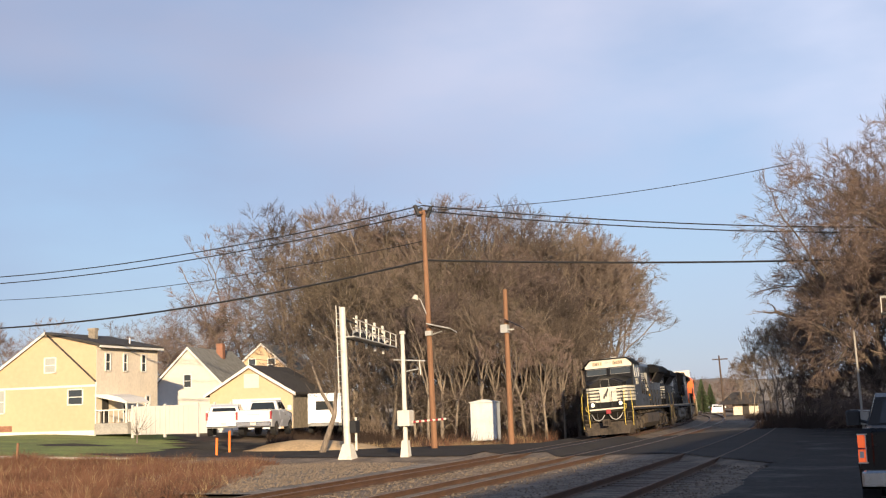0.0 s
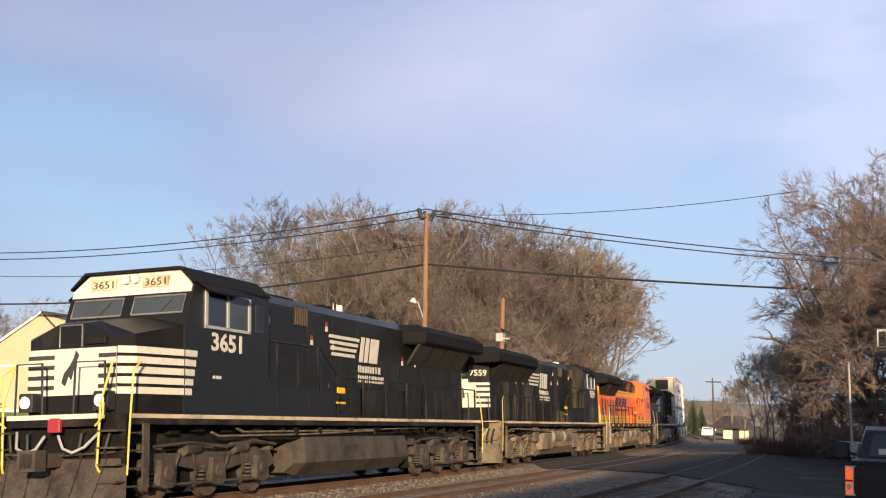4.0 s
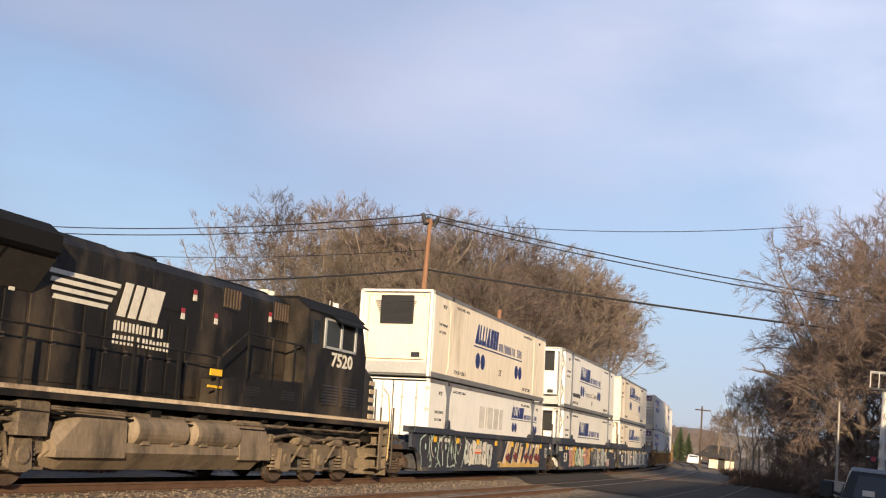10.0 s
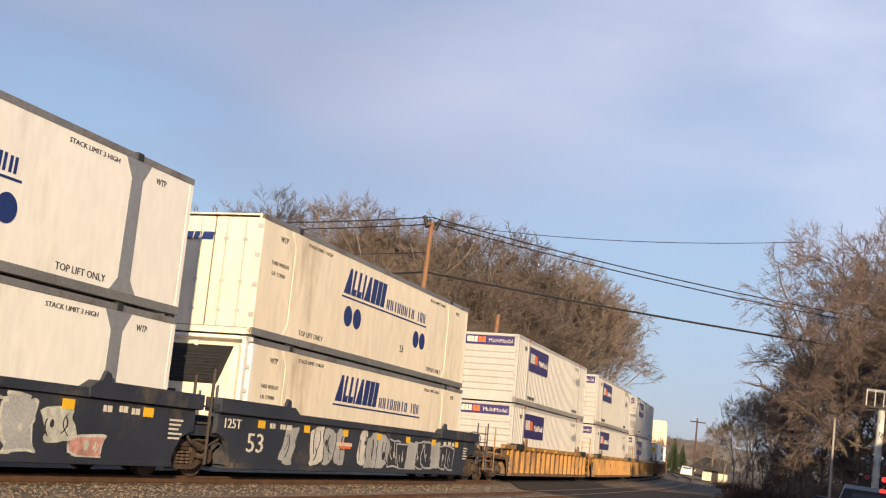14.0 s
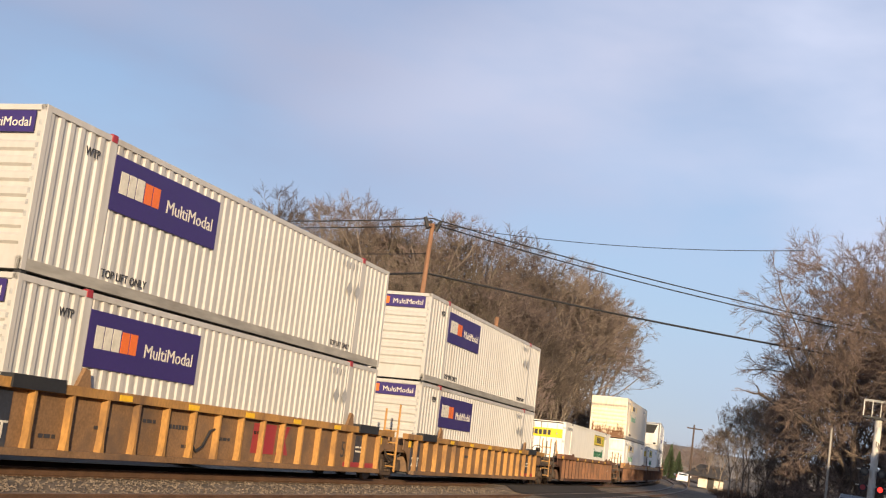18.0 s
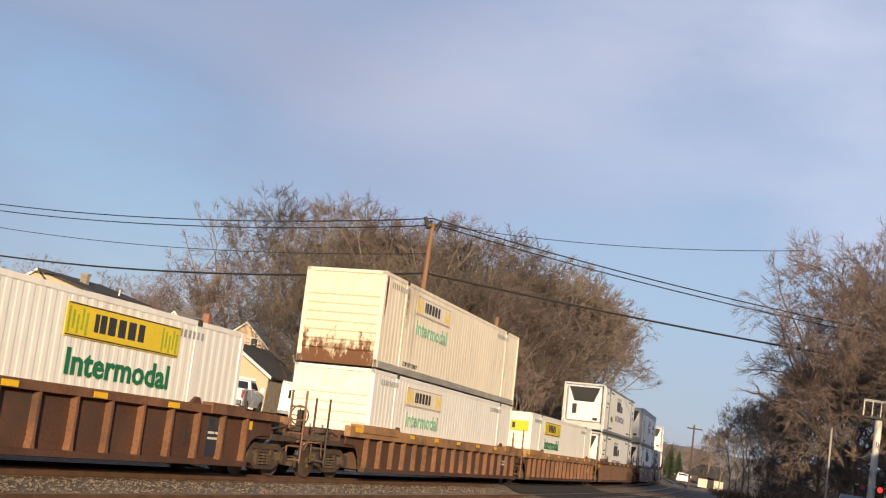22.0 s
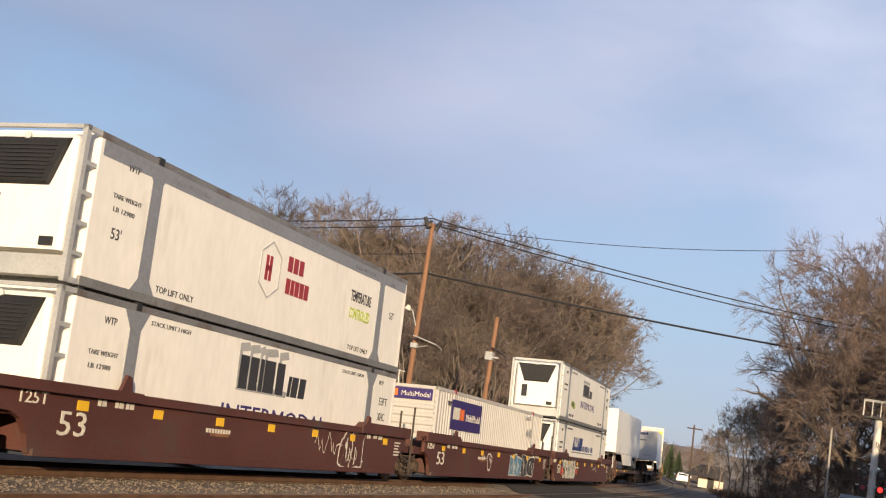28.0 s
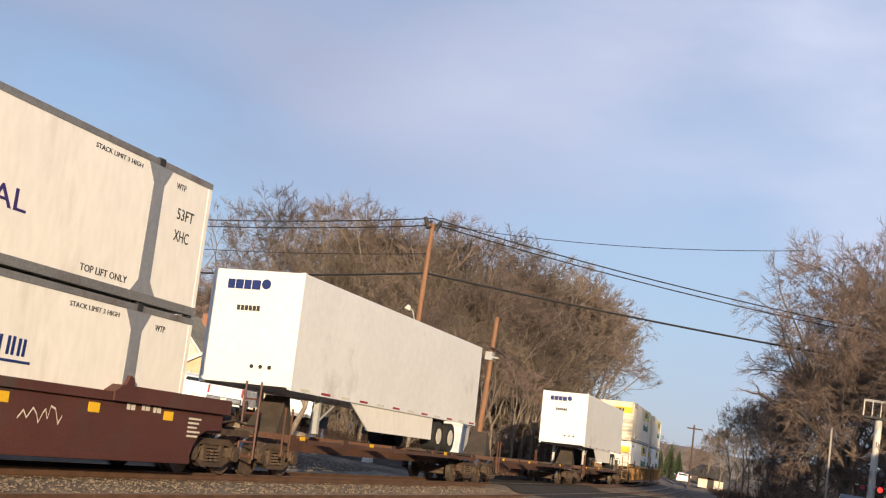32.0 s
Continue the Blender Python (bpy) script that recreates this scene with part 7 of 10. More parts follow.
reds = [well_car(u, "well_maroon", MAR, False, i == 0, i == 2, 1.5, "maroon wells") for i, u in enumerate((213.2, 233.8, 253.6))]
for i, u in enumerate((337.0, 357.0)):
    well_car(u, "well_side_worn_shaded", YEL, True, i == 0, i == 1, 1.5, "yellow wells", "well_yellow")


def spine_car(u, label, group):
    """A skeleton flat car; its zero is the front of its deck."""
    e = thing("spine_car", label, "railway car", group=group)
    n = 17.6
    part("centre_sill", Shape().box(-0.35, 0.35, -1.0, n + 1.0, 0.62, 0.98), "well_rust", e)
    for y in (0.8, 4.2, 8.0, 12.0, 14.2, 16.6):
        part("cross_arm", Shape().loft([[(-1.4, y - 0.18, 0.92), (1.4, y - 0.18, 0.92), (1.4, y + 0.18, 0.92), (-1.4, y + 0.18, 0.92)], [(-1.4, y - 0.18, 1.06), (1.4, y - 0.18, 1.06), (1.4, y + 0.18, 1.06), (-1.4, y + 0.18, 1.06)]]), "well_rust", e)
    for s in (-1, 1):
        part("wheel_deck", Shape().box(*sorted((s * 0.65, s * 1.35)), 11.2, 16.8, 1.0, 1.08), "truck_steel", e)
        for y in (1.2, 6.0, 13.0):
            part("reflector", Shape().box(*sorted((s * 1.40, s * 1.41)), y, y + 0.3, 0.95, 1.05), "reflector", e)
        part("step_rail", Shape().path([(s * 1.4, 0.2, 0.5), (s * 1.4, 0.2, 1.7)], 0.03).path([(s * 1.4, 0.6, 0.5), (s * 1.4, 0.6, 1.7)], 0.03), "well_rust", e)
        part("side_beam", Shape().box(*sorted((s * 1.25, s * 1.38)), 0.6, n - 0.6, 0.86, 0.98), "well_rust", e)
    part("hitch", Shape().loft([[(-0.5, 1.6, 1.0), (0.5, 1.6, 1.0), (0.5, 2.6, 1.0), (-0.5, 2.6, 1.0)], [(-0.3, 2.4, 2.05), (0.3, 2.4, 2.05), (0.3, 2.6, 2.05), (-0.3, 2.6, 2.05)]]), "truck_steel", e)
    well_bogie(e, 0.6)
    well_bogie(e, n - 0.6)
    rides(e, u, n)
    return e


for u in (274.4, 294.1, 313.8):
    spine_car(u, "rusty brown skeleton spine car", "spine cars")


def semi_trailer(u, label):
    """A box trailer that rides doors first with its wheels at the rear of the deck."""
    e = thing("semi_trailer", label, "trailer", group="trailers on spine cars")
    n = 16.15
    part("box", Shape().soft_box(-1.29, 1.29, 0.0, n, 1.15, 4.05, 0.03), "sheet", e)
    for s in (-1, 1):
        part("base_rail", Shape().box(*sorted((s * 1.27, s * 1.305)), 0, n, 1.08, 1.22), "sheet", e)
        for i in range(12):
            y = 0.5 + i * 1.35
            part("rail_reflector", Shape().box(*sorted((s * 1.305, s * 1.31)), y, y + 0.6, 1.12, 1.18), "red_mark" if i % 2 else "letter_white", e)
    for x in (-1.31, 1.2):
        part("corner_trim", Shape().box(x, x + 0.11, -0.012, 0.1, 1.1, 4.06), "sheet", e)
    part("door_mark", bars(-0.85, -0.014, 3.55, (0.2, 0.22, 0.2, 0.24), 0.24, 0.12, 0, "front"), "blue", e)
    part("door_mark", Shape().tube((0.25, -0.012, 3.7), (0.25, -0.02, 3.7), 0.13, n=14), "blue", e)
    part("small_print", bars(-0.5, -0.014, 3.0, (0.09,) * 6, 0.13, 0.25, 0, "front"), "letter_black", e)
    for x in (0.15, 0.4, 0.65):
        part("air_coupling", Shape().tube((x, -0.02, 1.6), (x, -0.05, 1.6), 0.05, n=8), "signal_black", e)
    for x in (-0.885, 0.885):
        leg = part("landing_leg", Shape().box(x - 0.065, x + 0.065, 2.6, 2.75, 0.1, 1.1), "galv", e, "bare metal landing leg")
        part("leg_brace", Shape().tube((x, 2.7, 0.4), (x, 4.0, 1.05), 0.03), "galv", leg)
        part("leg_foot", Shape().box(x - 0.12, x + 0.12, 2.5, 2.85, 0.06, 0.1), "truck_steel", leg)

    part("side_skirt", Shape().side([(4.0, 1.1), (11.3, 1.1), (11.3, 0.35), (5.6, 0.35)], 1.22, 1.25), "white", e)
    for y in (12.2, 13.5):
        for s in (-1, 1):
            w = part("wheel", Shape().tube((s * 0.70, y, 0.5), (s * 1.22, y, 0.5), 0.5, n=20), "tyre", e)
            part("hub", Shape().tube((s * 1.2, y, 0.5), (s * 1.235, y, 0.5), 0.27, n=14), "letter_white", w)
    part("slider", Shape().box(-0.6, 0.6, 11.3, 14.5, 0.6, 1.1), "truck_steel", e)
    rides(e, u, n, 1.06)


semi_trailer(274.9, "white box trailer with a small blue mark on its end")
semi_trailer(314.2, "white box trailer riding on the second loaded spine car")

# graffiti on the smooth wells: outlined, overlapping bubble letters
def tags(car, y0, y1, n, fill, edge, seed, z0=0.30, z1=1.40, square=0.0, strokes=3):
    rng = random.Random(seed)
    pitch = (y1 - y0) / n
    shine = "letter_white" if edge != "letter_white" else "spray_pale"
    for i in range(n):
        yc, zc = y0 + (i + 0.5) * pitch, (z0 + z1) / 2 + rng.uniform(-0.05, 0.05)
        hw, hh = pitch * rng.uniform(0.60, 0.78), (z1 - z0) / 2 * rng.uniform(0.88, 1.02)
        lean, pw = rng.uniform(-0.15, 0.3), rng.uniform(0.4, 0.9) if square == 0 else square
        x = 1.4405 + 0.0030 * (i % 3)
        lobes, ph = rng.choice((3, 4, 5)), rng.uniform(0, 6.28)
        loop = []
        for k in range(28):
            a = 2 * math.pi * k / 28
            c, d = math.cos(a), math.sin(a)
            r = 0.86 + 0.16 * math.sin(lobes * a + ph) + rng.uniform(-0.06, 0.06)
            loop.append((math.copysign(abs(c) ** pw, c) * r, math.copysign(abs(d) ** pw, d) * (0.5 + 0.5 * r)))

        def ring(k):
            return [(yc + u * (hw + k) + v * lean * hh, min(1.425, max(0.29, zc + v * (hh + k)))) for u, v in loop]
        g = part("graffiti_letter", Shape().side(ring(0.045), x, x + 0.001), edge, car, "spray-painted bubble letter")
        part("letter_fill", Shape().side(ring(-0.015), x + 0.001, x + 0.002), fill[i % len(fill)], g)
        for k in range(strokes):
            a, b, w0 = rng.uniform(-0.6, 0.6), rng.uniform(-0.8, -0.1), rng.uniform(0.012, 0.03)
            bend, ln = rng.uniform(-0.5, 0.5), rng.uniform(0.5, 1.2)
            pts = [(yc + (a + bend * math.sin(2.6 * w)) * hw, min(1.38, max(0.32, zc + (b + ln * w) * hh))) for w in (0.0, 0.2, 0.4, 0.6, 0.8, 1.0)]
            line = [(y - w0, z) for y, z in pts] + [(y + w0, z) for y, z in reversed(pts)]
            part("letter_stroke", Shape().side(line, x + 0.002, x + 0.003), edge if k % 3 else shine if fill[i % len(fill)] in ("letter_black", "spray_blue") else edge, g)
        if rng.random() < 0.7:
            cy, cz, r = yc + rng.uniform(-0.4, 0.4) * hw, zc + rng.uniform(-0.3, 0.3) * hh, rng.uniform(0.05, 0.11)
            o = [(cy + r * math.cos(0.785 * k), cz + r * 1.3 * math.sin(0.785 * k)) for k in range(8)]
            part("letter_hole", Shape().side(o, x + 0.0025, x + 0.0035), edge, g)


def piece_of_letters(car, y0, y1):
    """Slanted tan letters on a gold base, with dark red hearts and dark cast edges."""
    w = y1 - y0
    at = lambda u, v: (y0 + u * w, 0.32 + v * 1.08)
    base = [at(k / 20, 0.20 + 0.06 * math.sin(k * 1.9)) for k in range(21)]
    part("graffiti_letter", Shape().side([at(0.0, 0.0), at(1.0, 0.0)] + base[::-1], 1.4448, 1.4455), "spray_gold", car, "gold spray-painted base of the letters")
    for i, (u, wd, lean, h) in enumerate(((0.10, 0.085, 0.13, 1.0), (0.30, 0.05, 0.12, 0.98), (0.44, 0.055, 0.09, 0.97), (0.56, 0.05, 0.12, 0.96), (0.69, 0.045, 0.10, 0.95), (0.82, 0.06, 0.10, 0.95), (0.915, 0.055, 0.03, 0.92))):
        x = 1.4418 + 0.0012 * (i % 2)
        for off, mat, dx in ((-0.022, "letter_white", 0.0), (0.016, "letter_black", 0.0003)):
            o = [at(u + off, 0.02), at(u + off + wd * 0.3, 0.02), at(u + off + lean + wd * 0.3, h), at(u + off + lean, h)]
            part("letter_edge", Shape().side(o, x + dx, x + dx + 0.0008), mat, car)
        o = [at(u, 0.10), at(u + wd * 0.95, 0.04), at(u + wd + lean * 0.55, 0.5), at(u + wd + lean, h), at(u + lean, h * 0.98), at(u + lean * 0.5, 0.5)]
        g = part("graffiti_letter", Shape().side(o, x + 0.001, x + 0.002), "spray_tan" if i % 3 else "spray_cream", car, "slanted tan spray-painted letter")
        if i != 2:
            cu, cv = u + wd * 0.75 + lean * 0.4, 0.40 + 0.05 * (i % 2)
            heart = [at(cu + 0.048 * math.cos(0.4488 * k) * (1 + 0.15 * math.sin(2 * k)), cv + 0.17 * math.sin(0.4488 * k)) for k in range(14)]
            c = part("letter_core", Shape().side(heart, x + 0.0022, x + 0.0028), "spray_maroon", g, "dark red heart of the letter")
            part("letter_stroke", Shape().side([at(cu - 0.02, cv + 0.05), at(cu - 0.012, cv + 0.16), at(cu + 0.0, cv + 0.2), at(cu - 0.012, cv + 0.04)], x + 0.003, x + 0.0036), "letter_white", c)
    for u, v in ((-0.02, 0.0), (0.12, 0.86), (0.52, 0.82), (0.62, 0.8)):
        part("shadow_block", Shape().side([at(u, v), at(u + 0.055, v), at(u + 0.075, v + 0.17), at(u + 0.02, v + 0.17)], 1.446, 1.447), "letter_black", car, "dark block with a light mark")
        part("letter_stroke", Shape().side([at(u + 0.025, v + 0.03), at(u + 0.04, v + 0.1), at(u + 0.055, v + 0.14), at(u + 0.035, v + 0.11)], 1.447, 1.448), "letter_white", car)


def scrawl(car, y0, y1, z, h, mat, seed):
    """A thin handwritten line."""
    rng = random.Random(seed)
    pts, y = [], y0
    while y < y1:
        pts.append((y, z + rng.uniform(-h, h)))
        y += rng.uniform(0.05, 0.16)
    low = [(a, b - 0.018) for a, b in pts]
    part("graffiti_line", Shape().side(low + [(a, b + 0.018) for a, b in reversed(pts)], 1.4405, 1.4425), mat, car, "thin spray-painted line")


tags(wells[0], -0.5, 4.0, 5, ("letter_black",), "spray_mint", 1, 0.28, 1.5)
tags(wells[0], 4.1, 7.7, 5, ("spray_pale", "letter_white"), "letter_black", 2, 0.32, 1.34)
piece_of_letters(wells[0], 8.6, 15.5)
tags(wells[1], 1.5, 7.6, 7, ("spray_pink", "spray_orange", "spray_green", "letter_white", "spray_green"), "letter_black", 4, strokes=3)
scrawl(wells[1], 7.7, 8.5, 0.95, 0.2, "letter_white", 5)
tags(wells[1], 8.8, 12.3, 6, ("letter_black", "well_grey", "letter_grey"), "spray_pale", 6, 0.32, 1.38, 0.3, 3)
tags(wells[1], 12.6, 13.5, 1, ("spray_pale",), "letter_black", 7, 0.55, 1.3, 0, 3)
tags(wells[1], 13.6, 14.3, 1, ("spray_pink",), "spray_pale", 8, 0.36, 0.8)
tags(wells[2], 2.0, 9.0, 9, ("letter_grey", "well_grey", "faded_grey", "letter_grey"), "letter_black", 9, strokes=3)
tags(wells[2], 9.2, 15.4, 8, ("letter_black", "well_grey", "letter_grey"), "letter_grey", 10, 0.36, 1.25, 0.4)
scrawl(reds[0], 10.8, 12.6, 0.95, 0.3, "letter_white", 11)
scrawl(reds[0], 12.4, 14.2, 0.8, 0.35, "letter_white", 12)
tags(reds[0], 12.6, 14.0, 2, ("well_maroon",), "letter_white", 13, strokes=3)
scrawl(reds[1], 5.7, 6.5, 1.05, 0.12, "letter_white", 14)
tags(reds[1], 6.6, 7.2, 1, ("well_maroon",), "letter_white", 15, 0.5, 1.15)
tags(reds[1], 10.2, 12.1, 3, ("spray_blue",), "letter_white", 16, 0.34, 1.25, 0.4)
tags(reds[1], 12.3, 14.5, 2, ("letter_black",), "letter_white", 17, 0.34, 1.3, 0.5, 3)
tags(reds[2], 1.2, 2.2, 1, ("red_mark",), "orange_mark", 18, 0.55, 0.95)
tags(reds[2], 1.7, 5.2, 5, ("spray_pale", "letter_white"), "letter_black", 19, 0.32, 1.42, 0.35, 3)
tags(reds[2], 5.3, 5.9, 1, ("red_mark",), "orange_mark", 20, 0.6, 0.9)
scrawl(reds[2], 11.2, 12.4, 0.95, 0.15, "letter_white", 21)
for u, y in ((80.8, 8.8), (168.85, 6.0)):
    car = [ob for ob, k, *_ in MOVING if abs(k - u) < 0.01 and ob.name.startswith("well_car")][0]
    part("owner_mark", bars(1.366, y, 0.55, (0.55, 0.55), 0.7, 0.12, 0.05), "red_mark" if u < 100 else "well_side_worn_shaded", car, "large faded owner's mark")
    part("owner_mark", Shape().side([(y + 1.3, 0.55), (y + 1.5, 0.55), (y + 1.95, 1.25), (y + 1.75, 1.25)], 1.366, 1.37), "red_mark" if u < 100 else "well_side_worn_shaded", car)
    part("owner_mark", Shape().side([(y + 1.75, 0.55), (y + 1.95, 0.55), (y + 1.5, 1.25), (y + 1.3, 1.25)], 1.3705, 1.373), "red_mark" if u < 100 else "well_side_worn_shaded", car)
    for k in range(6):
        part("stencil", bars(1.366, 1.1 + 1.55 * k, 0.55 + 0.22 * (k % 3), (0.12, 0.16, 0.1), 0.07, 0.3), "letter_black", car)
    if u < 100:
        part("air_hose", Shape().path([(1.39, 6.15, 0.62), (1.40, 6.3, 0.50), (1.40, 6.55, 0.62), (1.40, 6.8, 0.95), (1.39, 7.2, 1.05)], 0.03, 6), "signal_black", car, "loose black brake hose")


# ---- trees ----
def cone(s, a, d, r):
    """A twig: a three-sided spike from a along d."""
    o = d.orthogonal().normalized() * r
    q = d.normalized().cross(o)
    k = len(s.v)
    s.v += [tuple(a + o), tuple(a - o * 0.5 + q * 0.87), tuple(a - o * 0.5 - q * 0.87), tuple(a + d)]
    s.f += [(k, k + 1, k + 3), (k + 1, k + 2, k + 3), (k + 2, k, k + 3)]


def sliver(s, a, d, r):
    """The finest twigs: a folded blade of two faces."""
    o = d.orthogonal().normalized() * r
    q = d.normalized().cross(o)
    k = len(s.v)
    s.v += [tuple(a + o + q * 0.5), tuple(a - q), tuple(a - o + q * 0.5), tuple(a + d)]
    s.f += [(k, k + 1, k + 3), (k + 1, k + 2, k + 3)]


def limb(s, pts, r0, r1, n):
    rings = []
    for i, p in enumerate(pts):
        d = (pts[min(i + 1, len(pts) - 1)] - pts[max(i - 1, 0)]).normalized()
        o = d.orthogonal().normalized()
        q = d.cross(o)
        r = r0 + (r1 - r0) * i / (len(pts) - 1)
        rings.append([p + (o * math.cos(2 * math.pi * k / n) + q * math.sin(2 * math.pi * k / n)) * r for k in range(n)])
    s.loft(rings, False)


def bare_tree_meshes(seed, height, radius=0.3, bole=0.2, spread=0.5, lift=0.08, stems=1, leaders=3, levels=7, twig_r=0.017, thick=1.0, shoots=3, wander=0.12, crest=0.996):
    """Trunk with forking limbs, and a crown of fine twigs, of a leafless tree; radius is the crown's share of the height."""
    rng = random.Random(seed)
    wood, twigs = Shape(), Shape()

    def aside(d, angle, turn):
        o = d.orthogonal().normalized()
        o.rotate(Matrix.Rotation(turn, 3, d))
        return (d * math.cos(angle) + o * math.sin(angle)).normalized()

    lump = [Vector((rng.uniform(-1, 1), rng.uniform(-1, 1), rng.uniform(-0.5, 1))).normalized() for _ in range(8)]
    low = bole * 0.55

    def reach(p):
        """Past 1 outside the crown, whose outline has lobes and hollows."""
        q = Vector((p.x / (radius * height), p.y / (radius * height), (p.z / height - (1 + low) / 2) / ((1 - low) / 2)))
        n = q.length
        if q.z < -0.4:
            return math.hypot(q.x, q.y) / 0.62
        return 0.0 if n < 0.05 else n / (0.78 + 0.2 * max(0.0, max(q.dot(v) / n for v in lump)) ** 4)

    def spray(p, d, ln):
        """A twig with side twigs."""
        cone(twigs, p, d * ln, twig_r)
        for k in range(3):
            q = p + d * ln * (0.2 + 0.25 * k + rng.uniform(-0.08, 0.08))
            sliver(twigs, q, aside(d, rng.uniform(0.4, 0.85), rng.uniform(0, 6.283)) * ln * rng.uniform(0.4, 0.75), twig_r * 0.85)

    def grow(p, d, ln, r, level):
        if reach(p) > 1.0:
            level = levels
            ln = min(ln, height * 0.05)
        n = 4 if level < 3 else 3
        bend = wander + 0.03 * level
        pts = [p.copy()]
        for i in range(n):
            d = (d + Vector((rng.uniform(-bend, bend), rng.uniform(-bend, bend), rng.uniform(-bend, bend) + lift))).normalized()
            p = p + d * (ln / n)
            pts.append(p.copy())
        end = r * (0.80 if level < levels else 0.4)
        limb(wood, pts, r, end, (8, 7, 6, 5, 4, 3, 3, 3, 3, 3)[level])
        if level >= 3:
            for i in range(shoots if level >= levels - 1 else 1):
                k = rng.randrange(n)
                spray(pts[k].lerp(pts[k + 1], rng.random()), aside(d, rng.uniform(0.4, 1.1), rng.uniform(0, 6.283)), height * rng.uniform(0.025, 0.05))
        if level >= levels:
            for i in range(3):
                spray(p, aside(d, rng.uniform(0.05, 0.55), rng.uniform(0, 6.283)), height * rng.uniform(0.03, 0.055))
            return
        turn = rng.uniform(0, 6.283)
        main = rng.uniform(0.12, 0.30) * (spread / 0.5)
        grow(p, aside(d, main, turn), ln * rng.uniform(0.78, 0.90), end * 0.86, level + 1)
        grow(p, aside(d, spread * rng.uniform(0.9, 1.35), turn + math.pi + rng.uniform(-0.5, 0.5)), ln * rng.uniform(0.66, 0.86), end * 0.68, level + 1)
        if level in (1, 2, 4) and rng.random() < 0.7:
            k = rng.randrange(1, n)
            grow(pts[k], aside(d, spread * rng.uniform(1.2, 1.7), rng.uniform(0, 6.283)), ln * rng.uniform(0.55, 0.72), r * 0.48, level + 1)

    for stem in range(stems):
        base = Vector((rng.uniform(-0.7, 0.7) * (stems > 1), rng.uniform(-0.7, 0.7) * (stems > 1), -0.3))
        up = Vector((rng.uniform(-0.08, 0.08), rng.uniform(-0.08, 0.08), 1)).normalized()
        if stems > 1:
            up = (up + Vector((base.x, base.y, 0)) * 0.22).normalized()
        r0 = (0.0125 * height + 0.05) * thick / (1 if stems == 1 else 1.35)
        trunk, p, d = [base], base, up
        for i in range(4):
            d = (d + Vector((rng.uniform(-0.07, 0.07), rng.uniform(-0.07, 0.07), 0.05))).normalized()
            p = p + d * (height * bole / 4)
            trunk.append(p)
        limb(wood, trunk, r0 * 1.2, r0 * 0.85, 9)
        for i in range(5):
            w = rng.uniform(0.9, 3.9)
            grow(trunk[int(w)].lerp(trunk[int(w) + 1], w % 1), aside(d, rng.uniform(0.8, 1.25), rng.uniform(0, 6.283)), height * rng.uniform(0.08, 0.13), r0 * 0.22, max(3, levels - 3))
        a0 = rng.uniform(0, 6.283)
        for i in range(leaders):
            tilt = spread * (rng.uniform(0.7, 1.2) if i else rng.uniform(0.1, 0.35))
            grow(trunk[-1] if i < 3 else trunk[-2], aside(d, tilt, a0 + 6.283 * i / max(1, leaders - 1)), height * 0.25 * rng.uniform(0.85, 1.1), r0 * (0.66 if i == 0 else 0.54), 1)
    tops = sorted(v[2] for v in twigs.v)
    k = height / tops[int(len(tops) * crest)]
    meshes = []
    for nm, s in (("trunk", wood), ("crown", twigs)):
        me = bpy.data.meshes.new(nm)
        me.from_pydata([(x, y, z * k) for x, y, z in s.v], [], s.f)
        me.update()
        meshes.append(me)
    return meshes


def plant(meshes, place, turn, size, bark, twig, label, group, squeeze=1.0):
    e = thing("bare_tree", label, "tree", pose(place.x, place.y, place.z, 0, 0, turn), group)
    for me, nm, mt in ((meshes[0], "trunk", bark), (meshes[1], "crown", twig)):
        if not me.materials:
            me.materials.append(M[mt])
        ob = piece(nm, me, e, Matrix.Diagonal((size * squeeze, size * squeeze, size, 1)))
        if me.materials[0] != M[mt]:
            ob.material_slots[0].link = "OBJECT"
            ob.material_slots[0].material = M[mt]
    return e


KIND = [bare_tree_meshes(11, 18, 0.37, 0.18, 0.56, 0.03, 1, 4, 8, thick=0.75), bare_tree_meshes(12, 18, 0.27, 0.30, 0.48, 0.045, 1, 3, 8, thick=0.7), bare_tree_meshes(13, 17, 0.31, 0.16, 0.50, 0.04, 2, 3, 7, thick=0.75),
        bare_tree_meshes(14, 17, 0.21, 0.36, 0.42, 0.05, 1, 3, 8, thick=0.65), bare_tree_meshes(15, 11, 0.44, 0.05, 0.66, 0.015, 3, 3, 6, 0.017, 0.75, 4), bare_tree_meshes(16, 20, 0.42, 0.18, 0.62, 0.015, 1, 5, 8),
        bare_tree_meshes(23, 20, 0.46, 0.14, 0.60, 0.01, 1, 6, 8, 0.016, 1.3, 4, 0.15, 0.9995), bare_tree_meshes(31, 15, 0.27, 0.14, 0.56, 0.03, 1, 3, 7, 0.017, 0.9)]
HEIGHTS = (18, 18, 17, 17, 11, 20, 20, 15)
R = random.Random(8)


def top_at(az, table):
    for (a, p), (b, q) in zip(table, table[1:]):
        if a >= az >= b:
            return p + (q - p) * (a - az) / (a - b)
    return table[0][1] if az > table[0][0] else table[-1][1]


def stand(rows, table, bark, twigs, label, group, lo, hi):
    """Trees by bearing, distance, share of the stand's skyline and kind."""
    for az, dist, share, k in rows:
        p = bearing(az, dist)
        g = land(p.x, p.y)
        h = (EYE[2] + dist * math.tan(radians(top_at(az, table))) - g) * share
        plant(KIND[k], Vector((p.x, p.y, g)), R.uniform(0, 360), h / HEIGHTS[k], bark, R.choice(twigs), label, group, R.uniform(lo, hi))


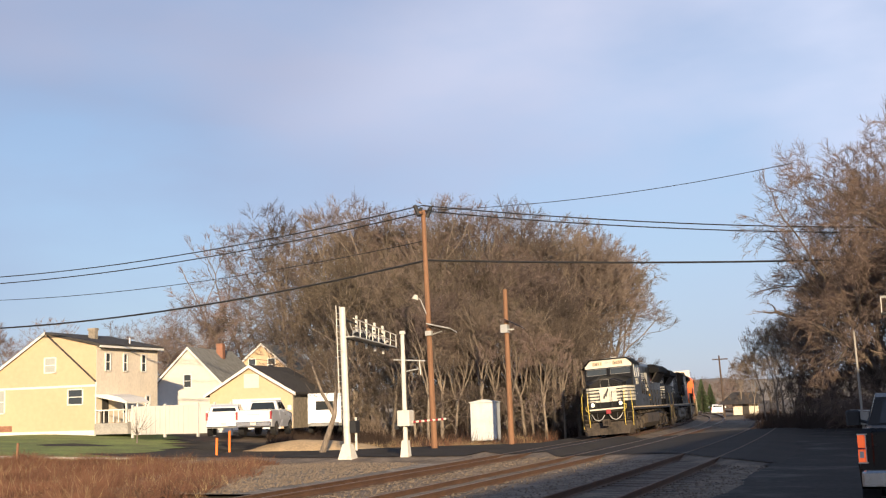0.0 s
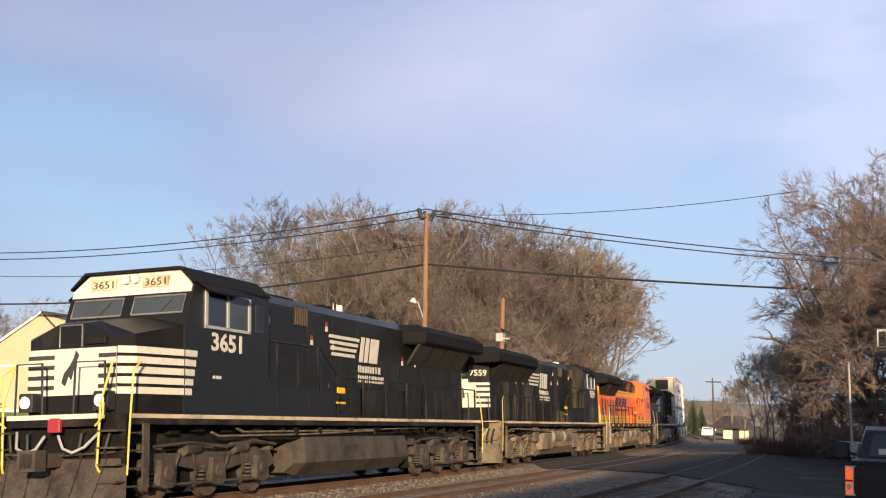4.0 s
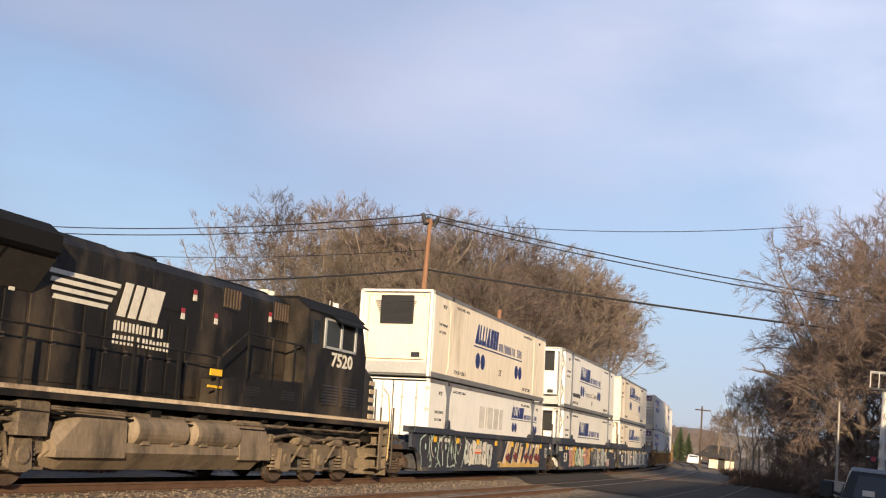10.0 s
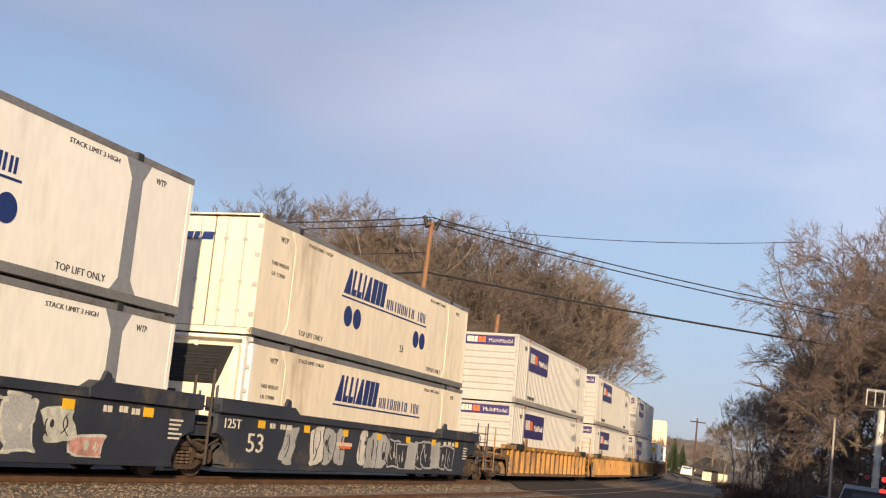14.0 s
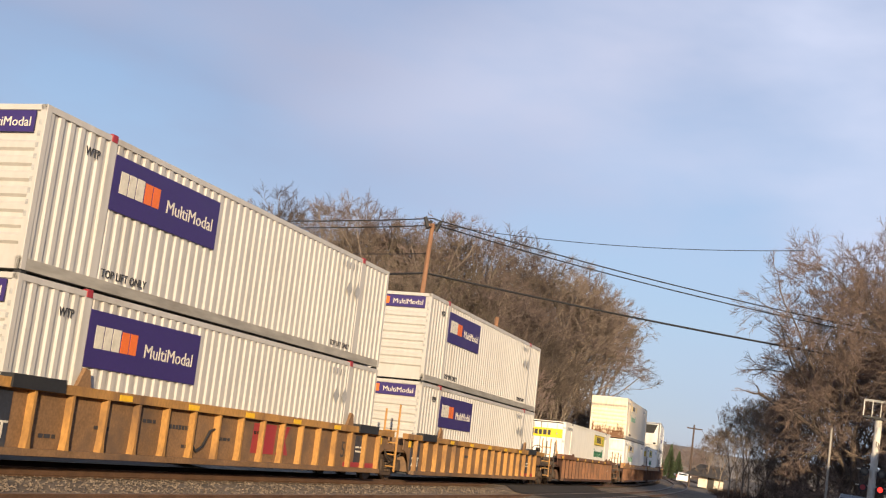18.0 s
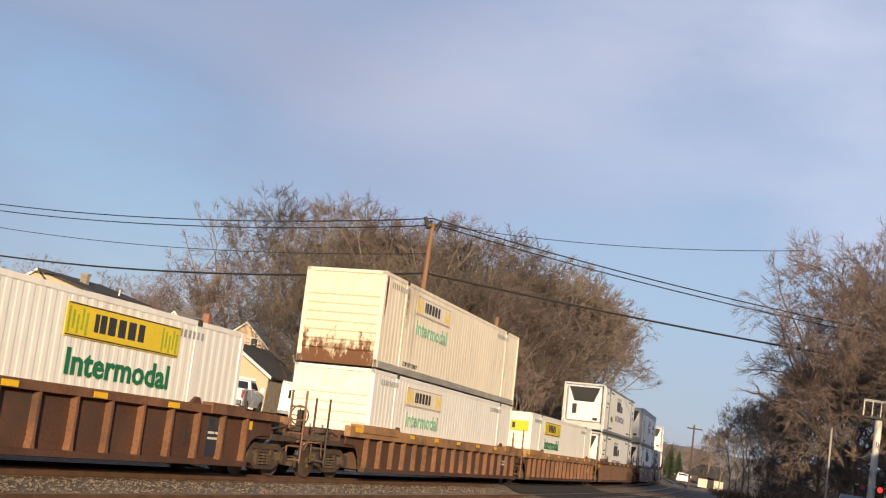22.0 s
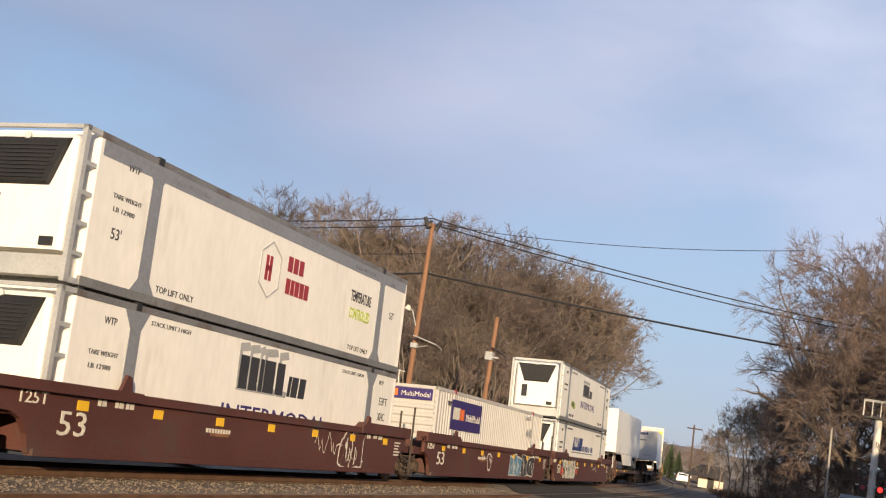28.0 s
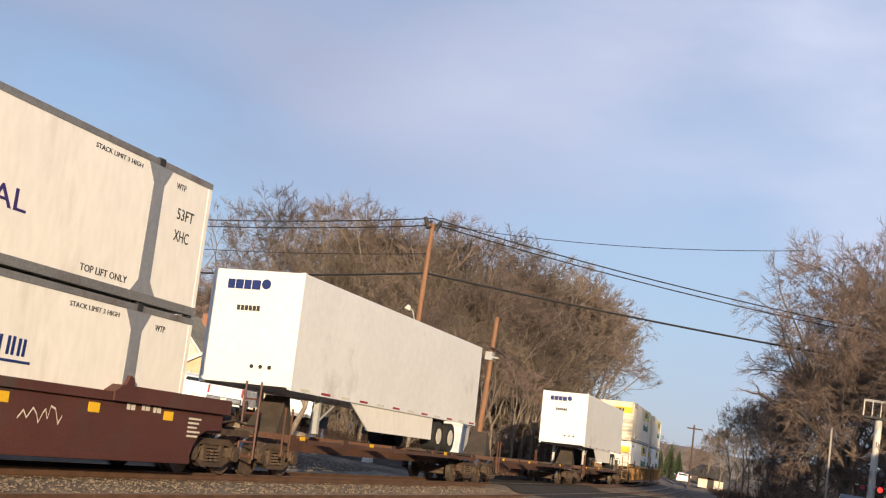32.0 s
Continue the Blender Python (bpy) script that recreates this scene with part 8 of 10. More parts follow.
GROVE_TOP = ((33.3, 7.0), (31.0, 9.1), (28.7, 10.1), (27.4, 9.3), (26.2, 10.1), (24, 9.7), (21.2, 10.0), (19.5, 9.8), (17.6, 9.5), (15.0, 8.75), (14.2, 8.2), (12.8, 7.4), (12.2, 6.5))
stand(((30.9, 134, 0.98, 0), (28.9, 118, 1.0, 1), (27.4, 122, 0.9, 1), (26.2, 104, 1.0, 1), (24.8, 100, 0.97, 3), (23.6, 98, 1.0, 1), (22.4, 100, 1.0, 3), (21.2, 98, 1.0, 0), (20.0, 100, 1.0, 1),
       (18.8, 97, 1.0, 1), (17.6, 98, 1.0, 0), (16.4, 97, 0.98, 1), (15.3, 99, 1.0, 3), (14.5, 98, 1.0, 1), (13.6, 104, 0.98, 3), (12.95, 108, 0.96, 3), (14.2, 100, 0.98, 3), (15.6, 104, 1.0, 0), (13.6, 112, 0.9, 1), (26.3, 108, 1.0, 0), (25.4, 92, 0.8, 2), (23.0, 90, 0.8, 2), (20.6, 90, 0.82, 2), (18.2, 89, 0.82, 2), (15.9, 90, 0.8, 2),
       (26.9, 92, 0.45, 4), (24.3, 92, 0.42, 4), (22.0, 94, 0.45, 4), (19.8, 92, 0.42, 4), (17.4, 94, 0.45, 4), (15.3, 92, 0.42, 4), (14.1, 94, 0.42, 4),
       (24.0, 84, 0.62, 3), (22.9, 83, 0.6, 3), (21.6, 82, 0.66, 3), (20.3, 84, 0.6, 3), (19.0, 82, 0.64, 3), (17.2, 84, 0.6, 3), (16.2, 85, 0.66, 3), (15.0, 88, 0.6, 3),
       (23.4, 80, 0.55, 3), (22.3, 79, 0.6, 3), (21.0, 80, 0.5, 3), (19.6, 79, 0.62, 3), (18.4, 80, 0.55, 3), (17.6, 81, 0.6, 3), (16.6, 80, 0.5, 3), (15.7, 82, 0.58, 3), (14.6, 86, 0.55, 3),
       (27.6, 130, 0.8, 0), (25.3, 116, 0.98, 5), (22.9, 116, 0.97, 0), (20.6, 114, 0.97, 5), (18.3, 114, 0.97, 0), (16.2, 113, 0.97, 0), (14.9, 112, 0.94, 1)),
      GROVE_TOP, "bark", ("twig", "twig", "twig_olive", "twig_grey"), "leafless tree with tan twigs, sunlit, in a dense grove", "grove beyond the crossing", 0.95, 1.1)
ROAD_TOP = ((8.0, 2.2), (7.6, 2.9), (6.5, 4.0), (5.4, 4.8), (4.8, 6.5), (3.4, 10.8), (1.9, 12.2), (0.7, 12.8), (-3.0, 13.0), (-6, 12))
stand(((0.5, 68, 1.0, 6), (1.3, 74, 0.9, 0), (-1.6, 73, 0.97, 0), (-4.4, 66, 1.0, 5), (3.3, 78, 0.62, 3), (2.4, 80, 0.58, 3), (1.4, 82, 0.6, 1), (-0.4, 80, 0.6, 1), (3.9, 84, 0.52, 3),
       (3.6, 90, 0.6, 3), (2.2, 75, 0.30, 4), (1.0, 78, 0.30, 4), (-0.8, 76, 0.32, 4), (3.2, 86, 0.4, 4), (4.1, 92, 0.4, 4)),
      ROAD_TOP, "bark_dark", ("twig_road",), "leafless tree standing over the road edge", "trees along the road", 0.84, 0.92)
stand(((4.4, 86, 0.62, 3), (5.0, 92, 0.74, 7), (5.7, 100, 0.85, 1), (6.3, 110, 0.85, 1), (6.8, 126, 0.72, 3), (7.3, 150, 0.7, 3), (4.8, 100, 0.7, 3), (5.4, 106, 0.8, 3), (6.0, 116, 0.6, 3), (4.2, 94, 0.5, 3)),
      ROAD_TOP, "bark", ("twig_pale",), "leafless pale tree beside the road bend", "trees along the road", 0.75, 0.9)
FAR_TOP = ((44, 5.0), (41.5, 3.4), (40.2, 4.6), (39.2, 3.7), (36.2, 4.4), (33.2, 5.0), (32.3, 5.0), (11.0, 1.35), (8.5, 1.0), (7.5, 1.2))
stand(((41.5, 150, 1, 1), (40.2, 145, 1, 0), (39.2, 160, 1, 0), (36.2, 150, 1, 5), (35.1, 140, 1, 0), (34.2, 150, 1, 1), (33.2, 138, 1, 5), (37.4, 165, 0.9, 2), (43.5, 150, 1, 2), (32.3, 132, 1, 3),
       (10.6, 300, 1, 4), (9.9, 340, 1.1, 4), (9.2, 360, 1, 4), (8.7, 320, 0.95, 4), (10.2, 260, 0.8, 4), (8.0, 280, 1, 4), (7.6, 320, 1.1, 4)),
      FAR_TOP, "bark", ("twig_grey",), "leafless tree in the distance", "distant trees", 0.9, 1.2)


def conifer(place, height):
    """A dark evergreen with drooping tiers of needled boughs."""
    e = thing("evergreen_tree", "dark green conifer standing in the distance", "tree", pose(place.x, place.y, place.z), "distant trees")
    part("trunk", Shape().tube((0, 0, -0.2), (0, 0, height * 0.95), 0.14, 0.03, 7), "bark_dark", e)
    g, boughs = random.Random(int(height * 10)), Shape()
    for i in range(900):
        w = g.random() ** 0.8
        a, r = g.uniform(0, 6.283), (1 - w) * height * 0.26 + 0.1
        root = Vector((0, 0, height * (0.12 + 0.85 * w)))
        cone(boughs, root + Vector((math.cos(a), math.sin(a), -0.2)) * r * g.uniform(0.1, 0.7), Vector((math.cos(a), math.sin(a), g.uniform(-0.5, 0.1))) * r * g.uniform(0.35, 0.6), 0.11)
    part("crown", boughs, "evergreen", e)


for az, dist, h in ((9.15, 200, 6.2), (8.75, 210, 5.4), (9.6, 230, 5.2)):
    q = bearing(az, dist)
    conifer(Vector((q.x, q.y, land(q.x, q.y))), h)

shrub = bearing(36.1, 76)
e = thing("bare_shrub", "small leafless shrub in front of the porch", "shrub", pose(shrub.x, shrub.y, land(shrub.x, shrub.y)))
tw, twig = random.Random(5), Shape()
for _ in range(45):
    way = Vector((tw.uniform(-1, 1), tw.uniform(-1, 1), tw.uniform(0.6, 1.8)))
    cone(twig, Vector((0, 0, 0.5)) + way * tw.uniform(0.0, 0.6), way * tw.uniform(0.4, 0.8), 0.014)
part("stem", Shape().tube((0, 0, -0.1), (0, 0, 0.9), 0.05, 0.03, 6), "bark", e)
part("crown", twig, "twig", e)
old = bearing(27.0, 62)
e = thing("leaning_tree", "leaning grey tree with bare limbs by the soil heap", "tree", pose(old.x, old.y, land(old.x, old.y)))
wood = Shape()
limb(wood, [Vector((-0.7, 0, -0.2)), Vector((-0.35, 0.1, 0.9)), Vector((0.15, 0.1, 2.2)), Vector((0.2, 0.3, 3.6)), Vector((0.1, 0.4, 5.0))], 0.2, 0.05, 8)
limb(wood, [Vector((0.15, 0.1, 2.2)), Vector((-0.6, 0.2, 3.4)), Vector((-1.1, 0.1, 4.8))], 0.12, 0.04, 6)
limb(wood, [Vector((0.2, 0.3, 3.6)), Vector((0.9, 0.3, 4.5)), Vector((1.2, 0.6, 5.6))], 0.10, 0.03, 6)
part("trunk", wood, "bark", e)
tw = random.Random(77)
twig = Shape()
for _ in range(160):
    b0 = Vector((tw.uniform(-1.2, 1.3), tw.uniform(-0.3, 0.8), tw.uniform(3.2, 5.4)))
    cone(twig, b0, Vector((tw.uniform(-0.8, 0.8), tw.uniform(-0.6, 0.6), tw.uniform(0.1, 1.0))), 0.014)
part("crown", twig, "twig", e)

# far wooded ridge
ridge = Shape()
n = 80
for i in range(n + 1):
    a = radians(60 - 90 * i / n)
    h = 20 + 7 * noise.noise((i * 0.22, 0, 0)) + 2.5 * noise.noise((i * 1.1, 0, 4))
    x, y = -math.sin(a), math.cos(a)
    ridge.v += [(x * 1000, y * 1000, 0), (x * 1020, y * 1020, h), (x * 1200, y * 1200, h + 4)]
ridge.f = [(i * 3 + j, (i + 1) * 3 + j, (i + 1) * 3 + j + 1, i * 3 + j + 1) for i in range(n) for j in range(2)]
tagged(part("backdrop", ridge, "hill", label="hazy wooded ridge on the horizon", smooth=True), category="hill", kind="structure")


# ---- poles, wires, signals ----
def utility_pole(place, height, lean, label, arms=True, wood="pole_wood", thick=1.0):
    e = thing("utility_pole", label, "pole", pose(place.x, place.y, place.z))
    top = Vector((lean, 0, height))
    part("shaft", Shape().tube((0, 0, -0.3), top, 0.17 * thick, 0.12 * thick, 12), wood, e)
    if arms:
        part("crossarm", Shape().box(-0.06 + lean, 0.06 + lean, -0.5, 0.5, height - 0.25, height - 0.12), "pole_wood", e)
        for k in (-0.42, 0.42):
            part("insulator", Shape().tube((lean + 0.12 * k, k, height - 0.35), (lean + 0.75 * k, k, height + 0.24), 0.15, 0.10, 8), "signal_black", e)
        part("cutout", Shape().tube((lean - 0.22, -0.1, height - 0.35), (lean - 0.05, -0.1, height + 0.15), 0.09, n=8), "signal_black", e)
    return e, top


pp = Vector((-23.7, 58.6, -0.15))
pole, ptop = utility_pole(pp, 12.95, -0.28, "leaning brown wooden utility pole with lamp and solar panel")
part("lamp_arm", Shape().path([(-0.2, -0.1, 7.2), (-0.45, -0.3, 8.0), (-0.62, -0.4, 8.15)], 0.03), "galv", pole)
part("lamp_head", Shape().tube((-0.72, -0.45, 8.02), (-0.66, -0.42, 8.26), 0.20, 0.09, 10), "letter_white", pole, "white dome street lamp")
sp = part("solar_panel", Shape().loft([[(0.05, -0.7, 6.62), (1.35, -0.7, 6.30), (1.35, 0.2, 6.14), (0.05, 0.2, 6.46)], [(0.05, -0.7, 6.68), (1.35, -0.7, 6.36), (1.35, 0.2, 6.20), (0.05, 0.2, 6.52)]]), "solar", pole, "tilted solar panel")
part("panel_frame", Shape().path([(0.02, -0.72, 6.66), (1.38, -0.72, 6.33), (1.38, 0.22, 6.17), (0.02, 0.22, 6.49), (0.02, -0.72, 6.66)], 0.035, 5), "galv", sp)
part("panel_bracket", Shape().path([(0.0, 0, 6.1), (0.7, -0.2, 6.25)], 0.03).box(-0.25, 0.12, -0.3, -0.1, 6.05, 6.3), "galv", pole)
p2 = bearing(18.30, 66, -0.2)
pole2, _ = utility_pole(p2, 8.75, -0.05, "shorter wooden pole with a small solar panel", False)
sp = part("solar_panel", Shape().loft([[(0.0, -0.5, 7.02), (0.95, -0.5, 6.56), (0.95, 0.2, 6.46), (0.0, 0.2, 6.92)], [(0.0, -0.5, 7.06), (0.95, -0.5, 6.60), (0.95, 0.2, 6.5), (0.0, 0.2, 6.96)]]), "solar", pole2, "tilted solar panel")
part("panel_bracket", Shape().box(-0.2, 0.45, -0.25, -0.15, 6.42, 6.5).box(-0.3, 0.1, -0.3, 0.1, 6.3, 6.75), "galv", pole2)
pf = bearing(8.15, 150, 0.2)
pole4, _ = utility_pole(pf, 7.3, -0.25, "distant weathered utility pole beside the curve", False, "pole_grey", 0.8)
part("crossarm", Shape().box(-1.1, 0.8, -0.06, 0.06, 6.75, 6.9), "pole_grey", pole4)


def wire(a, b, sag, r, label, name="overhead_wire"):
    a, b = Vector(a), Vector(b)
    pts = [a.lerp(b, i / 24) - Vector((0, 0, sag * 4 * (i / 24) * (1 - i / 24))) for i in range(25)]
    return tagged(part(name, Shape().path(pts, r, 5), "wire", label=label), category="cable")


tp_ = pp + ptop
mid = pp + Vector((-0.19, 0.05, 10.18))
WB = "black overhead cable between utility poles"


def el_point(az, el, dist):
    p = bearing(az, dist)
    return Vector((p.x, p.y, EYE[2] + dist * math.tan(radians(el))))


def beyond(a, b, k):
    return a + (b - a) * k


lw = beyond(tp_, el_point(42.27, 6.88, 88), 1.25)
wire(tp_ + Vector((0.1, -0.4, 0.2)), lw + Vector((0, 0, 0.15)), 0.85, 0.034, WB)
wire(tp_ + Vector((0.1, 0.4, 0.0)), lw + Vector((0, 0, -0.35)), 0.85, 0.034, WB)
rw = beyond(tp_, el_point(0.35, 7.80, 70), 1.3)
wire(tp_ + Vector((0.1, -0.4, 0.2)), rw + Vector((0, 0, 0.2)), 0.55, 0.034, WB)
wire(tp_ + Vector((0.1, 0.4, 0.0)), rw + Vector((0, 0, -0.1)), 0.55, 0.034, WB)
wire(mid, beyond(mid, el_point(42.22, 4.67, 88), 1.25), 0.9, 0.058, "thick black communication cable")
wire(mid, beyond(mid, el_point(0.46, 6.40, 70), 1.3), 0.3, 0.058, "thick black communication cable")
wire(tp_ + Vector((0, 0, -1.7)), beyond(tp_ + Vector((0, 0, -1.7)), el_point(42.2, 5.95, 88), 1.25), 0.9, 0.022, "thin black overhead wire above the road")
wire(tp_ + Vector((0.1, 0, 0.0)), el_point(4.22, 10.98, 58), 0.45, 0.018, "thin black overhead wire above the road")


def bungalow():
    p, q = bearing(20.25, 72), bearing(19.0, 71.6)
    d = (q - p).normalized()
    e = thing("equipment_cabinet", "weathered grey metal signal equipment cabinet on short legs", "cabinet", pose(p.x, p.y, -0.2, 0, 0, math.degrees(math.atan2(d.y, d.x))))
    w = (q - p).length
    part("body", Shape().soft_box(0, w, 0, 1.1, 0.18, 2.46, 0.03), "cabinet", e)
    part("roof", Shape().along([(-0.06, 2.46), (w + 0.06, 2.46), (w + 0.06, 2.5), (w * 0.5, 2.66), (-0.06, 2.5)], -0.06, 1.16), "cabinet", e)
    part("door", Shape().soft_box(0.15, w - 0.25, -0.03, 0.0, 0.28, 2.36, 0.008), "cabinet", e, "closed cabinet door with patches")
    part("door_handle", Shape().box(w - 0.42, w - 0.36, -0.07, -0.03, 1.15, 1.35), "galv", e)
    for x in (0.08, w - 0.08):
        for y in (0.1, 1.0):
            part("leg", Shape().box(x - 0.05, x + 0.05, y - 0.05, y + 0.05, 0, 0.2), "galv", e)


bungalow()


def cantilever():
    p = bearing(26.15, 54.5)
    h = 7.0
    e = thing("cantilever_signal", "tall white cantilever crossing signal mast with ladder and outreach truss", "crossing signal", pose(p.x, p.y, -0.2))
    part("mast", Shape().tube((-0.08, 0, 0.3), (-0.22, 0, h), 0.165, 0.14, 12), "signal_white", e)
    part("foot", Shape().loft([[(-0.42, -0.34, 0.0), (0.28, -0.34, 0), (0.28, 0.34, 0), (-0.42, 0.34, 0)], [(-0.26, -0.18, 0.7), (0.11, -0.18, 0.7), (0.11, 0.18, 0.7), (-0.26, 0.18, 0.7)]]), "signal_white", e)
    lad = part("ladder", Shape().path([(-0.42, -0.05, 2.3), (-0.52, -0.05, h + 0.1)], 0.025).path([(-0.42, 0.3, 2.3), (-0.52, 0.3, h + 0.1)], 0.025), "signal_white", e, "white access ladder")
    for i in range(16):
        z = 2.4 + i * 0.29
        part("rung", Shape().tube((-0.43 - 0.006 * i, -0.05, z), (-0.43 - 0.006 * i, 0.3, z), 0.015, n=5), "signal_white", lad)
    a = Vector((-0.2, 0, h - 0.55))
    b = Vector((-0.45, 5.4, h - 1.05))
    lo = Vector((0, 0, -0.85))
    t = part("outreach_arm", Shape().tube(a, b, 0.045).tube(a + lo, b + lo * 0.75, 0.045), "signal_black", e, "dark tubular outreach truss")
    side = Vector((0.55, 0, 0))
    for i in range(7):
        w0, w1 = i / 7, (i + 1) / 7
        part("brace", Shape().tube(a.lerp(b, w0), (a + lo).lerp(b + lo * 0.75, w1), 0.022, n=5), "galv", t)
        part("rail_post", Shape().tube((a + lo + side).lerp(b + lo * 0.75 + side, w1), (a + side).lerp(b + side, w1), 0.028, n=5), "signal_white", t)
        part("cross_tie", Shape().tube((a + lo).lerp(b + lo * 0.75, w1), (a + lo + side).lerp(b + lo * 0.75 + side, w1), 0.025, n=5), "galv", t)
    part("hand_rail", Shape().tube(a + side, b + side, 0.03, n=6), "signal_white", t)
    part("hand_rail", Shape().tube((a + lo * 0.5 + side), (b + lo * 0.4 + side), 0.025, n=6), "galv", t)
    part("walkway", Shape().loft([[tuple(q + lo * k + Vector((x, 0, z))) for x, z in ((0.06, -0.02), (0.6, -0.02), (0.6, 0.04), (0.06, 0.04))] for q, k in ((a, 1.0), (b, 0.75))]), "galv", e)
    for i, w0 in enumerate((0.3, 0.52, 0.72, 0.92)):
        c = a.lerp(b, w0)
        sgl = part("signal_head", Shape().box(c.x - 0.05, c.x + 0.05, c.y - 0.04, c.y + 0.04, c.z - 1.0, c.z + 0.42), "signal_white", e, "white flasher bracket")
        for k in (-0.33, 0.33):
            part("flasher", Shape().tube((c.x - 0.1, c.y + k, c.z - 0.55), (c.x + 0.22, c.y + k, c.z - 0.55), 0.13, 0.16, 12), "signal_black", sgl)
            part("target", Shape().tube((c.x + 0.06, c.y + k, c.z - 0.55), (c.x + 0.08, c.y + k, c.z - 0.55), 0.27, n=16), "signal_white" if i % 2 else "galv", sgl, "round backing plate")
    part("relay_box", Shape().soft_box(0.15, 0.45, -0.25, 0.25, 1.2, 1.75, 0.03), "signal_black", e)
    part("warning_sign", Shape().box(0.32, 0.42, -0.02, 0.02, 0.4, 1.9), "signal_white", e)


cantilever()


def signal_mast():
    p = bearing(23.42, 53.5)
    e = thing("signal_mast", "slim white crossing signal mast with a white box", "crossing signal", pose(p.x, p.y, -0.2))
    part("mast", Shape().tube((0, 0, 0.4), (-0.03, 0, 5.65), 0.11, 0.09, 10), "signal_white", e)
    part("cap", Shape().tube((-0.03, 0, 5.6), (-0.03, 0, 5.75), 0.16, 0.12, 10), "signal_white", e)
    part("foot", Shape().loft([[(-0.2, -0.2, 0), (0.2, -0.2, 0), (0.2, 0.2, 0), (-0.2, 0.2, 0)], [(-0.14, -0.14, 0.8), (0.14, -0.14, 0.8), (0.14, 0.14, 0.8), (-0.14, 0.14, 0.8)]]), "signal_white", e)
    part("gate_box", Shape().soft_box(-0.28, 0.32, -0.3, 0.3, 1.45, 2.15, 0.04), "signal_white", e, "white gate mechanism box")
    part("bracket_arm", Shape().tube((-0.5, 0, 4.45), (0.95, 0.3, 4.35), 0.03).tube((0.1, 0, 3.9), (0.6, 0.3, 4.0), 0.025).tube((0.7, 0.2, 4.35), (0.75, 0.2, 3.7), 0.025), "galv", e)
    arm = part("gate_arm", Shape().tube((0.2, 0, 1.6), (1.5, 1.25, 1.70), 0.05), "letter_white", e, "lowered red and white gate arm")
    for i in range(6):
        a = Vector((0.2, 0, 1.6)).lerp(Vector((1.5, 1.25, 1.70)), 0.1 + i * 0.15)
        b = Vector((0.2, 0, 1.6)).lerp(Vector((1.5, 1.25, 1.70)), 0.17 + i * 0.15)
        part("gate_band", Shape().tube(a, b, 0.055, n=8), "red_mark", arm)
    part("counterweight", Shape().soft_box(-0.5, -0.28, -0.12, 0.12, 1.3, 1.6, 0.03), "signal_black", e)


signal_mast()
# crossing signals across the road
p = bearing(2.1, 62)
e = thing("signal_mast", "slim pale signal mast with a white base cabinet by the road", "crossing signal", pose(p.x, p.y, 0.05) @ Matrix.Diagonal((0.83, 0.83, 0.9, 1)))
part("mast", Shape().tube((0.15, 0, 0), (0, 0, 5.75), 0.075, 0.06, 10), "post_grey", e)
part("base_box", Shape().soft_box(-0.15, 0.5, -0.3, 0.3, 0.55, 1.25, 0.04), "post_grey", e)
for a in (-1, 1):
    part("sign_blade", Shape().loft([[(-0.85 - 0.35 * a, d + 0.02 * a, 3.9), (-0.78 - 0.35 * a, d + 0.02 * a, 3.87), (-0.72 + 0.35 * a, d + 0.02 * a, 4.85), (-0.79 + 0.35 * a, d + 0.02 * a, 4.88)] for d in (-0.05, -0.03)]), "truck_steel", e, "back of a weathered crossing sign")
part("base_rail", Shape().path([(-0.55, 0, 0.6), (-0.55, 0, 1.35), (0.6, 0, 1.3)], 0.04), "galv", e)
p = bearing(0.12, 62)
e = thing("cantilever_signal", "cream cantilever crossing signal with a railed cage and red flashers", "crossing signal", pose(p.x, p.y, 0.05))
part("mast", Shape().tube((0, 0, 0), (0, 0, 5.9), 0.19, 0.17, 12), "signal_white", e)
part("platform", Shape().box(-0.75, 4.0, -0.4, 0.4, 5.86, 5.96), "signal_black", e, "dark walkway grating")
for k in range(12):
    for y in (-0.4, 0.4):
        part("cage_post", Shape().tube((-0.75 + 0.4 * k, y, 5.95), (-0.75 + 0.4 * k, y, 6.75), 0.022, n=5), "signal_white", e)
for y in (-0.4, 0.4):
    part("cage_rail", Shape().tube((-0.75, y, 6.75), (4.0, y, 6.75), 0.03, n=6), "galv", e)
for z, lit in ((3.25, False), (2.48, True)):
    part("lamp_arm", Shape().tube((-0.75, -0.1, z + 0.1), (0.75, -0.1, z + 0.1), 0.03, n=6), "signal_white", e)
    for k in (-0.4, 0.4):
        f = part("flasher", Shape().tube((k, -0.42, z), (k, 0.0, z), 0.21, 0.17, 16), "signal_black", e, "black hooded flasher")
        part("lens", Shape().tube((k, -0.425, z), (k, -0.44, z), 0.13, n=14), ("lamp_red" if k > 0 else "red_mark") if lit else "dark_glass", f, "lit red lens" if lit and k > 0 else "")


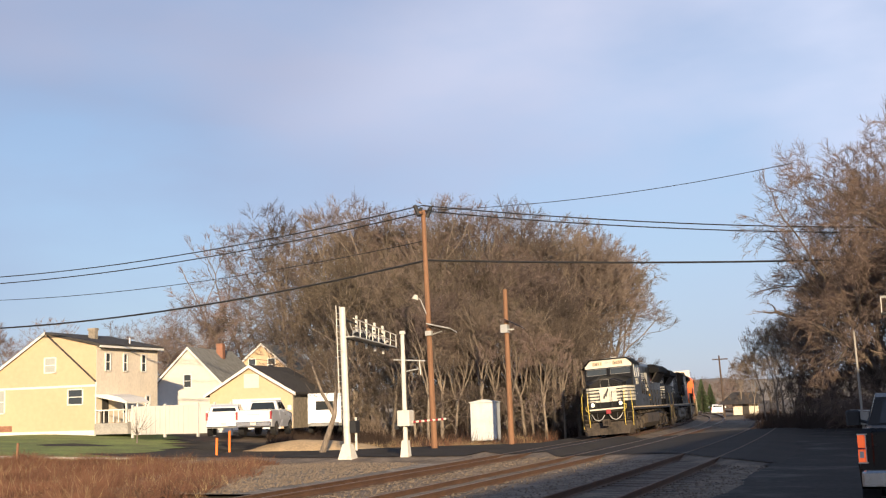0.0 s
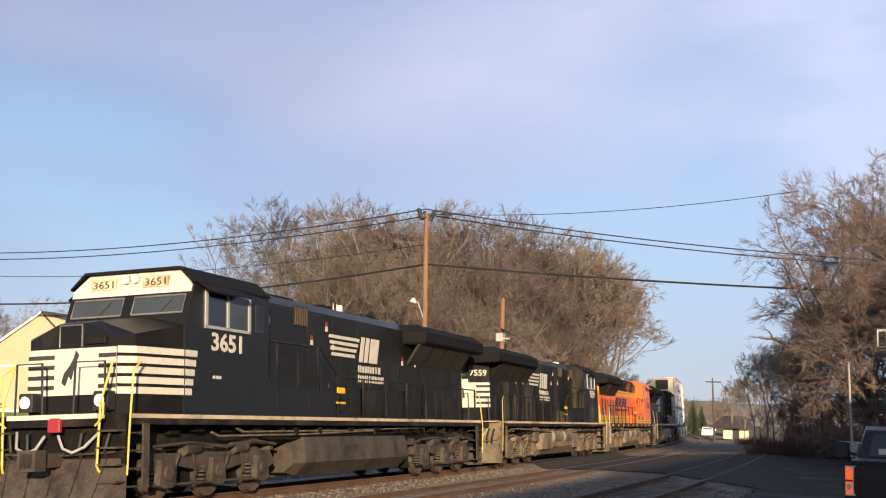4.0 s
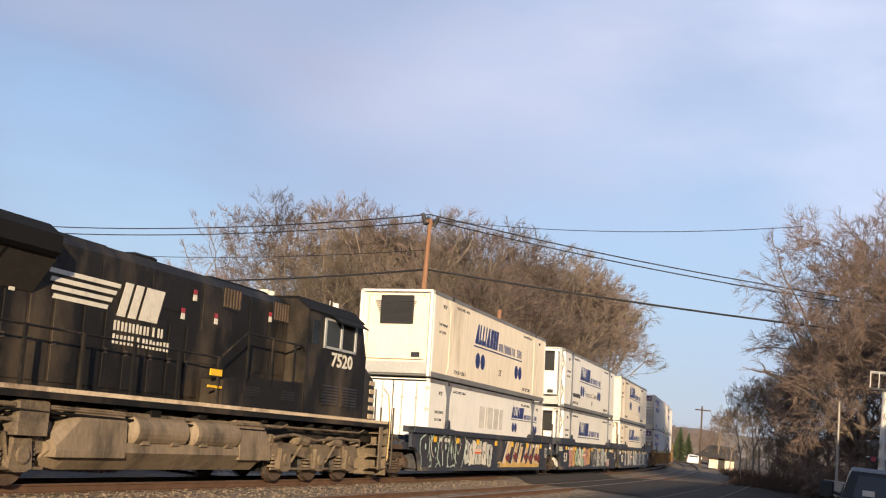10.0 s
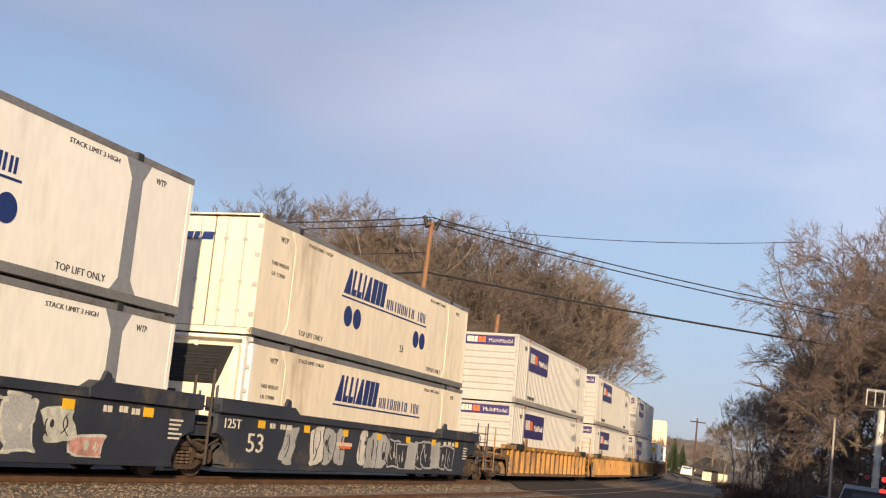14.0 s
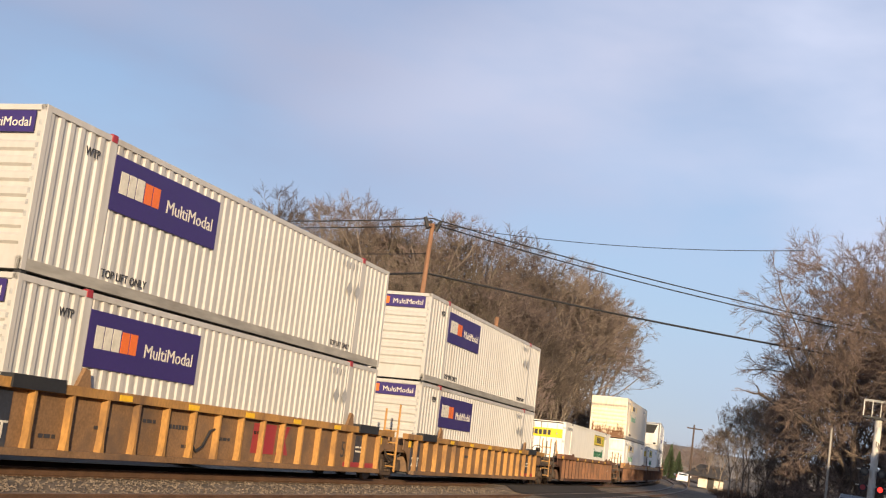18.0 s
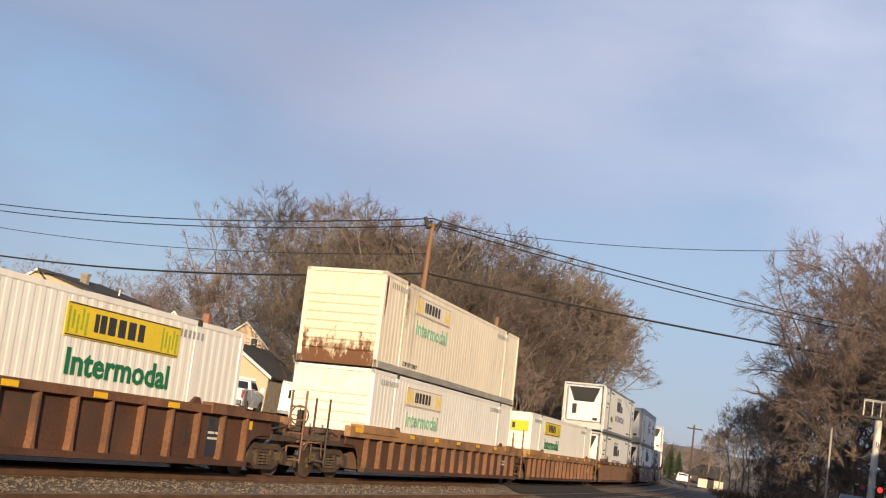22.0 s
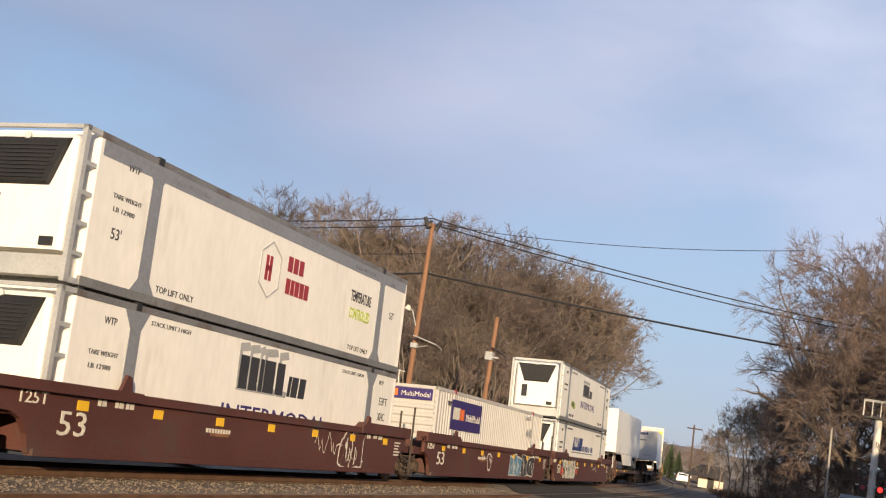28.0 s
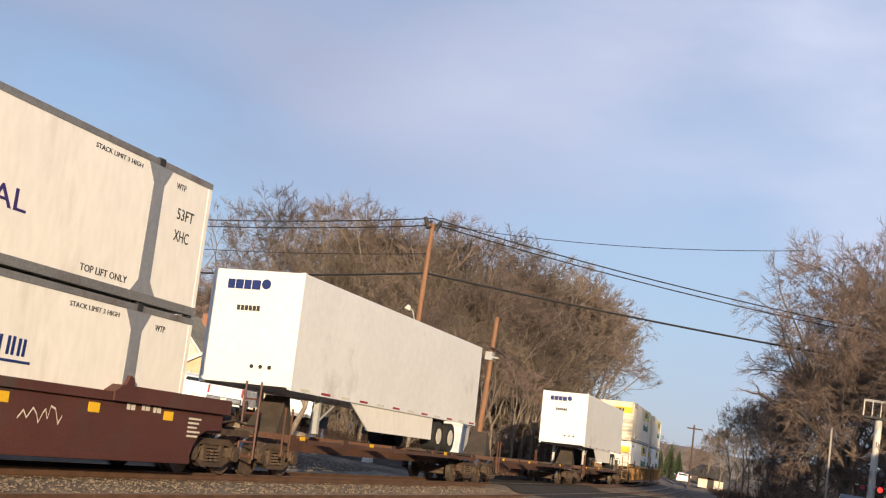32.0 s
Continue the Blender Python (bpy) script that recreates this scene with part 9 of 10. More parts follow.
# ---- houses ----
def wall_windows(e, spots, plane):
    """Windows in a wall: (x, z, width, height, pane) each, with plane(x, z, d) giving points."""
    for x, z, w, h, glass_ in spots:
        def bx(x0, x1, z0, z1, d0, d1):
            return Shape().loft([[plane(x0, z0, d0), plane(x1, z0, d0), plane(x1, z1, d0), plane(x0, z1, d0)], [plane(x0, z0, d1), plane(x1, z0, d1), plane(x1, z1, d1), plane(x0, z1, d1)]])
        f = bx(x, x + w, z, z + 0.09, 0.02, 0.09)
        for q in (bx(x, x + w, z + h - 0.09, z + h, 0.02, 0.09), bx(x, x + 0.09, z, z + h, 0.02, 0.09), bx(x + w - 0.09, x + w, z, z + h, 0.02, 0.09), bx(x, x + w, z + h / 2 - 0.03, z + h / 2 + 0.03, 0.02, 0.07)):
            f.add(q.v, q.f)
        win = part("window", f, "trim_white", e, "sash window with white frame")
        part("pane", bx(x + 0.09, x + w - 0.09, z + 0.09, z + h - 0.09, 0.01, 0.03), glass_, win)


def clapboards(e, outline, plane, mat, step=0.2):
    """Overlapping boards across a wall whose width at height z is outline(z)."""
    z0, z1 = outline["z"]
    s = Shape()
    z = z0
    while z < z1 - 0.02:
        a, b = outline["at"](z + step * 0.5)
        s.loft([[plane(a, z, 0.022), plane(b, z, 0.022), plane(b, z + step, 0.006), plane(a, z + step, 0.006)], [plane(a, z, 0), plane(b, z, 0), plane(b, z + step, 0), plane(a, z + step, 0)]])
        z += step
    return part("siding", s, mat, e)


def house_a():
    c = bearing(37.97, 85)
    m = Matrix(((1.17, 0.0134, 0, c.x), (-0.0234, 0.67, 0, c.y), (0, 0, 1, 0.95), (0, 0, 0, 1)))
    e = thing("house", "pale yellow gabled house with a tan two-storey side wing", "house", m)
    # local: x to the right along the gable wall (the corner at 0, the wall runs to -10), y away
    W, Dp = 10.4, 10.4
    pk, ev = 7.15, 4.1
    gable = [(0, 0), (0, 6.15), (-3.75, pk + 0.0), (-10.4, 2.6), (-10.4, 0)]
    part("wall", Shape().along([(x, z) for x, z in gable], 0, 0.25).along([(x, z) for x, z in gable], Dp - 0.25, Dp), "siding_yellow", e)
    part("wall", Shape().box(-0.25, 0, 0, Dp, 0, 6.15), "siding_tan", e)
    part("wall", Shape().box(-10.4, -10.2, 0, Dp, 0, 2.6), "siding_yellow", e)
    front = lambda x, z, d: (x, -d, z)
    sidep = lambda y, z, d: (d, y, z)
    clapboards(e, {"z": (0.0, 6.1), "at": lambda z: (0.0, Dp)}, sidep, "siding_tan", 0.2)
    lower = lambda z: (-10.4 if z < 2.6 else -10.4 + (z - 2.6) * 6.65 / (pk - 2.6), 0.0 if z < 6.15 else -3.75 * (z - 6.15) / (pk - 6.15))
    clapboards(e, {"z": (0.0, pk - 0.1), "at": lower}, front, "siding_yellow", 0.25)
    roof = Shape().loft([[(0.35, -0.3, 6.08), (-3.75, -0.3, pk), (-3.75, -0.3, pk + 0.16), (0.35, -0.3, 6.26)], [(0.35, Dp + 0.3, 6.08), (-3.75, Dp + 0.3, pk), (-3.75, Dp + 0.3, pk + 0.16), (0.35, Dp + 0.3, 6.26)]])
    roof.loft([[(-3.75, -0.3, pk), (-10.9, -0.3, 2.28), (-10.9, -0.3, 2.44), (-3.75, -0.3, pk + 0.16)], [(-3.75, Dp + 0.3, pk), (-10.9, Dp + 0.3, 2.28), (-10.9, Dp + 0.3, 2.44), (-3.75, Dp + 0.3, pk + 0.16)]])
    part("roof", roof, "shingle_dark", e, "dark shingle roof")
    part("rake_trim", Shape().loft([[(-3.75, -0.05, pk - 0.12), (0.0, -0.05, 3.55), (0.0, -0.05, 3.72), (-3.75, -0.05, pk + 0.05)], [(-3.75, 0.0, pk - 0.12), (0.0, 0.0, 3.55), (0.0, 0.0, 3.72), (-3.75, 0.0, pk + 0.05)]]), "shingle_dark", e, "dark rake line of the old gable")
    part("rake_trim", Shape().loft([[(-3.75, -0.32, pk - 0.05), (-10.9, -0.32, 2.2), (-10.9, -0.32, 2.42), (-3.75, -0.32, pk + 0.15)], [(-3.75, -0.28, pk - 0.05), (-10.9, -0.28, 2.2), (-10.9, -0.28, 2.42), (-3.75, -0.28, pk + 0.15)]]), "trim_white", e)
    part("belt_trim", Shape().box(-10.4, 0.0, -0.04, 0.0, 3.30, 3.46), "trim_white", e)
    part("gutter", Shape().box(0.30, 0.42, -0.2, Dp + 0.2, 6.0, 6.14), "trim_white", e)
    part("downpipe", Shape().tube((0.02, -0.06, 0), (0.02, -0.06, 3.6), 0.05, n=6), "trim_white", e)
    wall_windows(e, [(-3.9, 4.35, 0.95, 1.15, "curtained"), (-2.1, 2.05, 1.2, 1.15, "pane"), (-8.2, 1.6, 1.35, 1.75, "curtained")], front)
    part("vent", Shape().box(-7.9, -6.3, -0.05, 0.0, 0.35, 0.75), "brick", e)
    wall_windows(e, [(1.35, 4.35, 0.85, 1.35, "pane"), (4.3, 4.35, 0.7, 1.35, "pane"), (7.4, 4.35, 0.85, 1.35, "pane"), (4.3, 1.35, 0.8, 1.35, "pane"), (8.2, 1.35, 0.8, 1.35, "pane")], sidep)
    part("chimney", Shape().box(-2.3, -1.8, 3.6, 4.1, 6.0, 7.55).box(-2.35, -1.75, 3.55, 4.15, 7.45, 7.6), "brick_grey", e, "pale brick chimney")
    part("base_course", Shape().box(-10.42, 0.02, -0.05, 0.0, -0.3, 0.3), "trim_white", e, "white painted foundation")
    part("vent_pipe", Shape().tube((-0.5, 6.6, 6.2), (-0.5, 6.6, 6.9), 0.06, n=8), "trim_white", e)
    pc = part("porch", Shape().box(0.0, 2.4, -0.2, 3.6, 0.0, 0.75), "concrete", e, "small porch with white awning")
    aw = Shape().loft([[(0.0, -0.2, 2.75), (0.9, -0.2, 2.72), (1.8, -0.2, 2.5), (2.3, -0.2, 2.15), (2.3, -0.2, 2.05), (0.0, -0.2, 2.6)], [(0.0, 3.6, 2.75), (0.9, 3.6, 2.72), (1.8, 3.6, 2.5), (2.3, 3.6, 2.15), (2.3, 3.6, 2.05), (0.0, 3.6, 2.6)]])
    part("awning", aw, "trim_white", pc)
    part("door", Shape().box(0.02, 0.06, 0.9, 1.9, 0.75, 2.75), "shingle_dark", pc)
    for y in (-0.1, 1.7, 3.5):
        part("porch_post", Shape().box(2.2, 2.3, y - 0.05, y + 0.05, 0.75, 2.2), "trim_white", pc)
    for i in range(12):
        part("baluster", Shape().box(2.22, 2.28, 0.0 + i * 0.3, 0.05 + i * 0.3, 0.8, 1.6), "trim_white", pc)
    for i in range(6):
        part("baluster", Shape().box(0.3 + i * 0.35, 0.35 + i * 0.35, -0.2, -0.14, 0.8, 1.6), "trim_white", pc)
    part("porch_rail", Shape().box(2.2, 2.3, -0.2, 3.6, 1.6, 1.68).box(0.0, 2.3, -0.2, -0.12, 1.6, 1.68), "trim_white", pc)


house_a()


def gable_house(az0, az1, dist, z, eave, peak, depth, wall, roof, label, name="house", extra=None, turn=0.0):
    a, b = bearing(az0, dist, z), bearing(az1, dist - turn, z)
    d = b - a
    w = d.length
    e = thing(name, label, "house" if name == "house" else "garage", pose(a.x, a.y, z, 0, 0, math.degrees(math.atan2(d.y, d.x))))
    part("wall", Shape().along([(0, 0), (w, 0), (w, eave), (w / 2, peak), (0, eave)], 0, depth), wall, e)
    front = lambda x, zz, dd: (x, -dd, zz)
    at = lambda q: (0.0, w) if q < eave else ((q - eave) / (peak - eave) * w / 2, w - (q - eave) / (peak - eave) * w / 2)
    clapboards(e, {"z": (0.0, peak - 0.15), "at": at}, front, wall, 0.22)
    sl = (peak - eave) / (w / 2)
    for s, x0, x1 in ((1, w / 2, w + 0.35), (-1, w / 2, -0.35)):
        z1 = peak - abs(x1 - w / 2) * sl
        part("roof", Shape().loft([[(x0, -0.35, peak), (x1, -0.35, z1), (x1, -0.35, z1 + 0.15), (x0, -0.35, peak + 0.15)], [(x0, depth + 0.3, peak), (x1, depth + 0.3, z1), (x1, depth + 0.3, z1 + 0.15), (x0, depth + 0.3, peak + 0.15)]]), roof, e)
        part("rake_trim", Shape().loft([[(x0, -0.38, peak - 0.08), (x1, -0.38, z1 - 0.08), (x1, -0.38, z1 + 0.14), (x0, -0.38, peak + 0.14)], [(x0, -0.35, peak - 0.08), (x1, -0.35, z1 - 0.08), (x1, -0.35, z1 + 0.14), (x0, -0.35, peak + 0.14)]]), "trim_white", e)
    if extra:
        extra(e, w, front)
    return e


gable_house(35.3, 32.1, 104, 1.0, 3.6, 6.75, 9, "siding_white", "shingle_grey", "white gabled house with a grey shingle roof",
            extra=lambda e, w, f: (wall_windows(e, [(w * 0.42, 3.4, 0.8, 1.2, "pane"), (w * 0.5, 0.9, 1.3, 0.8, "pane")], f), part("side_door_hood", Shape().box(0.3, 1.8, -0.9, 0.0, 1.3, 2.0), "trim_white", e), part("chimney", Shape().box(w * 0.5 + 0.3, w * 0.5 + 0.9, 5.0, 5.6, 5.6, 7.4), "brick", e)), turn=2.7)
gable_house(32.75, 28.82, 86, 0.95, 2.55, 4.4, 7, "siding_yellow", "shingle_dark", "pale yellow garage with a wide white door", "garage",
            extra=lambda e, w, f: (part("garage_door", Shape().box(w * 0.28, w * 0.86, -0.06, 0.0, 0.0, 2.15), "trim_white", e, "closed white garage door"), part("side_brick", Shape().box(w, w + 0.04, 0.0, 7.0, 0.0, 2.5), "brick_grey", e, "brick side wall"), part("gable_patch", Shape().box(w * 0.42, w * 0.6, -0.05, -0.02, 2.9, 3.9), "siding_white", e)), turn=2.5)
gable_house(31.9, 28.6, 125, 1.0, 5.0, 8.2, 9, "siding_yellow", "shingle_grey", "tan house with two arched windows under its gable",
            extra=lambda e, w, f: wall_windows(e, [(w * 0.3, 5.4, 0.9, 1.4, "pane"), (w * 0.58, 5.4, 0.9, 1.4, "pane")], f), turn=2.6)


def fence():
    pts = [bearing(36.3, 80, 0.9), bearing(33.3, 77, 0.9), bearing(31.75, 77.5, 0.9)]
    e = thing("fence", "tall white vinyl privacy fence", "fence")
    for a, b in zip(pts, pts[1:]):
        n = max(2, round((b - a).length / 2.2))
        ang = math.atan2((b - a).y, (b - a).x)
        for i in range(n + (b is pts[-1])):
            p = a.lerp(b, i / n)
            part("post", Shape().box(p.x - 0.07, p.x + 0.07, p.y - 0.07, p.y + 0.07, p.z - 0.2, p.z + 1.95), "vinyl", e)
        for i in range(n):
            p, q = a.lerp(b, i / n), a.lerp(b, (i + 1) / n)
            d, nn = (q - p), Vector((-(q - p).y, (q - p).x, 0)).normalized() * 0.03
            k = 7
            for j in range(k):
                u, v = p + d * ((j + 0.02) / k), p + d * ((j + 0.98) / k)
                part("board", Shape().loft([[u - nn, v - nn, v + nn, u + nn], [w + Vector((0, 0, 1.78)) for w in (u - nn, v - nn, v + nn, u + nn)]]), "vinyl", e)
            part("rail", Shape().tube(p + Vector((0, 0, 1.8)), q + Vector((0, 0, 1.8)), 0.05, n=4), "vinyl", e)


fence()


# ---- vehicles ----
def road_vehicle(place, heading, paint, kind, label, lamps=False):
    """A pickup or sport utility; y = 0 is its tail, +y its front."""
    e = thing(kind, label, "pickup truck" if kind == "pickup" else "car", pose(place.x, place.y, place.z, 0, 0, heading))
    W = 1.0
    long_ = 5.9 if kind == "pickup" else 4.8
    r = 0.40
    fy, ry = long_ - 1.05, 1.25
    def section(y, w, z0, z1, ch=0.08):
        return [(-w, y, z0), (w, y, z0), (w + 0.03, y, (z0 + z1) / 2), (w, y, z1 - ch), (w - ch, y, z1), (-w + ch, y, z1), (-w, y, z1 - ch), (-w - 0.03, y, (z0 + z1) / 2)]
    if kind == "pickup":
        part("bed", Shape().loft([section(0.05, 0.96, 0.55, 1.32), section(0.12, W, 0.45, 1.38), section(2.15, W, 0.42, 1.38)]), paint, e)
        part("bed_liner", Shape().box(-0.82, 0.82, 0.2, 2.1, 1.375, 1.386), "signal_black", e)
        part("lower_body", Shape().loft([section(2.16, W, 0.40, 1.35), section(4.2, W, 0.40, 1.32), section(long_ - 0.25, 0.97, 0.45, 1.22), section(long_, 0.9, 0.5, 1.05)]), paint, e)
        cab = [(2.2, 1.33), (4.35, 1.31), (3.75, 1.86), (3.4, 1.93), (2.6, 1.93), (2.35, 1.86)]
        tail_y = 0.05
    else:
        part("lower_body", Shape().loft([section(0.05, 0.9, 0.5, 1.1), section(0.2, W - 0.03, 0.4, 1.15), section(3.5, W - 0.03, 0.38, 1.12), section(long_ - 0.2, 0.9, 0.45, 1.0), section(long_, 0.8, 0.5, 0.85)]), paint, e)
        cab = [(0.15, 1.12), (3.7, 1.1), (2.95, 1.66), (2.5, 1.73), (0.8, 1.73), (0.35, 1.6)]
        tail_y = 0.05
    cp = part("cab", Shape().loft([[(-0.92, y, z) if z < 1.5 else (-0.76, y, z) for y, z in cab], [(0.92, y, z) if z < 1.5 else (0.76, y, z) for y, z in cab]]), paint, e)
    ym, zt, zb = cab[-1][0], cab[3][1], cab[0][1]
    part("rear_window", Shape().loft([[(-0.72, cab[0][0] + 0.02, zb + 0.08), (0.72, cab[0][0] + 0.02, zb + 0.08), (0.62, cab[-1][0] - 0.02, cab[-1][1] - 0.06), (-0.62, cab[-1][0] - 0.02, cab[-1][1] - 0.06)], [(-0.72, cab[0][0] - 0.012, zb + 0.08), (0.72, cab[0][0] - 0.012, zb + 0.08), (0.62, cab[-1][0] - 0.05, cab[-1][1] - 0.06), (-0.62, cab[-1][0] - 0.05, cab[-1][1] - 0.06)]]), "dark_glass", cp)
    for s in (-1, 1):
        y0, y1 = cab[0][0] + 0.25, cab[1][0] - 0.35
        ymid = (y0 + y1) / 2
        for a, b, ta, tb in ((y0, ymid - 0.06, y0 + 0.12, ymid - 0.06), (ymid + 0.06, y1, ymid + 0.06, y1 - 0.42)):
            part("side_window", Shape().loft([[(s * 0.915, a, zb + 0.07), (s * 0.915, b, zb + 0.07), (s * 0.79, tb, zt - 0.13), (s * 0.79, ta, zt - 0.13)], [(s * 0.94, a, zb + 0.07), (s * 0.94, b, zb + 0.07), (s * 0.80, tb, zt - 0.13), (s * 0.80, ta, zt - 0.13)]]), "dark_glass", cp)
        part("mirror", Shape().soft_box(*sorted((s * 1.08, s * 1.34)), y1 - 0.2, y1 - 0.05, zb + 0.02, zb + 0.3, 0.03).tube((s * 0.9, y1 - 0.12, zb + 0.05), (s * 1.1, y1 - 0.12, zb + 0.1), 0.03), "signal_black" if paint == "car_black" else paint, cp, "door mirror")
        tl = part("tail_lamp", Shape().soft_box(*sorted((s * 0.90, s * 1.012)), 0.0, 0.22, 0.86, 1.30, 0.02), "tail_lens" if lamps else "red_mark", e, "orange-red tail lamp")
        if lamps:
            for zz in (0.845, 1.285):
                part("lamp_rim", Shape().box(*sorted((s * 0.865, s * 1.02)), -0.012, 0.0, zz, zz + 0.02), "letter_white", tl)
            part("lamp_rim", Shape().box(*sorted((s * 0.885, s * 0.90)), -0.012, 0.0, 0.85, 1.30), "letter_white", tl)
            part("lamp_bulb", Shape().box(*sorted((s * 0.93, s * 0.99)), -0.006, 0.0, 0.93, 1.03), "lens_white", tl)
            part("lamp_bar", Shape().box(*sorted((s * 0.875, s * 1.014)), -0.005, 0.2, 1.06, 1.09), "red_mark", tl)
        part("handle", Shape().box(*sorted((s * 1.0, s * 1.03)), ymid + 0.2, ymid + 0.4, 1.08, 1.12), "chrome" if paint == "car_white" else "signal_black", e)
        part("head_lamp", Shape().box(*sorted((s * 0.6, s * 0.92)), long_ - 0.12, long_ - 0.04, 0.82, 0.98), "lens_white", e)
        for y in (fy, ry):
            w = part("wheel", Shape().tube((s * 0.78, y, r), (s * 1.02, y, r), r, n=22), "tyre", e)
            part("rim", Shape().tube((s * 1.0, y, r), (s * 1.035, y, r), r * 0.62, n=14), "chrome", w)
            part("wheel_arch", Shape().tube((s * 0.75, y, r + 0.06), (s * 1.012, y, r + 0.06), r + 0.11, n=18), "signal_black", e)
    part("bumper", Shape().soft_box(-0.98, 0.98, -0.14, 0.08, 0.50, 0.74, 0.04), "chrome" if kind == "pickup" else paint, e)
    part("tailgate", Shape().soft_box(-0.80, 0.80, 0.02, 0.06, 0.78, 1.34, 0.02), paint, e)
    part("tailgate_emblem", bars(-0.35, 0.018, 1.10, (0.08, 0.08, 0.08, 0.08, 0.08, 0.08), 0.07, 0.5, 0, "front"), "letter_white", e)
    part("plate", Shape().box(-0.16, 0.16, -0.155, -0.14, 0.55, 0.70), "letter_white", e)
    if lamps:
        part("brake_lamp", Shape().box(-0.18, 0.18, cab[-1][0] - 0.05, cab[-1][0] + 0.02, 1.87, 1.93), "lamp_red", cp, "lit red brake lamp over the rear window")
        part("window_sticker", Shape().box(-0.55, -0.35, 2.2, 2.21, 1.45, 1.55), "letter_white", cp)
    return e


road_vehicle(Vector((0.22, 19.6, 0.06)), 0.0, "car_black", "pickup", "black pickup truck waiting on the road with lit lamps", True)
q = bearing(30.7, 66)
road_vehicle(Vector((q.x, q.y, 0.84)), 17, "car_white", "pickup", "white pickup truck parked beside the garage")
q = bearing(32.1, 68)
road_vehicle(Vector((q.x, q.y, 0.86)), 27, "car_white", "suv", "white sport utility car parked by the fence")


def camper():
    p = bearing(27.3, 82)
    e = thing("camper", "rounded white camper van parked behind the garage", "camper", pose(p.x, p.y, 0.55, 0, 0, 25))
    prof = [(0.0, 0.7), (0.02, 2.3), (0.35, 2.75), (6.6, 2.85), (7.2, 2.5), (7.45, 1.7), (7.25, 0.9), (6.8, 0.6), (0.3, 0.55)]
    part("body", Shape().loft([[(-1.05, y * 0.98 + 0.05, z * 0.97 + 0.04) for y, z in prof], [(-1.15, y, z) for y, z in prof], [(1.15, y, z) for y, z in prof], [(1.05, y * 0.98 + 0.05, z * 0.97 + 0.04) for y, z in prof]]), "car_white", e)
    part("lower_panel", Shape().side([(0.1, 0.5), (6.8, 0.5), (7.1, 0.9), (0.05, 0.9)], -1.165, 1.165), "steel_frame", e, "grey lower skirt")
    for y0, y1 in ((0.8, 1.9), (3.0, 4.4), (5.2, 6.0)):
        part("window", Shape().box(-1.18, 1.18, y0, y1, 1.55, 2.15), "dark_glass", e)
    part("end_window", Shape().box(-0.6, 0.6, -0.02, 0.03, 1.6, 2.2), "dark_glass", e)
    part("rear_bumper", Shape().soft_box(-1.0, 1.0, -0.12, 0.0, 0.5, 0.72, 0.03), "steel_frame", e)
    part("tow_bar", Shape().path([(-0.5, 6.9, 0.5), (0.0, 8.4, 0.48), (0.5, 6.9, 0.5)], 0.05), "signal_black", e)
    for y in (1.2, 4.9):
        for s in (-1, 1):
            part("wheel", Shape().tube((s * 0.85, y, 0.38), (s * 1.16, y, 0.38), 0.38, n=16), "tyre", e)


camper()
# far end of the view: low building, parked vehicles
p = bearing(7.35, 150, 0.1)
e = thing("low_building", "low tan building with a dark overhanging roof", "building", pose(p.x, p.y, 0.1, 0, 0, 8))
part("wall", Shape().box(-1.0, 2.0, 0, 6, 0, 1.45), "siding_tan", e)
part("door", Shape().box(0.1, 0.9, -0.05, 0.0, 0.0, 1.3), "shingle_dark", e, "dark doorway")
part("roof", Shape().loft([[(-2.8, -1.2, 1.3), (2.9, -1.2, 1.3), (2.9, 7, 1.3), (-2.8, 7, 1.3)], [(-1.0, 2.4, 2.8), (1.6, 2.4, 2.8), (1.6, 4, 2.8), (-1.0, 4, 2.8)]]), "shingle_dark", e)
for az, dist, hd, k in ((8.45, 185, 10, "suv"), (9.5, 230, 20, "suv")):
    q = bearing(az, dist)
    road_vehicle(Vector((q.x, q.y, land(q.x, q.y) + 0.05)), hd, "car_white", k, "pale car parked in the distance")

# ---- heap, stakes, lawn, dry grass ----
p = bearing(28.0, 67)
heap = Shape()
for j in range(9):
    for i in range(24):
        a, r = 2 * math.pi * i / 24, 1 - j / 8
        hx, hy = 5.2 * r * math.cos(a), 2.6 * r * math.sin(a)
        heap.v.append((p.x + hx * 0.9 - hy * 0.3, p.y + hx * 0.35 + hy, land(p.x, p.y) - 0.1 + 0.95 * (1 - r * r) + 0.12 * noise.noise((hx, hy, 1))))
heap.f = [(j * 24 + i, j * 24 + (i + 1) % 24, (j + 1) * 24 + (i + 1) % 24, (j + 1) * 24 + i) for j in range(8) for i in range(24)]
tagged(part("dirt_mound", heap, "sand", label="pale sandy heap of soil beside the road", smooth=True), category="mound")
for az, dist, h in ((32.45, 62, 1.15), (31.85, 66, 1.35)):
    q = bearing(az, dist)
    e = thing("marker_stake", "orange plastic marker post in the grass", "marker", pose(q.x, q.y, land(q.x, q.y)), "orange markers")
    part("post", Shape().tube((0, 0, -0.1), (0.03, 0, h), 0.07, n=8), "stake", e)
q = bearing(41.4, 58)
e = thing("fence_stake", "short weathered wooden stake in the dry grass", "stake", pose(q.x, q.y, land(q.x, q.y)))
part("post", Shape().tube((0, 0, -0.1), (0.05, 0, 1.0), 0.06, n=7), "pole_wood", e)
lawn = grid([-90 + 1.5 * i for i in range(40)], [44 + 1.5 * i for i in range(26)], lambda x, y: land(x, y) + 0.06)
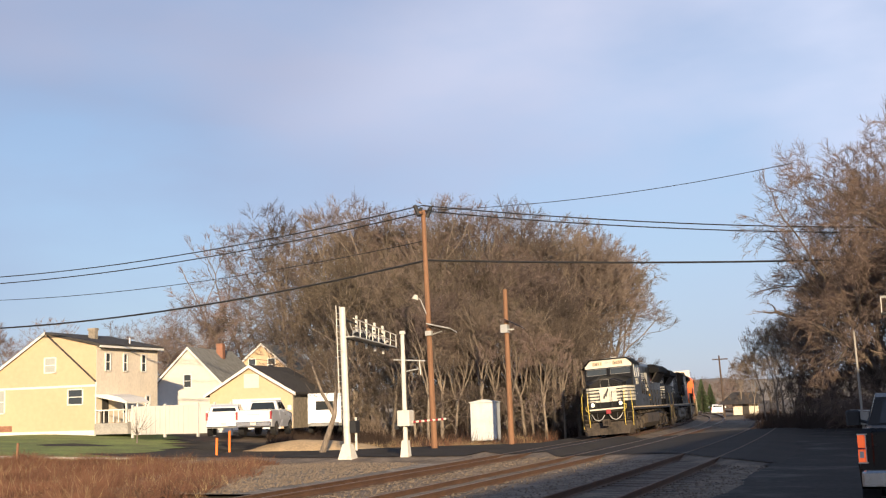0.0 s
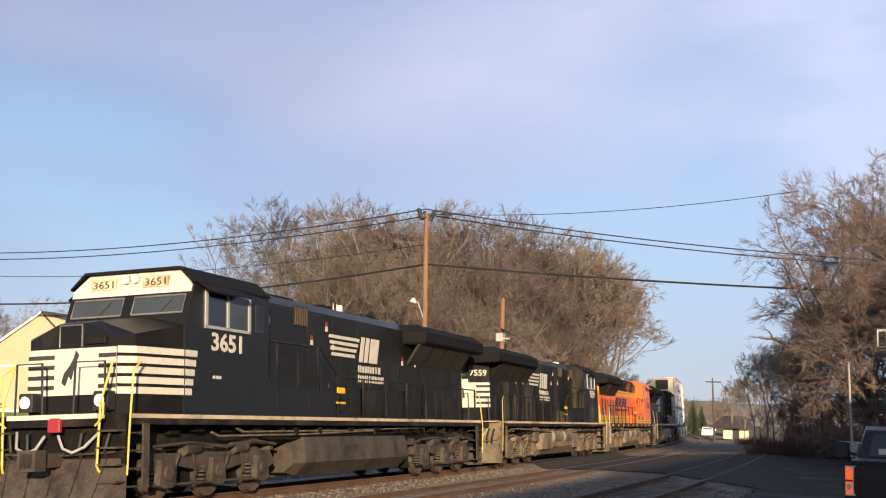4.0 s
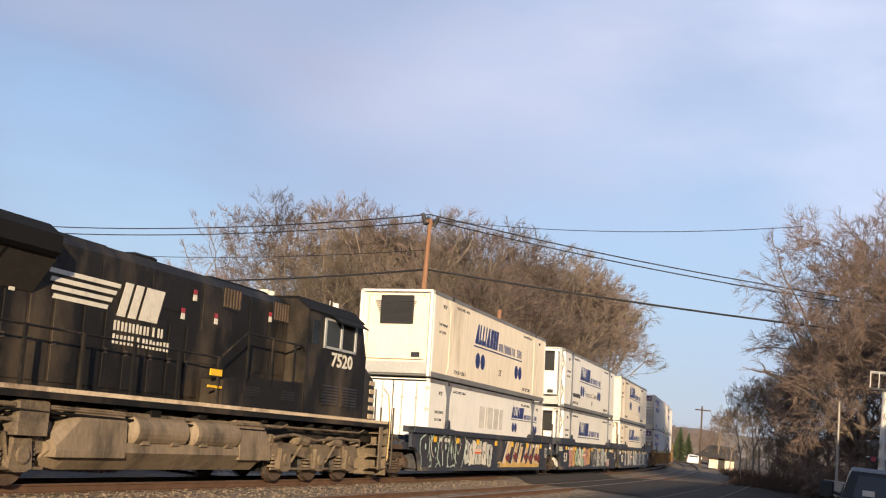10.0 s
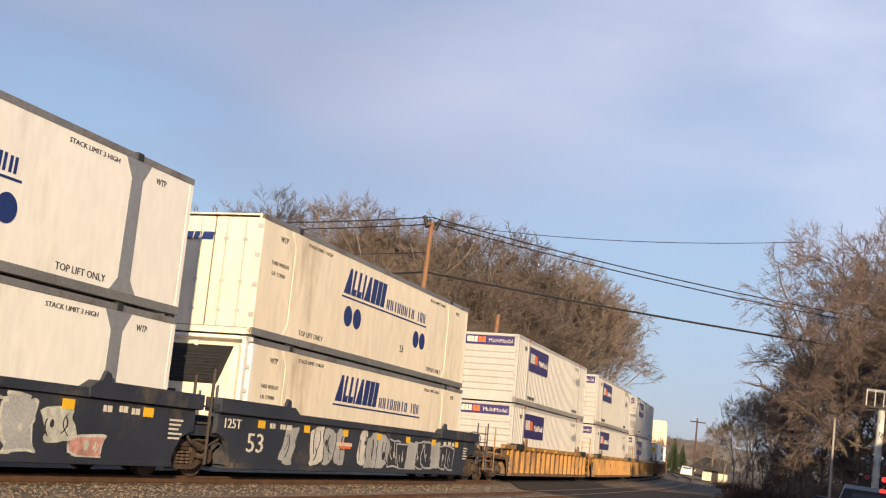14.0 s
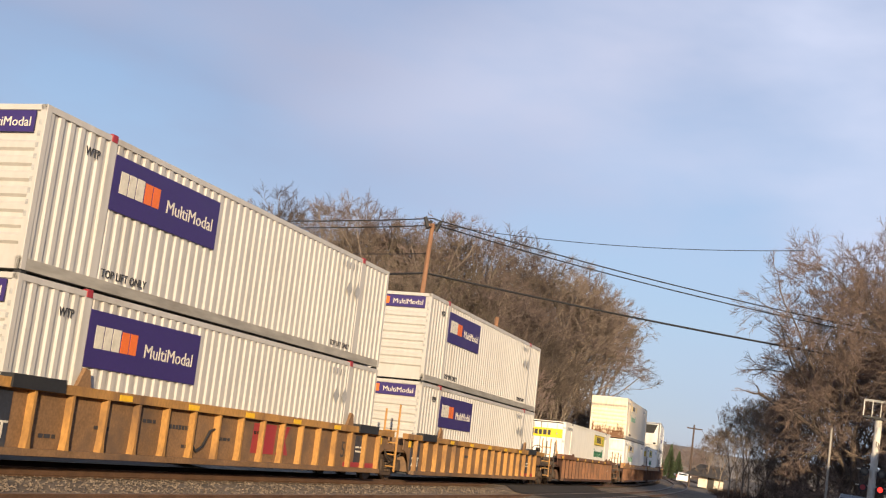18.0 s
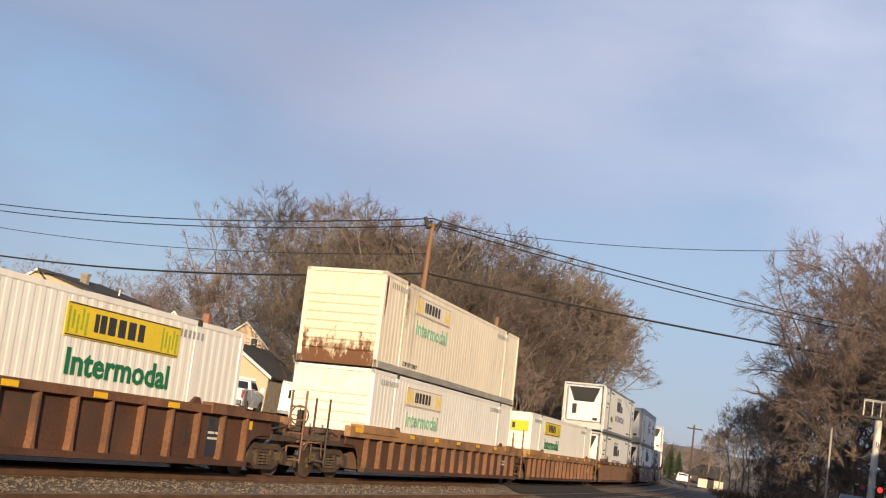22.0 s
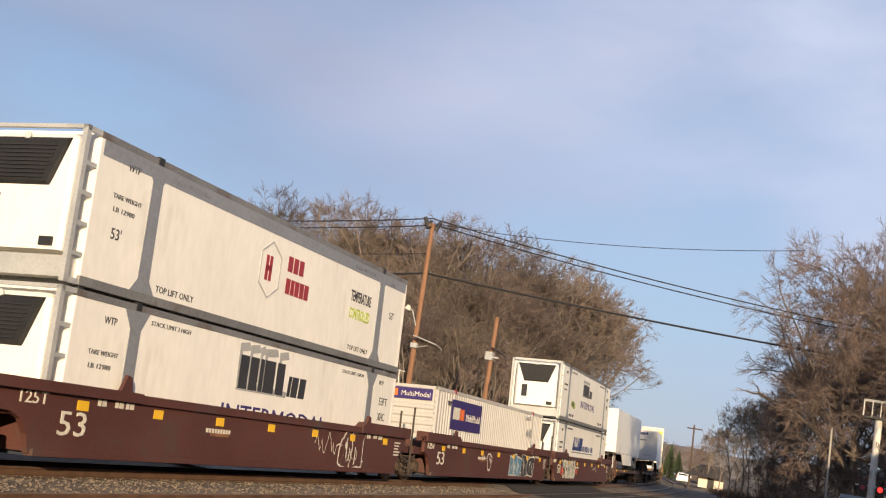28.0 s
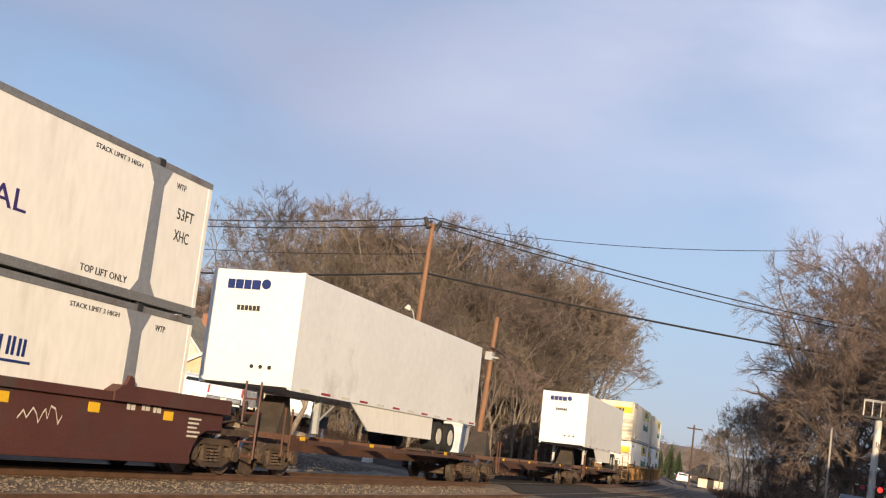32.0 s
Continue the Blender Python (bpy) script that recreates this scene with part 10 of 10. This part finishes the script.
lawn.f = [f for f in lawn.f if 46 < math.hypot(lawn.v[f[0]][0], lawn.v[f[0]][1]) < 96 and math.degrees(math.atan2(-lawn.v[f[0]][0], lawn.v[f[0]][1])) > 35.2]
drive = grid([-60 + 1.5 * i for i in range(24)], [46 + 1.5 * i for i in range(22)], lambda x, y: land(x, y) + 0.05)
drive.f = [f for f in drive.f if 59 < math.hypot(drive.v[f[0]][0], drive.v[f[0]][1]) < 80 and 28.5 < math.degrees(math.atan2(-drive.v[f[0]][0], drive.v[f[0]][1])) < 34.8]
tagged(part("driveway", drive, "asphalt", label="grey asphalt driveway in front of the garage", smooth=True), category="driveway", kind="structure")
kerb = Shape()
for i in range(20):
    a, b = bearing(45 - 0.5 * i, 61.5), bearing(44.5 - 0.5 * i, 61.5)
    n0 = Vector((-(b - a).y, (b - a).x, 0)).normalized() * 0.1
    kerb.loft([[tuple(v + Vector((0, 0, land(v.x, v.y) + z))) for v, z in ((w - n0, -0.1), (w + n0, -0.1), (w + n0, 0.16), (w - n0, 0.16))] for w in (a, b)])
tagged(part("kerb", kerb, "concrete", label="low pale concrete kerb along the lawn"), category="kerb", kind="structure")
tagged(part("lawn", lawn, "lawn", label="short green lawn in front of the yellow house", smooth=True), category="lawn", kind="structure")


def blades(area, count, h0, h1, mat, name, label, seed, width=0.018, lean=0.35, tuft=1):
    rng = random.Random(seed)
    s = Shape()
    k = 0
    while k < count:
        x, y = area(rng)
        z = land(x, y)
        for _ in range(tuft):
            a = rng.uniform(0, 6.283)
            h = rng.uniform(h0, h1) * (0.75 + 0.7 * noise.noise((x * 0.45, y * 0.45, seed)))
            px, py = x + rng.uniform(-0.12, 0.12), y + rng.uniform(-0.12, 0.12)
            u = lean * rng.random() ** 0.7
            cone(s, Vector((px, py, z - 0.02)), Vector((math.cos(a) * h * u, math.sin(a) * h * u, h * (1 - 0.3 * min(u, 1)) * rng.uniform(0.6, 1.0))), width)
            k += 1
    me = bpy.data.meshes.new(name)
    me.from_pydata(s.v, [], s.f)
    me.materials.append(M[mat])
    return tagged(new(name, me), label, "grass", kind="stuff")


def polar(az0, az1, d0, d1, field=False):
    def pick(rng):
        while True:
            a, d = rng.uniform(az0, az1), math.sqrt(rng.uniform(d0 * d0, d1 * d1))
            p = bearing(a, d)
            lat = p.x - LINE[int(max(p.y, 0) / STEP)][0]
            ne, fe = edge_at(NEAR_EDGE, lat), edge_at(FAR_EDGE, lat)
            edge = -4.8 - (0.42 * max(0.0, p.y - 31) if field else 0) + 0.8 * noise.noise((p.x * 0.4, p.y * 0.4, 0))
            far = 60 + 3 * noise.noise((a * 0.6, 0, 0))
            thin = noise.noise((p.x * 0.35, p.y * 0.35, 9)) > rng.uniform(-0.9, 0.5) if field else True
            if lat < edge and thin and not (ne - 0.5 < p.y < fe + 0.5) and (not field or d < far):
                return p.x, p.y
    return pick


blades(polar(27, 45, 30, 64, True), 42000, 0.25, 1.0, "dry_grass", "dry_grass", "tall reddish-brown dry grass field", 3, 0.014, 1.1, 6)
blades(polar(27, 45, 30, 64, True), 16000, 0.2, 0.7, "grass_dark", "dry_grass", "dark brown stems low in the dry grass", 8, 0.016, 1.2, 6)
blades(polar(27, 45, 30, 64, True), 2600, 0.4, 1.0, "straw_pale", "dry_grass", "pale dry straw tufts", 4, 0.012, 0.7, 4)
blades(polar(11.5, 30, 70, 100), 9000, 0.6, 1.9, "brush", "brush", "tangled brown winter brush under the grove", 5, 0.025, 0.6, 2)
blades(polar(13, 26, 62, 76), 6000, 0.25, 0.95, "straw_pale", "dry_grass", "pale dry grass at the foot of the grove", 14, 0.016, 0.6, 4)
blades(polar(12, 24, 66, 80), 4000, 0.4, 1.2, "dry_grass", "dry_grass", "dry brown weeds along the road edge", 6, 0.02, 0.5, 3)


def right_side(rng):
    a, d = rng.uniform(-4, 6.6), rng.uniform(74, 98)
    p = bearing(a, d)
    return p.x, p.y


blades(lambda g: tuple(bearing(g.uniform(5.7, 7.1), g.uniform(112, 138)))[:2], 3000, 0.5, 1.7, "brush", "brush", "dark brush in front of the low building", 12, 0.03, 0.7, 2)
blades(right_side, 9000, 0.5, 2.0, "brush", "brush", "reddish-brown winter brush at the foot of the trees", 7, 0.025, 0.6, 2)

# ---- loose ballast and sleepers ----
rng = random.Random(21)
st = Shape()
for _ in range(14000):
    q = 13 + 40 * rng.random() ** 1.3
    lat = rng.choice((rng.uniform(-4.2, -1.2), rng.uniform(0.9, 3.0), rng.uniform(1.2, 2.6), rng.uniform(4.4, 7.6), rng.uniform(-0.6, 0.6), rng.uniform(9.4, 11.5)))
    p = rail_at(q, lat, 0, 0)
    for (a, za), (b, zb) in zip(BED, BED[1:]):
        if a <= lat <= b:
            z = za + (zb - za) * (lat - a) / (b - a)
    r = rng.uniform(0.018, 0.042)
    k = len(st.v)
    st.v += [(p.x + rng.uniform(-r, r) * 0.4 + dx * r, p.y + rng.uniform(-r, r) * 0.4 + dy * r, z + 0.01 + dz * r) for dx, dy, dz in ((1, 0, 0), (0, 1, 0.1), (-1, 0, 0), (0, -1, 0), (0, 0, 0.9))]
    st.f += [(k, k + 1, k + 4), (k + 1, k + 2, k + 4), (k + 2, k + 3, k + 4), (k + 3, k, k + 4)]
for _ in range(9000):
    y = rng.uniform(30, 53)
    lat = rng.uniform(-11, -3.5) - 0.25 * max(0.0, y - 42) * rng.random()
    p = rail_at(y, lat, 0, 0)
    z, r = land(p.x, p.y) + 0.10, rng.uniform(0.02, 0.06)
    k = len(st.v)
    st.v += [(p.x + dx * r, p.y + dy * r, z + 0.005 + dz * r) for dx, dy, dz in ((1, 0, 0), (0, 1, 0.1), (-1, 0, 0), (0, -1, 0), (0.1, 0, 0.9))]
    st.f += [(k, k + 1, k + 4), (k + 1, k + 2, k + 4), (k + 2, k + 3, k + 4), (k + 3, k, k + 4)]
me = bpy.data.meshes.new("ballast_stones")
me.from_pydata(st.v, [], st.f)
me.materials.append(M["stone"])
tagged(new("ballast_stones", me), "loose grey and brown ballast stones", "gravel", kind="stuff")
for tr, lat, cant, lift in TRACK_OBS:
    q = 6.0
    while q < 150:
        if not (edge_at(NEAR_EDGE, lat) - 0.2 < q < edge_at(FAR_EDGE, lat) + 0.2):
            p = rail_at(q, lat, 0, 0)
            (_, _, th) = LINE[int(q / STEP)]
            m = Matrix.Translation((p.x, p.y, lift)) @ Matrix.Rotation(th, 4, "Z") @ Matrix.Rotation(cant, 4, "Y")
            piece("sleeper", tie_mesh, tr, m)
            if q < 60:
                piece("tie_plate", plate_mesh, tr, m)
        q += 0.56


def motions():
    """Every vehicle of the train runs along the line at a steady pace."""
    times = [0.0, 0.1, 0.5] + [float(i) for i in range(1, 32)] + [31.5, 31.9, 32.0]
    for ob, u, length, z, turned in MOVING:
        walk(ob, [(t, train_pose(t, u, length, z, turned)) for t in times])


motions()
